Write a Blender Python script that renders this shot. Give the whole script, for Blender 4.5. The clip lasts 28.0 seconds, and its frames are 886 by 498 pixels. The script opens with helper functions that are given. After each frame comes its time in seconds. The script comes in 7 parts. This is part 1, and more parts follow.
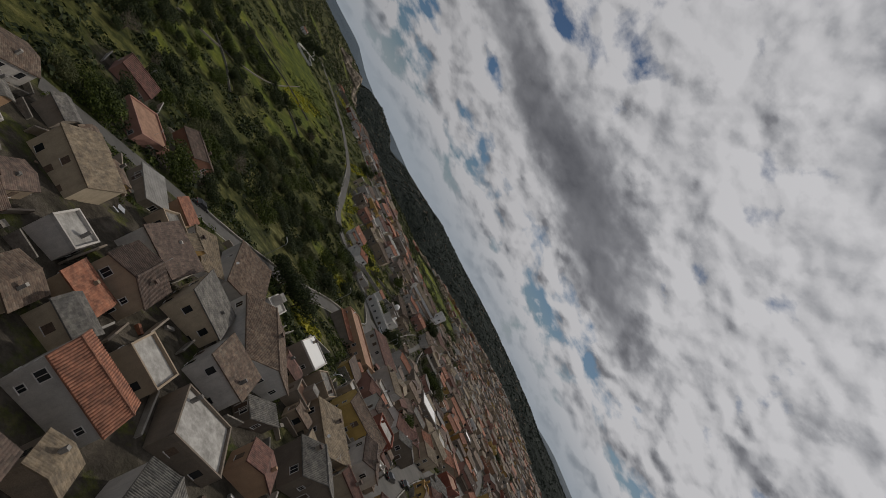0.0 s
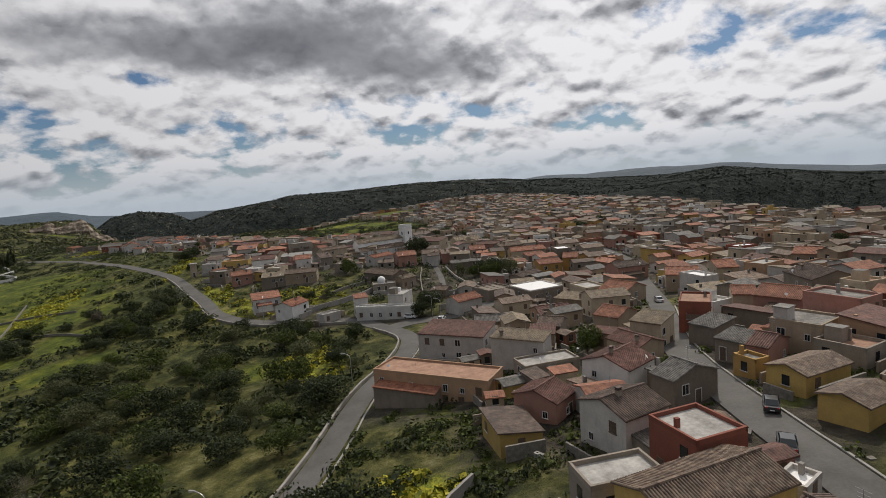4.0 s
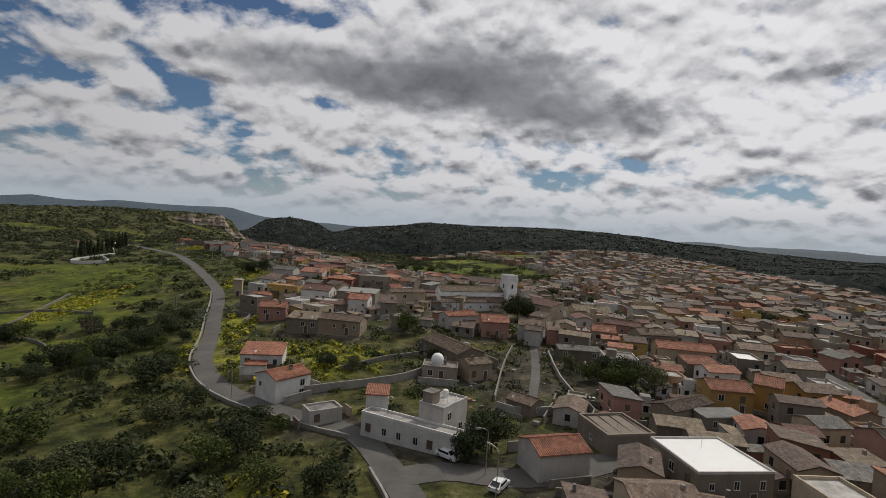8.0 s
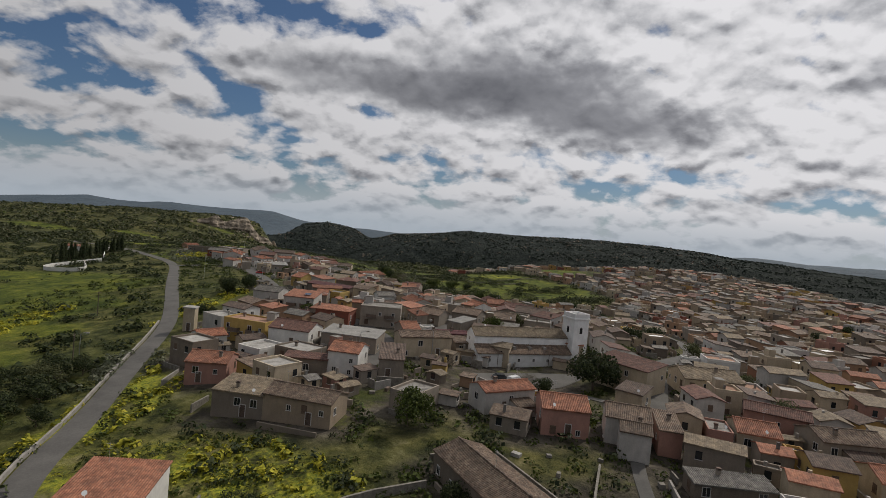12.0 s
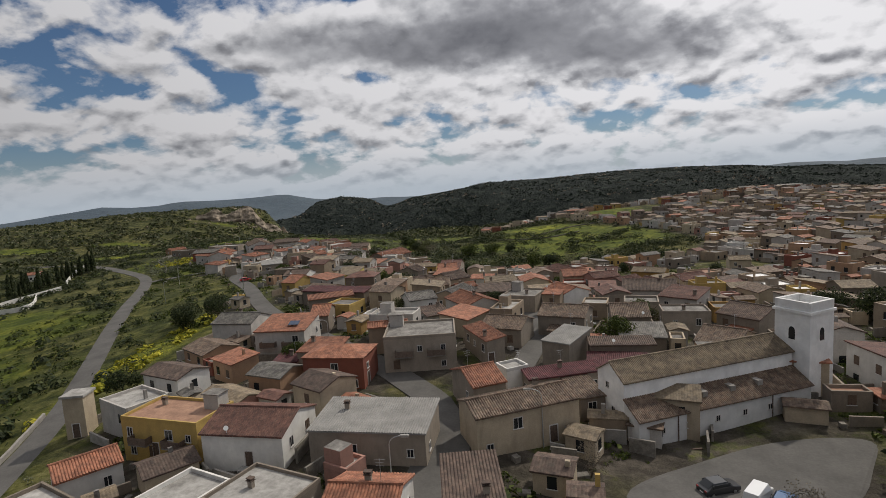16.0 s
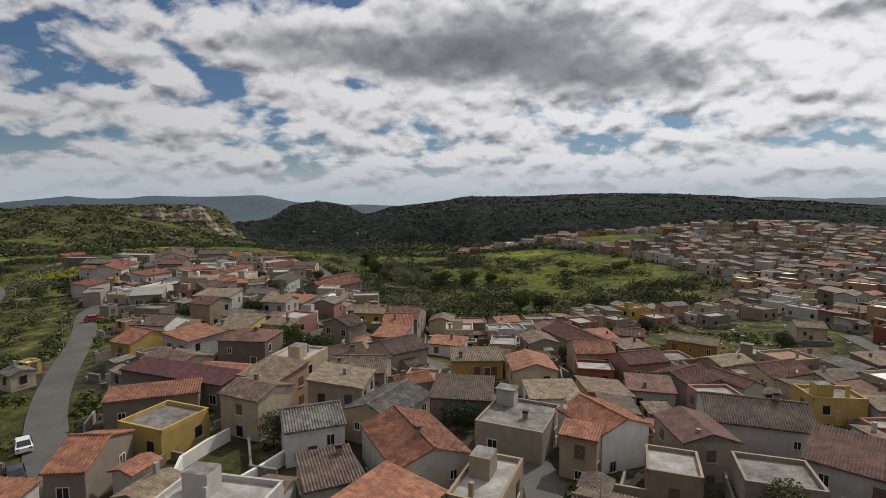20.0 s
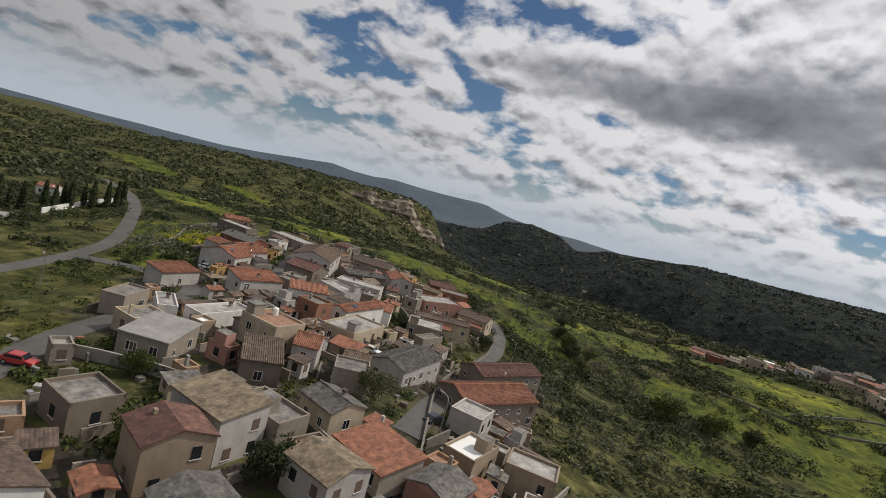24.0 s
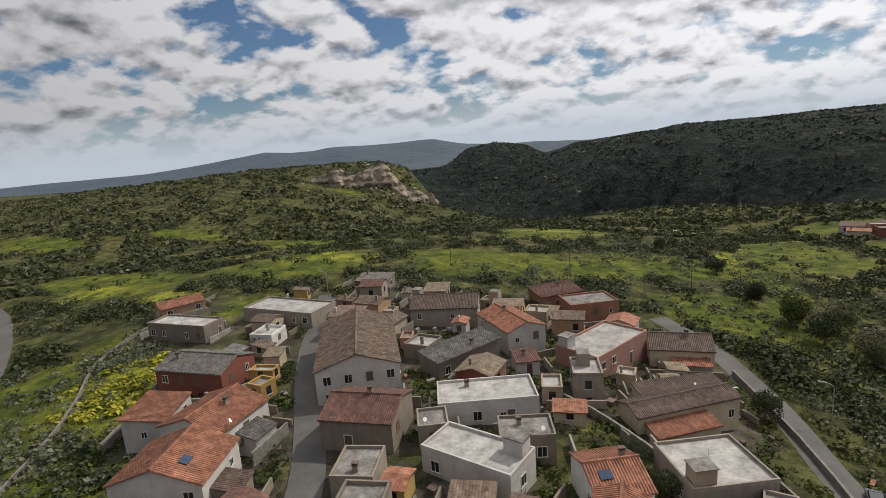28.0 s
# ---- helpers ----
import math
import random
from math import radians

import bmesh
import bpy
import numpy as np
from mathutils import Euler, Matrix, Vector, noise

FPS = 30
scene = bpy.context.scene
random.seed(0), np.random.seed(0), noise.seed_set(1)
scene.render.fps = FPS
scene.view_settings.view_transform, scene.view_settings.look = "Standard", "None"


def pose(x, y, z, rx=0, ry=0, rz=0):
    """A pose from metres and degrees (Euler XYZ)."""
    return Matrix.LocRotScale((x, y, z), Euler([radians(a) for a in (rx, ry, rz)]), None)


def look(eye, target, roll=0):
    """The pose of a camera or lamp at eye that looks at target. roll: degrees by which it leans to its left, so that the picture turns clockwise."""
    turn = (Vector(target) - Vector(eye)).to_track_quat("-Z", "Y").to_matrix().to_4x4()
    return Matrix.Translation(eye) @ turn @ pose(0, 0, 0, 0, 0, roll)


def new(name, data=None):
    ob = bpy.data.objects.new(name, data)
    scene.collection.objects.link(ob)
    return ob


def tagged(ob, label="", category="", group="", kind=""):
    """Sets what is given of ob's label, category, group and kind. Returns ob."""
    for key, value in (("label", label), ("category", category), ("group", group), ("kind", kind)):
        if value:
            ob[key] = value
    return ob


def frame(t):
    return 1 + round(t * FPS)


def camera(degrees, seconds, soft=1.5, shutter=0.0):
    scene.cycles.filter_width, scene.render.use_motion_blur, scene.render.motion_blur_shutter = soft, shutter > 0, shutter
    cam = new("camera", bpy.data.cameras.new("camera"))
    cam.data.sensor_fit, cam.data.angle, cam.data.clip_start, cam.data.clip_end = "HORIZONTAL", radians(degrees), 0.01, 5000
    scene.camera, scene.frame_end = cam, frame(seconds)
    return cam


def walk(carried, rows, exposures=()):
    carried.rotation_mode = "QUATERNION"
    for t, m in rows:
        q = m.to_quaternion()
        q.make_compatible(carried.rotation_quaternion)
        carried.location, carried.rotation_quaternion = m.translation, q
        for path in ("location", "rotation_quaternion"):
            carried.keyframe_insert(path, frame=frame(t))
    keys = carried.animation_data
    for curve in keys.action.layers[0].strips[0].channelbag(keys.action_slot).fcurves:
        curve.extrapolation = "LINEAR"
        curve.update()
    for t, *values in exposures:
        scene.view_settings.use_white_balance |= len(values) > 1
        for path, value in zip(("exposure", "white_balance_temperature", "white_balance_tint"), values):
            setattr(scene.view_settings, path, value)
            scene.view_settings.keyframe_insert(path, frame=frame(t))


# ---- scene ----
cam = camera(80.00, 28.0, 0.3)
PATH = [
    (0, pose(-13.67, 1.16, 97.40, 87.37, -64.47, 1.38)),
    (0.3, pose(-16.40, 6.39, 95.66, 86.97, -36.52, -0.03)),
    (0.5, pose(-18.21, 9.87, 94.51, 87.04, -21.86, -1.32)),
    (1, pose(-22.69, 18.56, 91.64, 86.69, -4.47, -9.07)),
    (1.5, pose(-25.05, 26.70, 90.08, 85.03, 1.29, -13.84)),
    (2, pose(-25.39, 33.76, 89.56, 83.71, 3.80, -16.36)),
    (2.5, pose(-24.34, 40.19, 89.31, 83.30, 4.19, -16.67)),
    (4.5, pose(-11.48, 90.93, 91.33, 83.04, 4.29, -13.85)),
    (5, pose(-7.67, 99.36, 90.73, 83.11, 3.60, -14.33)),
    (5.5, pose(-3.47, 106.84, 90.08, 86.73, 1.02, -12.97)),
    (6, pose(0.87, 114.52, 89.50, 88.75, -1.40, -9.18)),
    (6.5, pose(4.37, 123.59, 89.18, 88.55, -3.71, -5.29)),
    (7, pose(6.72, 132.88, 88.92, 88.58, -4.40, -2.88)),
    (7.5, pose(8.17, 141.70, 88.99, 87.97, -4.67, -0.80)),
    (8, pose(8.73, 150.25, 89.20, 87.42, -4.12, 0.72)),
    (8.5, pose(8.65, 158.72, 89.09, 87.19, -3.36, 1.62)),
    (9, pose(7.82, 167.35, 89.02, 87.99, -0.97, 0.07)),
    (9.5, pose(7.20, 175.54, 88.90, 89.00, 0.17, -0.52)),
    (10, pose(6.97, 183.49, 89.06, 89.20, 0.05, -0.94)),
    (10.5, pose(6.81, 191.51, 89.51, 88.80, -0.47, -1.83)),
    (11, pose(6.93, 199.50, 90.05, 88.28, -0.51, -1.66)),
    (11.5, pose(8.16, 207.80, 90.30, 88.13, -3.15, 1.66)),
    (12, pose(8.43, 216.66, 90.42, 87.92, -5.49, 5.10)),
    (12.5, pose(7.51, 225.01, 90.85, 87.26, -5.40, 6.64)),
    (13, pose(6.36, 232.94, 91.25, 86.39, -4.56, 7.76)),
    (13.5, pose(5.19, 240.78, 91.45, 85.82, -3.73, 8.81)),
    (15.5, pose(-2.84, 278.83, 90.39, 83.46, 0.26, 10.08)),
    (16, pose(-6.29, 287.95, 89.82, 83.27, 3.67, 6.73)),
    (16.5, pose(-8.64, 296.36, 89.76, 82.71, 5.89, 4.98)),
    (17, pose(-10.17, 303.87, 90.07, 82.16, 7.35, 3.69)),
    (17.5, pose(-10.84, 311.11, 90.49, 81.63, 7.73, 3.37)),
    (18, pose(-11.14, 318.86, 90.75, 80.82, 8.08, 2.26)),
    (18.5, pose(-11.39, 327.10, 90.26, 80.59, 7.39, 0.69)),
    (19, pose(-10.85, 334.92, 89.89, 81.17, 6.25, -0.23)),
    (19.5, pose(-9.51, 342.60, 89.81, 84.11, 3.82, 1.39)),
    (20, pose(-7.44, 350.69, 90.04, 84.47, -0.09, 4.83)),
    (20.5, pose(-4.88, 359.32, 90.56, 83.87, -5.14, 9.95)),
    (21, pose(-3.80, 367.41, 91.20, 83.56, -8.25, 13.43)),
    (21.5, pose(-4.55, 376.37, 92.02, 85.32, -10.61, 16.06)),
    (22, pose(-6.31, 384.95, 92.63, 86.59, -12.41, 18.34)),
    (22.5, pose(-8.76, 393.41, 93.20, 86.52, -14.93, 22.06)),
    (24.5, pose(-40.32, 446.50, 96.17, 83.58, -14.15, 29.79)),
    (25, pose(-50.01, 455.82, 96.64, 83.18, -10.20, 28.67)),
    (25.5, pose(-59.08, 464.53, 96.69, 82.72, -8.45, 29.35)),
    (26, pose(-67.63, 472.67, 96.81, 81.96, -7.50, 29.97)),
    (26.5, pose(-76.33, 480.23, 96.81, 81.79, -5.38, 28.74)),
    (27, pose(-85.41, 487.72, 96.70, 80.98, -1.37, 25.71)),
    (27.5, pose(-93.92, 495.83, 96.78, 79.44, 2.51, 22.96)),
    (28, pose(-101.37, 504.20, 97.16, 78.30, 4.10, 22.14)),
]
EXPOSURE = [(0, -1.22), (1, -0.74), (2, -0.52), (5, -0.52), (6, -0.66), (8, -0.7), (11, -0.74), (13, -0.65), (16, -0.55), (20, -0.52), (22, -0.5), (25, -0.45), (28, -0.26)]
walk(cam, PATH, EXPOSURE)

# ---------------------------------------------------------------- sky and sun
SUN_AZ, SUN_EL = radians(38), radians(48)      # azimuth clockwise from +y

world = bpy.data.worlds.new("world")
scene.world = world
world.use_nodes = True
wn, wl = world.node_tree.nodes, world.node_tree.links
wn.clear()


def wnode(kind, **values):
    n = wn.new(kind)
    for key, v in values.items():
        if key in n.inputs:
            n.inputs[key].default_value = v
    return n


def wmath(op, a, b=0.0, c=None, clamp=False):
    n = wn.new("ShaderNodeMath")
    n.operation, n.use_clamp = op, clamp
    for slot, v in zip(n.inputs, (a, b, c)):
        if v is None:
            continue
        if isinstance(v, (int, float)):
            slot.default_value = v
        else:
            wl.new(v, slot)
    return n.outputs[0]


def wramp(value, stops):
    n = wn.new("ShaderNodeValToRGB")
    wl.new(value, n.inputs[0])
    e = n.color_ramp.elements
    while len(e) < len(stops):
        e.new(0.5)
    for el, (p, c) in zip(e, stops):
        el.position, el.color = p, (*c, 1)
    return n.outputs[0]


def wmix(fac, a, b):
    n = wn.new("ShaderNodeMix")
    n.data_type = "RGBA"
    wl.new(fac, n.inputs[0])
    for slot, v in ((n.inputs[6], a), (n.inputs[7], b)):
        if isinstance(v, tuple):
            slot.default_value = (*v, 1)
        else:
            wl.new(v, slot)
    return n.outputs[2]


sky = wn.new("ShaderNodeTexSky")
sky.sky_type, sky.sun_disc = "NISHITA", False
sky.sun_elevation, sky.sun_rotation = SUN_EL, SUN_AZ
sky.altitude, sky.air_density, sky.dust_density = 500, 1.0, 1.2
coord = wn.new("ShaderNodeTexCoord")
split = wn.new("ShaderNodeSeparateXYZ")
wl.new(coord.outputs["Generated"], split.inputs[0])
up = wmath("MAXIMUM", split.outputs[2], 0.0)
den = wmath("ADD", up, 0.28)
px, py = wmath("DIVIDE", split.outputs[0], den), wmath("DIVIDE", split.outputs[1], den)
flat = wn.new("ShaderNodeCombineXYZ")
soft = wmath("ADD", up, 0.44)
wl.new(wmath("DIVIDE", split.outputs[0], soft), flat.inputs[0]), wl.new(wmath("DIVIDE", split.outputs[1], soft), flat.inputs[1])
# the same deck a little nearer to the zenith: what lies above a spot shades it
above = wn.new("ShaderNodeVectorMath")
above.operation = "SCALE"
above.inputs["Scale"].default_value = 0.972
wl.new(flat.outputs[0], above.inputs[0])


def cloud_noise(scale, detail, rough, shift, distort=0.0, where=None):
    m = wn.new("ShaderNodeMapping")
    m.inputs["Location"].default_value = shift
    wl.new((where or flat).outputs[0], m.inputs[0])
    n = wnode("ShaderNodeTexNoise", Scale=scale, Detail=detail, Roughness=rough, Distortion=distort)
    wl.new(m.outputs[0], n.inputs["Vector"])
    return n.outputs[0]


def billows(scale, where):
    """Rounded heads, like a cauliflower."""
    m = wn.new("ShaderNodeMapping")
    m.inputs["Location"].default_value = (4.4, 2.9, 0)
    wl.new(where.outputs[0], m.inputs[0])
    bend = wnode("ShaderNodeTexNoise", Scale=scale * 0.8, Detail=5.0, Roughness=0.6)
    wl.new(m.outputs[0], bend.inputs["Vector"])
    shove = wn.new("ShaderNodeVectorMath")
    shove.operation = "MULTIPLY_ADD"
    wl.new(bend.outputs["Color"], shove.inputs[0])
    shove.inputs[1].default_value = (0.14, 0.14, 0)
    wl.new(m.outputs[0], shove.inputs[2])
    v = wnode("ShaderNodeTexVoronoi", Scale=scale, Smoothness=0.35, Detail=2.0, Roughness=0.5)
    v.feature = "SMOOTH_F1"
    wl.new(shove.outputs[0], v.inputs["Vector"])
    return wmath("SUBTRACT", 0.75, v.outputs["Distance"])


warp = cloud_noise(2.2, 6, 0.6, (2.5, 6.1, 0))
warp_2 = cloud_noise(2.2, 6, 0.6, (8.2, 0.4, 0))
wx = wmath("MULTIPLY_ADD", wmath("SUBTRACT", warp, 0.5), 0.9, px)
wy = wmath("MULTIPLY_ADD", wmath("SUBTRACT", warp_2, 0.5), 0.55, py)


def blob(cx, cy, rx, ry, lean=0.0):
    """1 in the middle of an ellipse on the cloud deck, 0 outside."""
    dx = wmath("SUBTRACT", wx, cx)
    dy = wmath("SUBTRACT", wmath("SUBTRACT", wy, cy), wmath("MULTIPLY", dx, lean))
    a = wmath("POWER", wmath("ABSOLUTE", wmath("DIVIDE", dx, rx)), 2.0)
    b = wmath("POWER", wmath("ABSOLUTE", wmath("DIVIDE", dy, ry)), 2.0)
    return wmath("SUBTRACT", 1.0, wmath("ADD", a, b), clamp=True)


big = cloud_noise(1.8, 2, 0.5, (3.1, 1.7, 0), 0.1)
mid = cloud_noise(4.2, 12, 0.57, (7.7, 4.2, 0), 0.15)
mid_up = cloud_noise(4.2, 8, 0.53, (7.7, 4.2, 0), 0.15, above)
puff, puff_up = billows(8.5, flat), billows(8.5, above)
band = blob(-0.02, 1.82, 0.95, 0.30, 0.22)
body = wmath("ADD", wmath("MULTIPLY", big, 0.30), wmath("MULTIPLY", mid, 0.70))
body = wmath("ADD", body, wmath("MULTIPLY", band, 0.20))
low = wmath("ADD", wmath("MULTIPLY", wmath("SUBTRACT", 0.30, up, clamp=True), 0.17), wmath("MULTIPLY", wmath("SUBTRACT", up, 0.26, clamp=True), 0.22))
body = wmath("ADD", body, low)
for cx, cy, rx, ry, lean, s in ((-1.40, 1.44, 0.42, 0.18, 0.0, 0.07), (-1.42, 1.74, 0.42, 0.08, 0.0, 0.06), (-1.07, 2.81, 0.40, 0.22, 0.0, -0.12), (-0.28, 2.31, 0.40, 0.06, 0.05, 0.04), (1.60, 1.36, 0.26, 0.14, 0.0, 0.14), (-2.0, 1.30, 0.5, 0.16, 0.0, 0.05)):
    body = wmath("SUBTRACT", body, wmath("MULTIPLY", blob(cx, cy, rx, ry, lean), s))
body = wmath("ADD", wmath("ADD", body, 0.062), wmath("MULTIPLY", blob(0.9, 1.6, 1.2, 0.9), 0.09))
body = wmath("ADD", body, wmath("MULTIPLY", wmath("SUBTRACT", puff, 0.40), 0.16))
cover = wramp(body, [(0.440, (0, 0, 0)), (0.475, (0.55, 0.55, 0.55)), (0.515, (1, 1, 1))])
thick = wmath("MULTIPLY", wmath("SUBTRACT", body, 0.50), 2.3, clamp=True)
base = wmath("ADD", wmath("MULTIPLY", wmath("SUBTRACT", mid_up, mid), 2.6), wmath("MULTIPLY", wmath("SUBTRACT", puff_up, puff), 1.5))
base = wmath("MULTIPLY", base, wmath("SUBTRACT", 1.0, wmath("MULTIPLY", band, 0.75)))
tone = wmath("ADD", wmath("MULTIPLY", thick, 0.52), wmath("MULTIPLY", base, 0.85))
tone = wmath("ADD", wmath("ADD", tone, 0.06), wmath("MULTIPLY", band, 0.52), clamp=True)
deck = wramp(tone, [(0.0, (1.07, 1.06, 1.09)), (0.20, (0.915, 0.91, 0.94)), (0.42, (0.665, 0.67, 0.705)), (0.66, (0.405, 0.41, 0.445)), (1.0, (0.18, 0.185, 0.212))])
glow = wn.new("ShaderNodeVectorMath")
glow.operation = "DOT_PRODUCT"
wl.new(coord.outputs["Generated"], glow.inputs[0])
glow.inputs[1].default_value = (math.sin(SUN_AZ) * math.cos(SUN_EL), math.cos(SUN_AZ) * math.cos(SUN_EL), math.sin(SUN_EL))
near_sun = wmath("MAXIMUM", glow.outputs["Value"], -0.62)
CLOUD = 1.0
level = wmath("MULTIPLY", wmath("ADD", 0.56, wmath("MULTIPLY", near_sun, 0.68)), CLOUD)
lit_deck = wn.new("ShaderNodeVectorMath")
lit_deck.operation = "SCALE"
wl.new(deck, lit_deck.inputs[0]), wl.new(level, lit_deck.inputs["Scale"])
blue = wn.new("ShaderNodeVectorMath")
blue.operation = "SCALE"
blue.inputs["Scale"].default_value = 0.06
wl.new(sky.outputs[0], blue.inputs[0])
deep = wn.new("ShaderNodeVectorMath")
deep.operation = "MULTIPLY"
deep.inputs[1].default_value = (0.80, 1.0, 1.22)
wl.new(blue.outputs[0], deep.inputs[0])
mixed = wmix(cover, deep.outputs[0], lit_deck.outputs[0])
haze = wramp(up, [(0.0, (0.95, 0.95, 0.95)), (0.03, (0.62, 0.62, 0.62)), (0.07, (0.12, 0.12, 0.12)), (0.11, (0, 0, 0))])
mixed = wmix(haze, mixed, (0.60, 0.675, 0.76))
shine = wnode("ShaderNodeBackground", Strength=1.0)
wl.new(mixed, shine.inputs[0])
wout = wn.new("ShaderNodeOutputWorld")
wl.new(shine.outputs[0], wout.inputs[0])

sun = new("sun", bpy.data.lights.new("sun", "SUN"))
sun.data.energy, sun.data.angle, sun.data.color = 3.6, radians(1.5), (1.0, 0.92, 0.80)
sun.matrix_world = look((math.sin(SUN_AZ) * math.cos(SUN_EL) * 300, math.cos(SUN_AZ) * math.cos(SUN_EL) * 300, math.sin(SUN_EL) * 300), (0, 0, 0))
tagged(sun, "sunlight through broken cloud", "sun", kind="structure")

# ---------------------------------------------------------------- materials
def shader(name):
    m = bpy.data.materials.new(name)
    m.use_nodes = True
    return m, m.node_tree.nodes, m.node_tree.links, m.node_tree.nodes["Principled BSDF"]


def noise_node(nodes, links, vec, scale, detail=4.0, rough=0.6):
    n = nodes.new("ShaderNodeTexNoise")
    n.inputs["Scale"].default_value, n.inputs["Detail"].default_value, n.inputs["Roughness"].default_value = scale, detail, rough
    links.new(vec, n.inputs["Vector"])
    return n.outputs[0]


def ramp(nodes, links, fac, stops):
    n = nodes.new("ShaderNodeValToRGB")
    links.new(fac, n.inputs[0])
    e = n.color_ramp.elements
    while len(e) < len(stops):
        e.new(0.5)
    for el, (p, c) in zip(e, stops):
        el.position, el.color = p, (*c, 1) if len(c) == 3 else c
    return n.outputs[0]


def mix(nodes, links, fac, a, b, blend="MIX"):
    n = nodes.new("ShaderNodeMix")
    n.data_type, n.blend_type = "RGBA", blend
    for slot, v in ((n.inputs[0], fac), (n.inputs[6], a), (n.inputs[7], b)):
        if isinstance(v, (int, float)):
            slot.default_value = v
        elif isinstance(v, tuple):
            slot.default_value = (*v, 1)
        else:
            links.new(v, slot)
    return n.outputs[2]


def bump(nodes, links, bsdf, height, strength, distance):
    n = nodes.new("ShaderNodeBump")
    n.inputs["Strength"].default_value, n.inputs["Distance"].default_value = strength, distance
    links.new(height, n.inputs["Height"])
    links.new(n.outputs[0], bsdf.inputs["Normal"])


def vary(nodes, links, color, amount=0.25):
    """Lightness that differs a little from object to object."""
    info = nodes.new("ShaderNodeObjectInfo")
    geo = nodes.new("ShaderNodeNewGeometry")
    both = nodes.new("ShaderNodeMath")
    links.new(info.outputs["Random"], both.inputs[0]), links.new(geo.outputs["Random Per Island"], both.inputs[1])
    wrap = nodes.new("ShaderNodeMath")
    wrap.operation = "FRACT"
    links.new(both.outputs[0], wrap.inputs[0])
    n = nodes.new("ShaderNodeMapRange")
    n.inputs["To Min"].default_value, n.inputs["To Max"].default_value = 1 - amount, 1 + amount * 0.6
    links.new(wrap.outputs[0], n.inputs["Value"])
    hs = nodes.new("ShaderNodeHueSaturation")
    links.new(n.outputs[0], hs.inputs["Value"])
    links.new(color, hs.inputs["Color"])
    return hs.outputs[0]


def place(nodes):
    return nodes.new("ShaderNodeNewGeometry").outputs["Position"]


def stretched(nodes, links, vec, sx, sy, sz):
    m = nodes.new("ShaderNodeMapping")
    m.inputs["Scale"].default_value = (sx, sy, sz)
    links.new(vec, m.inputs[0])
    return m.outputs[0]


def render_wall(name, c, dirt=(0.10, 0.088, 0.074), stain=0.5, grain=0.3, age=(0.77, 0.72, 0.66)):
    """Weathered render: blotches, rain streaks and a fine grain."""
    m, n, l, b = shader(name)
    p = place(n)
    c = tuple(v * k for v, k in zip(c, age))
    blot = noise_node(n, l, p, 0.45, 6, 0.65)
    streak = noise_node(n, l, stretched(n, l, p, 1.1, 1.1, 0.3), 1.0, 6, 0.65)
    fine = noise_node(n, l, p, 9.0, 4, 0.7)
    base = mix(n, l, ramp(n, l, blot, [(0.3, (0, 0, 0)), (0.75, (1, 1, 1))]), tuple(v * 0.78 for v in c), tuple(min(0.9, v * 1.08) for v in c))
    dark = ramp(n, l, streak, [(0.48, (0, 0, 0)), (0.78, (stain * 0.8, stain * 0.8, stain * 0.8))])
    base = mix(n, l, dark, base, dirt)
    base = mix(n, l, grain, base, ramp(n, l, fine, [(0.3, (0.3, 0.3, 0.3)), (0.7, (0.7, 0.7, 0.7))]), "OVERLAY")
    l.new(vary(n, l, base, 0.16), b.inputs["Base Color"])
    b.inputs["Roughness"].default_value = 0.92
    bump(n, l, b, fine, 0.35, 0.03)
    return m


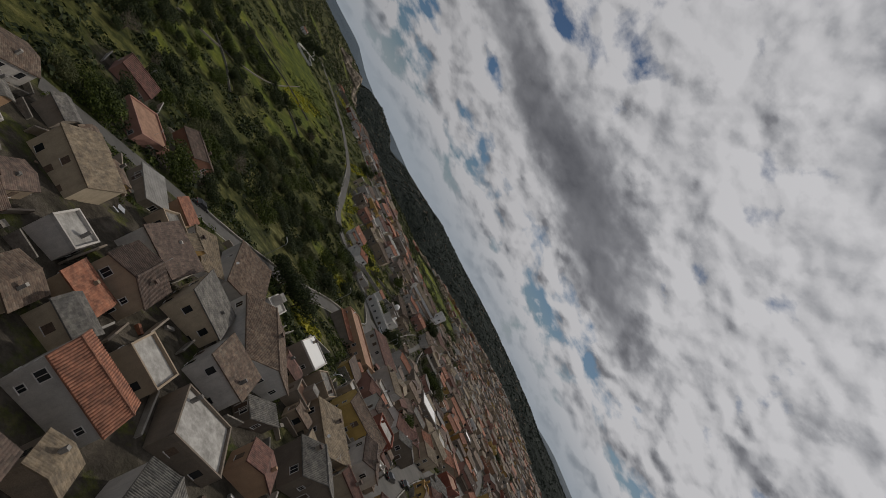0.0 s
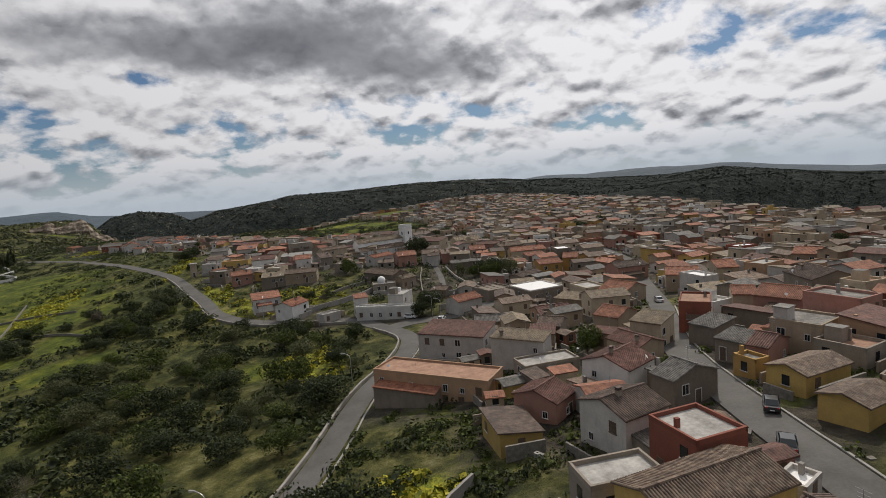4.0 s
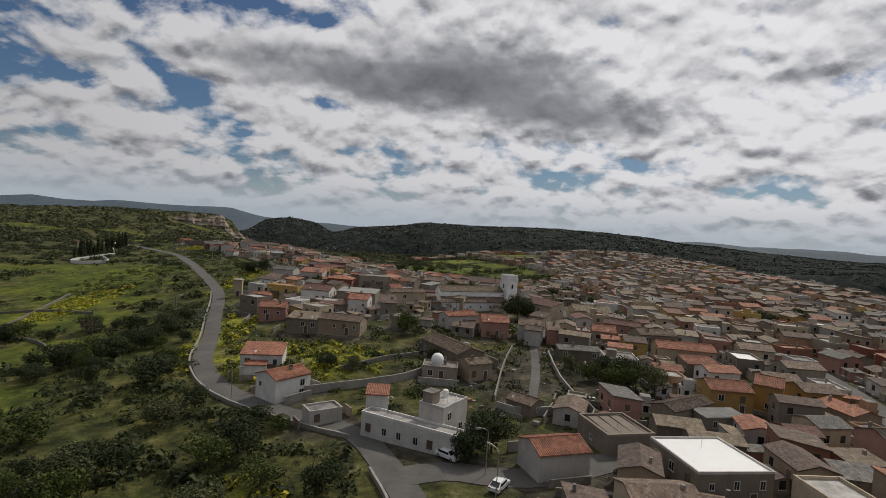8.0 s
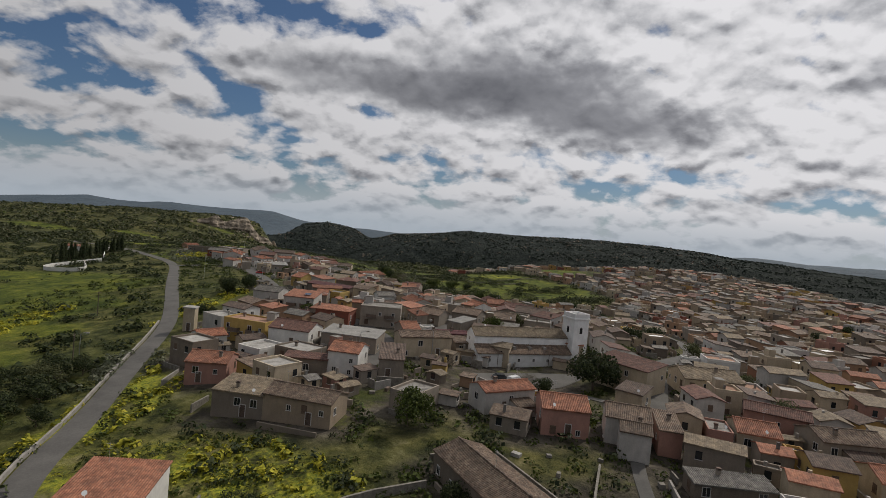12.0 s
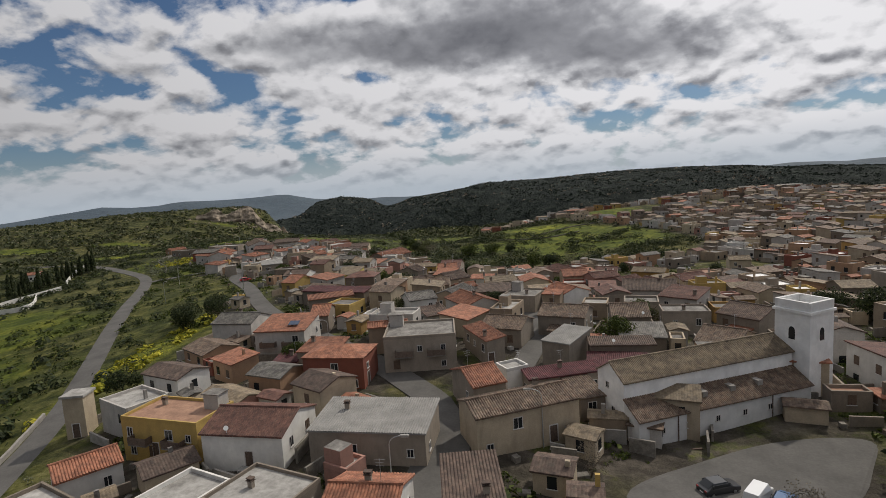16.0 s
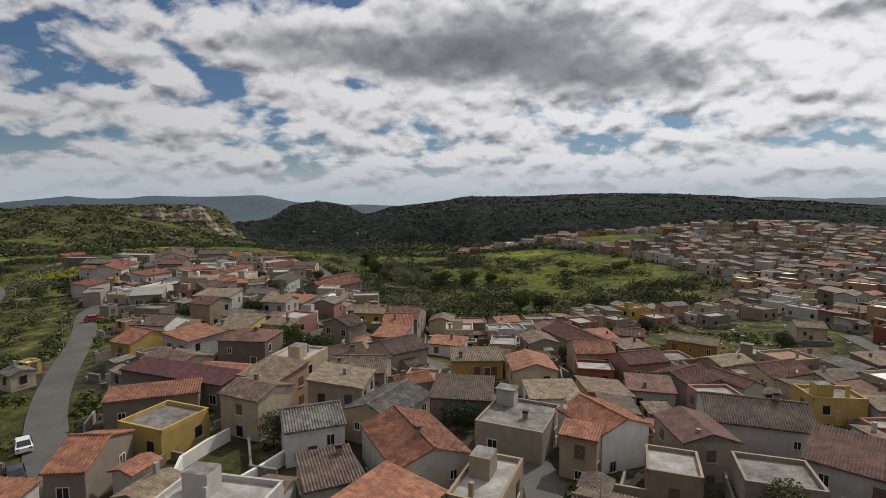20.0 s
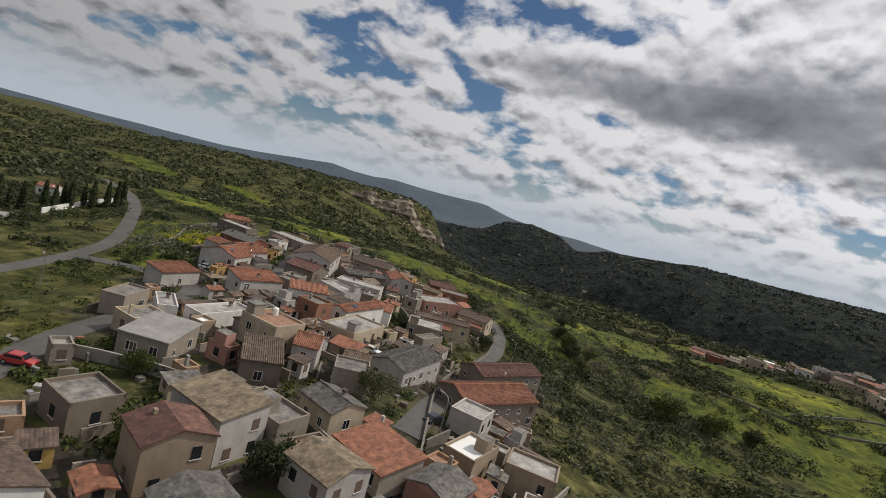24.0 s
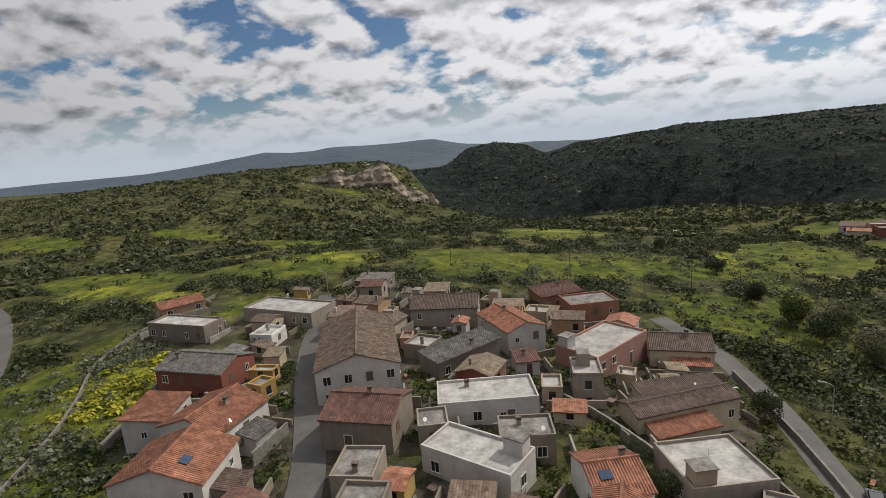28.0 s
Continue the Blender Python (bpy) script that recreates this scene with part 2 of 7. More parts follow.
def tile_roof(name, stops, moss=0.35, moss_c=(0.16, 0.15, 0.11), rough=0.85):
    """Clay tiles: one tone a tile from the roof's own tile grid, with lichen and washed patches."""
    m, n, l, b = shader(name)
    uv = n.new("ShaderNodeUVMap").outputs[0]
    p = place(n)
    cell = n.new("ShaderNodeVectorMath")
    cell.operation = "FLOOR"
    l.new(uv, cell.inputs[0])
    white = n.new("ShaderNodeTexWhiteNoise")
    l.new(cell.outputs[0], white.inputs["Vector"])
    tone = noise_node(n, l, p, 0.7, 5, 0.6)
    add = n.new("ShaderNodeMath")
    add.operation = "MULTIPLY_ADD"
    l.new(white.outputs["Value"], add.inputs[0])
    add.inputs[1].default_value = 0.55
    half = n.new("ShaderNodeMath")
    half.operation = "MULTIPLY"
    l.new(tone, half.inputs[0])
    half.inputs[1].default_value = 0.6
    l.new(half.outputs[0], add.inputs[2])
    base = ramp(n, l, add.outputs[0], stops)
    lichen = ramp(n, l, noise_node(n, l, p, 1.7, 7, 0.7), [(0.5, (0, 0, 0)), (0.72, (moss, moss, moss))])
    base = mix(n, l, lichen, base, moss_c)
    soot = ramp(n, l, noise_node(n, l, p, 0.9, 8, 0.72), [(0.40, (0.45, 0.45, 0.47)), (0.55, (0.78, 0.78, 0.78)), (0.70, (1.08, 1.06, 1.02))])
    base = mix(n, l, 1.0, base, soot, "MULTIPLY")
    l.new(vary(n, l, base, 0.26), b.inputs["Base Color"])
    b.inputs["Roughness"].default_value = rough
    parts = n.new("ShaderNodeSeparateXYZ")
    l.new(uv, parts.inputs[0])
    rib = n.new("ShaderNodeMath")
    rib.operation = "PINGPONG"
    l.new(parts.outputs[0], rib.inputs[0])
    rib.inputs[1].default_value = 0.5
    relief = n.new("ShaderNodeMath")
    relief.operation = "MULTIPLY_ADD"
    l.new(noise_node(n, l, p, 5.0, 5, 0.65), relief.inputs[0])
    relief.inputs[1].default_value = 0.8
    l.new(rib.outputs[0], relief.inputs[2])
    bump(n, l, b, relief.outputs[0], 0.7, 0.09)
    return m


def patchy(name, c1, c2, scale, rough=0.9, fine=6.0, strength=0.4, dist=0.03, amount=0.12, metal=0.0):
    m, n, l, b = shader(name)
    p = place(n)
    a, f = noise_node(n, l, p, scale, 7, 0.65), noise_node(n, l, p, fine, 5, 0.7)
    base = mix(n, l, ramp(n, l, a, [(0.32, (0, 0, 0)), (0.68, (1, 1, 1))]), c1, c2)
    base = mix(n, l, 0.35, base, ramp(n, l, f, [(0.3, (0.3, 0.3, 0.3)), (0.7, (0.72, 0.72, 0.72))]), "OVERLAY")
    l.new(vary(n, l, base, amount), b.inputs["Base Color"])
    b.inputs["Roughness"].default_value, b.inputs["Metallic"].default_value = rough, metal
    bump(n, l, b, f, strength, dist)
    return m


def leafy(name, c1, c2, c3, spread=0.5):
    """Leaves: one tone a leaf clump, a little light through them."""
    m, n, l, b = shader(name)
    geo = n.new("ShaderNodeNewGeometry")
    base = ramp(n, l, geo.outputs["Random Per Island"], [(0.0, c1), (spread, c2), (1.0, c3)])
    big = noise_node(n, l, geo.outputs["Position"], 0.25, 3, 0.6)
    base = mix(n, l, 0.45, base, ramp(n, l, big, [(0.3, (0.3, 0.3, 0.3)), (0.7, (0.7, 0.7, 0.7))]), "OVERLAY")
    l.new(vary(n, l, base, 0.25), b.inputs["Base Color"])
    b.inputs["Roughness"].default_value = 0.75
    b.inputs["Specular IOR Level"].default_value = 0.25
    t = n.new("ShaderNodeBsdfTranslucent")
    l.new(base, t.inputs[0])
    mx = n.new("ShaderNodeMixShader")
    mx.inputs[0].default_value = 0.25
    l.new(b.outputs[0], mx.inputs[1]), l.new(t.outputs[0], mx.inputs[2])
    l.new(mx.outputs[0], n["Material Output"].inputs[0])
    return m


WALLS = {
    "grey": render_wall("grey cement render", (0.40, 0.365, 0.325)),
    "greyd": render_wall("dark old cement render", (0.31, 0.275, 0.24)),
    "cream": render_wall("cream render", (0.58, 0.51, 0.40), stain=0.35, age=(0.88, 0.83, 0.77)),
    "beige": render_wall("beige render", (0.46, 0.385, 0.30), stain=0.4),
    "white": render_wall("white limewash", (0.78, 0.77, 0.75), stain=0.18, grain=0.12, age=(0.92, 0.91, 0.89)),
    "chalk": render_wall("fresh white limewash", (0.82, 0.82, 0.81), stain=0.10, grain=0.08, age=(1, 1, 1)),
    "offwhite": render_wall("grey white render", (0.62, 0.60, 0.58), stain=0.35, age=(0.84, 0.82, 0.79)),
    "pink": render_wall("pink render", (0.50, 0.29, 0.25), stain=0.3),
    "peach": render_wall("peach render", (0.56, 0.38, 0.26), stain=0.3),
    "yellow": render_wall("yellow render", (0.62, 0.46, 0.16), stain=0.22),
    "lemon": render_wall("lemon yellow render", (0.66, 0.58, 0.18), stain=0.2),
    "ochre": render_wall("ochre render", (0.55, 0.36, 0.13), stain=0.25),
    "red": render_wall("brick red render", (0.30, 0.105, 0.075), stain=0.25),
    "stone": render_wall("rubble stone wall", (0.27, 0.235, 0.20), dirt=(0.10, 0.09, 0.08), stain=0.7, grain=0.6),
    "brick": render_wall("hollow brick wall", (0.38, 0.19, 0.13), stain=0.4),
}
TILES = {
    "new": tile_roof("new terracotta tiles", [(0.2, (0.30, 0.118, 0.068)), (0.55, (0.385, 0.158, 0.092)), (0.9, (0.45, 0.205, 0.125))], 0.25),
    "red": tile_roof("dark red tiles", [(0.2, (0.135, 0.062, 0.049)), (0.55, (0.185, 0.086, 0.066)), (0.9, (0.235, 0.118, 0.088))], 0.3),
    "old": tile_roof("old mixed tiles", [(0.2, (0.115, 0.075, 0.056)), (0.45, (0.18, 0.118, 0.083)), (0.7, (0.24, 0.17, 0.122)), (0.95, (0.32, 0.25, 0.19))], 0.6),
    "brown": tile_roof("brown weathered tiles", [(0.2, (0.095, 0.064, 0.052)), (0.5, (0.145, 0.097, 0.076)), (0.9, (0.205, 0.142, 0.11))], 0.5),
    "straw": tile_roof("straw coloured tiles", [(0.2, (0.20, 0.15, 0.098)), (0.5, (0.27, 0.208, 0.138)), (0.9, (0.345, 0.275, 0.19))], 0.45),
    "grey": tile_roof("lichen grey tiles", [(0.2, (0.115, 0.105, 0.094)), (0.5, (0.185, 0.172, 0.155)), (0.9, (0.27, 0.255, 0.23))], 0.5),
    "wine": tile_roof("wine red sheet roof", [(0.2, (0.115, 0.035, 0.04)), (0.9, (0.155, 0.05, 0.055))], 0.2),
}
CONCRETE = patchy("weathered roof concrete", (0.085, 0.078, 0.070), (0.27, 0.255, 0.235), 0.55, fine=2.2)
PALE = patchy("pale roof screed", (0.20, 0.19, 0.175), (0.46, 0.445, 0.42), 0.5, fine=2.2)
MEMBRANE = patchy("white roof coating", (0.78, 0.78, 0.77), (0.84, 0.84, 0.83), 0.2, amount=0.02, strength=0.1)
TERRACE = patchy("terracotta terrace tiles", (0.22, 0.125, 0.085), (0.38, 0.225, 0.15), 0.6, fine=2.5)
FIBRE = patchy("fibre cement sheet", (0.20, 0.195, 0.185), (0.31, 0.30, 0.285), 0.5)
ASPHALT = patchy("worn grey asphalt", (0.065, 0.062, 0.058), (0.115, 0.109, 0.102), 0.16, fine=3.0, amount=0.0)
KERB = patchy("kerb concrete", (0.24, 0.23, 0.215), (0.34, 0.33, 0.31), 0.8)
STONE = patchy("dry stone", (0.13, 0.118, 0.10), (0.26, 0.24, 0.21), 1.6, fine=3.5, strength=0.9, dist=0.12)
PLASTER = patchy("plastered garden wall", (0.22, 0.205, 0.185), (0.34, 0.32, 0.295), 0.6)
FRAME = patchy("painted window frame", (0.50, 0.48, 0.46), (0.60, 0.58, 0.56), 2.0)
SHUTTER = patchy("brown shutter", (0.10, 0.07, 0.05), (0.16, 0.11, 0.08), 3.0)
DOOR = patchy("dark wooden door", (0.07, 0.05, 0.04), (0.13, 0.09, 0.065), 3.0)
RUST = patchy("rusty rail", (0.12, 0.09, 0.075), (0.2, 0.15, 0.12), 3.0, rough=0.6, metal=0.4)
STEEL = patchy("galvanised steel", (0.42, 0.43, 0.44), (0.52, 0.53, 0.54), 2.0, rough=0.4, metal=0.8)
BARK = patchy("bark", (0.08, 0.06, 0.045), (0.15, 0.12, 0.09), 2.0, fine=8.0, strength=0.8)
TYRE = patchy("tyre rubber", (0.02, 0.02, 0.02), (0.035, 0.035, 0.035), 4.0)


def simple(name, c, rough, metal=0.0, coat=0.0):
    m, n, l, b = shader(name)
    b.inputs["Base Color"].default_value = (*c, 1)
    b.inputs["Roughness"].default_value, b.inputs["Metallic"].default_value = rough, metal
    b.inputs["Coat Weight"].default_value = coat
    return m


GLASS = simple("window pane", (0.02, 0.023, 0.027), 0.08)
SOLAR = simple("solar panel glass", (0.03, 0.05, 0.10), 0.12)
LENS = simple("lamp lens", (0.75, 0.75, 0.72), 0.25)
PAINT = {k: simple(k + " car paint", c, 0.3, 0.0, 0.6) for k, c in
         (("white", (0.75, 0.76, 0.77)), ("silver", (0.42, 0.43, 0.45)), ("black", (0.02, 0.022, 0.026)), ("red", (0.42, 0.03, 0.03)), ("blue", (0.05, 0.12, 0.25)), ("yellow", (0.6, 0.4, 0.05)))}
LEAF_DARK = leafy("dark evergreen leaves", (0.015, 0.023, 0.010), (0.034, 0.048, 0.018), (0.080, 0.095, 0.034))
LEAF_GREEN = leafy("green leaves", (0.028, 0.042, 0.009), (0.058, 0.080, 0.016), (0.115, 0.140, 0.030))
LEAF_OLIVE = leafy("grey green leaves", (0.045, 0.054, 0.022), (0.090, 0.100, 0.042), (0.16, 0.165, 0.075))
LEAF_CACTUS = leafy("grey green prickly pear", (0.058, 0.068, 0.042), (0.115, 0.126, 0.080), (0.21, 0.22, 0.15))
LEAF_YELLOW = leafy("yellow flower heads", (0.10, 0.13, 0.02), (0.32, 0.31, 0.03), (0.52, 0.46, 0.05), 0.45)
LEAF_BARE = leafy("bare twiggy crown", (0.10, 0.085, 0.07), (0.15, 0.13, 0.10), (0.20, 0.17, 0.13))
LEAF_SCRUB = leafy("hill scrub", (0.022, 0.030, 0.012), (0.055, 0.066, 0.027), (0.145, 0.150, 0.080), 0.6)
LEAF_FAR = leafy("far mountain scrub", (0.012, 0.018, 0.015), (0.023, 0.032, 0.025), (0.042, 0.053, 0.040))

# ---------------------------------------------------------------- the lie of the land
# gentle swells on a 95 x 88 m net under the town, in rows from south to north
SWELLS = [-0.6, -2.3, -5, -2.6, -1.6, -1.8, 0.7,
          -1.5, -5.4, -6.1, 7.9, 9.8, 0.6, 4,
          -1.2, -4.4, -4.7, -3.5, 1.7, 3.4, 6,
          -0.7, -3.8, -0.2, 1.1, -6.4, 0.5, 3.7,
          -1.7, -7.1, -6.9, 7.7, 4.5, -1.3, 1.8,
          -1.5, -1.5, 12.5, 0.3, -1.8, 3.8, 2.5,
          -1.6, -4.4, -0.4, -2, -4.9, 3.8, 3,
          -0.4, 11.5, -2.3, -2.8, 0.2, 2, 3.7,
          -6.9, 4.8, -2.7, 2.6, -1.6, -4, 2.4]
BASE = 52.0
# height of the ridge round the valley, by bearing in degrees from north
RIDGE_AZ = [-180, -75, -42, -27, -24, -22.1, -20.5, -19.9, -17.5, -14.5, -12.9, -11.5, -10.2, -7.8, -4.8, 1.8, 7, 12.5, 17.7, 22.4, 25, 28, 32, 40, 45, 50, 55, 80, 120, 180]
RIDGE_UP = [-10, -14, -40, -70, -76, -62, -8, 6, 20, 10, -24, -14, 4, 14, 27, 40, 48, 54, 50, 42, 32, 30, 20, 13, 28, 5, -20, -30, -20, -10]
FAR_AZ = [-180, -90, -60, -48.7, -45, -39.4, -36, -31.6, -28.4, -22.8, -19.9, -15, -10, -5, 0, 20, 27, 35, 43, 54, 100, 180]
FAR_UP = [40, 30, 35, 50, 75, 125, 105, 152, 134, 128, 92, 66, 70, 60, 60, 90, 145, 133, 138, 43, 40, 40]


def lump(x, y, cx, cy, rx, ry, up):
    return up * np.exp(-((x - cx) / rx) ** 2 - ((y - cy) / ry) ** 2)


def step(v, a, b):
    t = np.clip((v - a) / (b - a), 0, 1)
    return t * t * (3 - 2 * t)


def folds(x, y, s, k):
    """Gullies and knolls of about s metres."""
    return (np.sin(x / s + 1.7 * np.sin(y / s * 0.7 + k)) + np.sin(y / s * 1.3 + 1.3 * np.sin(x / s * 0.9 - k)) + 0.5 * np.sin((x + y) / s * 2.1 + k * 2)) / 2.5


def east_edge(y):
    return np.interp(y, [-100, 60, 190, 280, 380, 470, 570, 720, 880, 1000], [140, 200, 225, 245, 265, 285, 300, 310, 300, 280])


def land(x, y):
    x, y = np.asarray(x, float), np.asarray(y, float)
    z = np.full(np.broadcast(x, y).shape, BASE)
    i = 0
    for b in range(9):
        for a in range(7):
            z = z + SWELLS[i] * np.exp(-((x + 300 - 95 * a) ** 2 + (y - 88 * b) ** 2) / 13000)
            i += 1
    z = z + lump(x, y, 215, 790, 130, 110, 16) + lump(x, y, -85, 508, 42, 42, 4.5) + lump(x, y, -128, 565, 38, 42, 3.5)
    z = z + lump(x, y, 20, 350, 27, 24, -3.2)
    # the hollow between the town and the hill across it
    z = z + lump(x, y, 8, 630, 55, 60, -3) + lump(x, y, -50, 640, 30, 70, -3) + lump(x, y, -55, 805, 75, 85, -11) + lump(x, y, -190, 865, 70, 90, -14) + lump(x, y, 70, 775, 60, 35, 4)
    z = z - 112 * step(y + 0.12 * x + 9 * np.sin(x / 41), 835, 1090) * step(x + 0.9 * np.maximum(y - 985, 0), -345, -288) * (1 - step(x, 60, 200)) * (1 - step(y, 1250, 1600)) + lump(x, y, 330, 1420, 480, 170, -85)
    # the gorge below the mountain, and the long spur that comes down into it
    z = z + lump(x, y, -210, 1420, 300, 190, -95) + lump(x, y, -520, 1620, 260, 160, -80)
    z = z + np.exp(-((x + 215 - (y - 1480) * 0.40) / 105) ** 2) * step(y, 1440, 1640) * (1 - step(y, 1800, 2080)) * 28
    # the scrubby plateau, with a cliff on its valley side
    edge = -292 - 0.16 * (y - 930) + 14 * np.sin(y / 37)
    hill = step(-x, -edge - 6, -edge + 150) * 0.62 + step(-x, -edge - 2, -edge + 16) * 0.38 * np.exp(-((y - 930) / 130) ** 2) + 0.3 * step(-x, -edge, -edge + 90) * (1 - np.exp(-((y - 930) / 130) ** 2))
    z = z + hill * 29 * step(y, 600, 860) * (1 - 0.6 * step(y, 1010, 1200)) * (1 - 0.75 * step(-x, 380, 900))
    z = z + lump(x, y, -352, 972, 42, 34, 8)
    z = z + 6 * step(-x, 230, 420) * step(y, 350, 620) * (1 - step(y, 620, 800))
    rho, az = np.hypot(x, y - 250), np.degrees(np.arctan2(x, y - 250))
    rough = folds(x, y, 95, 0.6) * 18 + folds(x, y, 41, 2.1) * 10
    ridge = np.interp(az, RIDGE_AZ, RIDGE_UP)
    width = np.interp(az, [-40, -26, -18, -8, 4, 20], [420, 230, 230, 330, 480, 520])
    prof = np.exp(-(np.minimum(rho - 1950, 0) / width) ** 2) * np.exp(-(np.maximum(rho - 1950, 0) / 500) ** 2)
    z = z + prof * ridge + prof * rough * step(rho, 900, 1500) * (1 - 0.95 * np.exp(-((rho - 1950) / 330) ** 2))
    # the slope east of the town
    z = z - 105 * step(x - east_edge(y), 15, 260) * (1 - step(y, 1000, 1250)) * (1 - step(rho, 1250, 1750))
    z = z - 90 * step(rho, 2050, 2800)
    far = np.interp(az, FAR_AZ, FAR_UP)
    z = z + far * np.exp(-((rho - 4300) / 600) ** 2) * (1 + 0.12 * folds(x, y, 170, 1.1))
    z = z + folds(x, y, 21, 0.3) * 1.6 * step(-x, 260, 420) * step(y, 560, 700) * (1 - step(rho, 1200, 1600))
    return z


def ground(x, y):
    return float(land(x, y))

# ---------------------------------------------------------------- mesh helpers
def mesh_of(name, bm, mats, smooth=False):
    me = bpy.data.meshes.new(name)
    bm.to_mesh(me)
    bm.free()
    for m in mats if isinstance(mats, (list, tuple)) else [mats]:
        me.materials.append(m)
    if smooth:
        me.polygons.foreach_set("use_smooth", [True] * len(me.polygons))
    return me


def raw(name, verts, faces, mats, smooth=False, uvs=None, index=None):
    me = bpy.data.meshes.new(name)
    me.from_pydata(verts, [], faces)
    for m in mats if isinstance(mats, (list, tuple)) else [mats]:
        me.materials.append(m)
    if smooth:
        me.polygons.foreach_set("use_smooth", [True] * len(me.polygons))
    if index:
        me.polygons.foreach_set("material_index", index)
    if uvs is not None:
        me.uv_layers.new(name="UVMap").data.foreach_set("uv", np.asarray(uvs, np.float32).ravel())
    return me


def part(name, me, parent, label="", m=None):
    """Links a mesh as one part under a thing or under a part."""
    ob = new(name, me)
    ob.parent = parent
    if m is not None:
        ob.matrix_local = m
    if label:
        ob["label"] = label
    return ob


def box(bm, x0, y0, z0, x1, y1, z1, mat=0):
    vs = [bm.verts.new(c) for c in ((x0, y0, z0), (x1, y0, z0), (x1, y1, z0), (x0, y1, z0), (x0, y0, z1), (x1, y0, z1), (x1, y1, z1), (x0, y1, z1))]
    for f in ((3, 2, 1, 0), (4, 5, 6, 7), (0, 1, 5, 4), (1, 2, 6, 5), (2, 3, 7, 6), (3, 0, 4, 7)):
        bm.faces.new([vs[i] for i in f]).material_index = mat
    return vs


def tube(bm, a, b, r0, r1, sides=6, mat=0, cap=True):
    a, b = Vector(a), Vector(b)
    q = (b - a).to_track_quat("Z", "Y")
    rings = []
    for c, r in ((a, r0), (b, r1)):
        rings.append([bm.verts.new(c + q @ Vector((r * math.cos(2 * math.pi * i / sides), r * math.sin(2 * math.pi * i / sides), 0))) for i in range(sides)])
    for i in range(sides):
        bm.faces.new((rings[0][i], rings[0][(i + 1) % sides], rings[1][(i + 1) % sides], rings[1][i])).material_index = mat
    if cap:
        bm.faces.new(rings[1]).material_index = mat
        bm.faces.new(rings[0][::-1]).material_index = mat


# ---------------------------------------------------------------- houses
def window_mesh(w, h, shut):
    """A frame ring round a set-back pane, with a sill; drawn on the plane y = 0 and facing -y."""
    bm = bmesh.new()
    t = 0.09
    for x0, z0, x1, z1 in ((-w / 2 - t, h, w / 2 + t, h + t), (-w / 2 - t, 0, -w / 2, h), (w / 2, 0, w / 2 + t, h), (-0.03, 0, 0.03, h)):
        box(bm, x0, -0.06, z0, x1, 0.03, z1)
    box(bm, -w / 2 - 0.15, -0.14, -0.08, w / 2 + 0.15, 0.03, 0)
    return mesh_of("window", bm, SHUTTER if shut else FRAME)


def pane_mesh(w, h, m):
    bm = bmesh.new()
    box(bm, -w / 2, -0.02, 0, w / 2, 0.03, h)
    return mesh_of("pane", bm, m)


WINDOWS = [(window_mesh(w, h, s), pane_mesh(w, h, SHUTTER if s else GLASS), w, h) for w, h, s in ((0.8, 1.2, 0), (0.9, 1.3, 1), (0.7, 0.9, 0), (1.1, 1.3, 0))]
bm = bmesh.new()
box(bm, -0.62, -0.05, 0, -0.5, 0.04, 2.25), box(bm, 0.5, -0.05, 0, 0.62, 0.04, 2.25), box(bm, -0.62, -0.05, 2.15, 0.62, 0.04, 2.27)
DOOR_FRAME = mesh_of("door", bm, FRAME)
bm = bmesh.new()
box(bm, -0.5, -0.02, 0, 0.5, 0.03, 2.15)
for i in range(2):
    box(bm, -0.42 + 0.46 * i, -0.04, 0.25, -0.04 + 0.46 * i, -0.02, 1.95)
DOOR_LEAF = mesh_of("leaf", bm, DOOR)
bm = bmesh.new()
box(bm, -1.3, -0.03, 0, 1.3, 0.04, 2.5)
for i in range(9):
    box(bm, -1.25, -0.05, 0.1 + i * 0.26, 1.25, -0.03, 0.3 + i * 0.26)
GARAGE = mesh_of("garage_door", bm, RUST)
bm = bmesh.new()
box(bm, -0.3, -0.22, 0, 0.3, 0.22, 1.0)
CHIMNEY = mesh_of("chimney", bm, [WALLS["grey"]])
bm = bmesh.new()
box(bm, -0.4, -0.32, 1.0, 0.4, 0.32, 1.08), box(bm, -0.3, -0.22, 1.08, -0.2, 0.22, 1.25), box(bm, 0.2, -0.22, 1.08, 0.3, 0.22, 1.25), box(bm, -0.38, -0.3, 1.25, 0.38, 0.3, 1.33)
COWL = mesh_of("cowl", bm, TILES["brown"])
bm = bmesh.new()
tube(bm, (0, 0, 0), (0, 0, 2.6), 0.03, 0.025, 5)
for z, s in ((2.5, 0.5), (2.2, 0.4), (1.9, 0.35)):
    tube(bm, (-s, 0, z), (s, 0, z), 0.015, 0.015, 4)
AERIAL = mesh_of("aerial", bm, STEEL)
bm = bmesh.new()
box(bm, -1.5, -1.1, -0.12, 1.5, 0.0, 0.06)
BALCONY = mesh_of("balcony", bm, CONCRETE)
RAIL_PLAN = [(-1.5, 0.0), (-1.5, -1.1), (1.5, -1.1), (1.5, 0.0), (1.42, 0.0), (1.42, -1.02), (-1.42, -1.02), (-1.42, 0.0)]
bm = bmesh.new()
low, high = [[bm.verts.new((*q, z)) for q in RAIL_PLAN] for z in (0.06, 1.0)]
for i in range(8):
    bm.faces.new((low[i], low[(i + 1) % 8], high[(i + 1) % 8], high[i]))
for i, k in ((0, 7), (1, 6), (2, 5)):
    bm.faces.new((high[i], high[i + 1], high[k - 1], high[k]))
RAIL = mesh_of("railing", bm, RUST)
bm = bmesh.new()
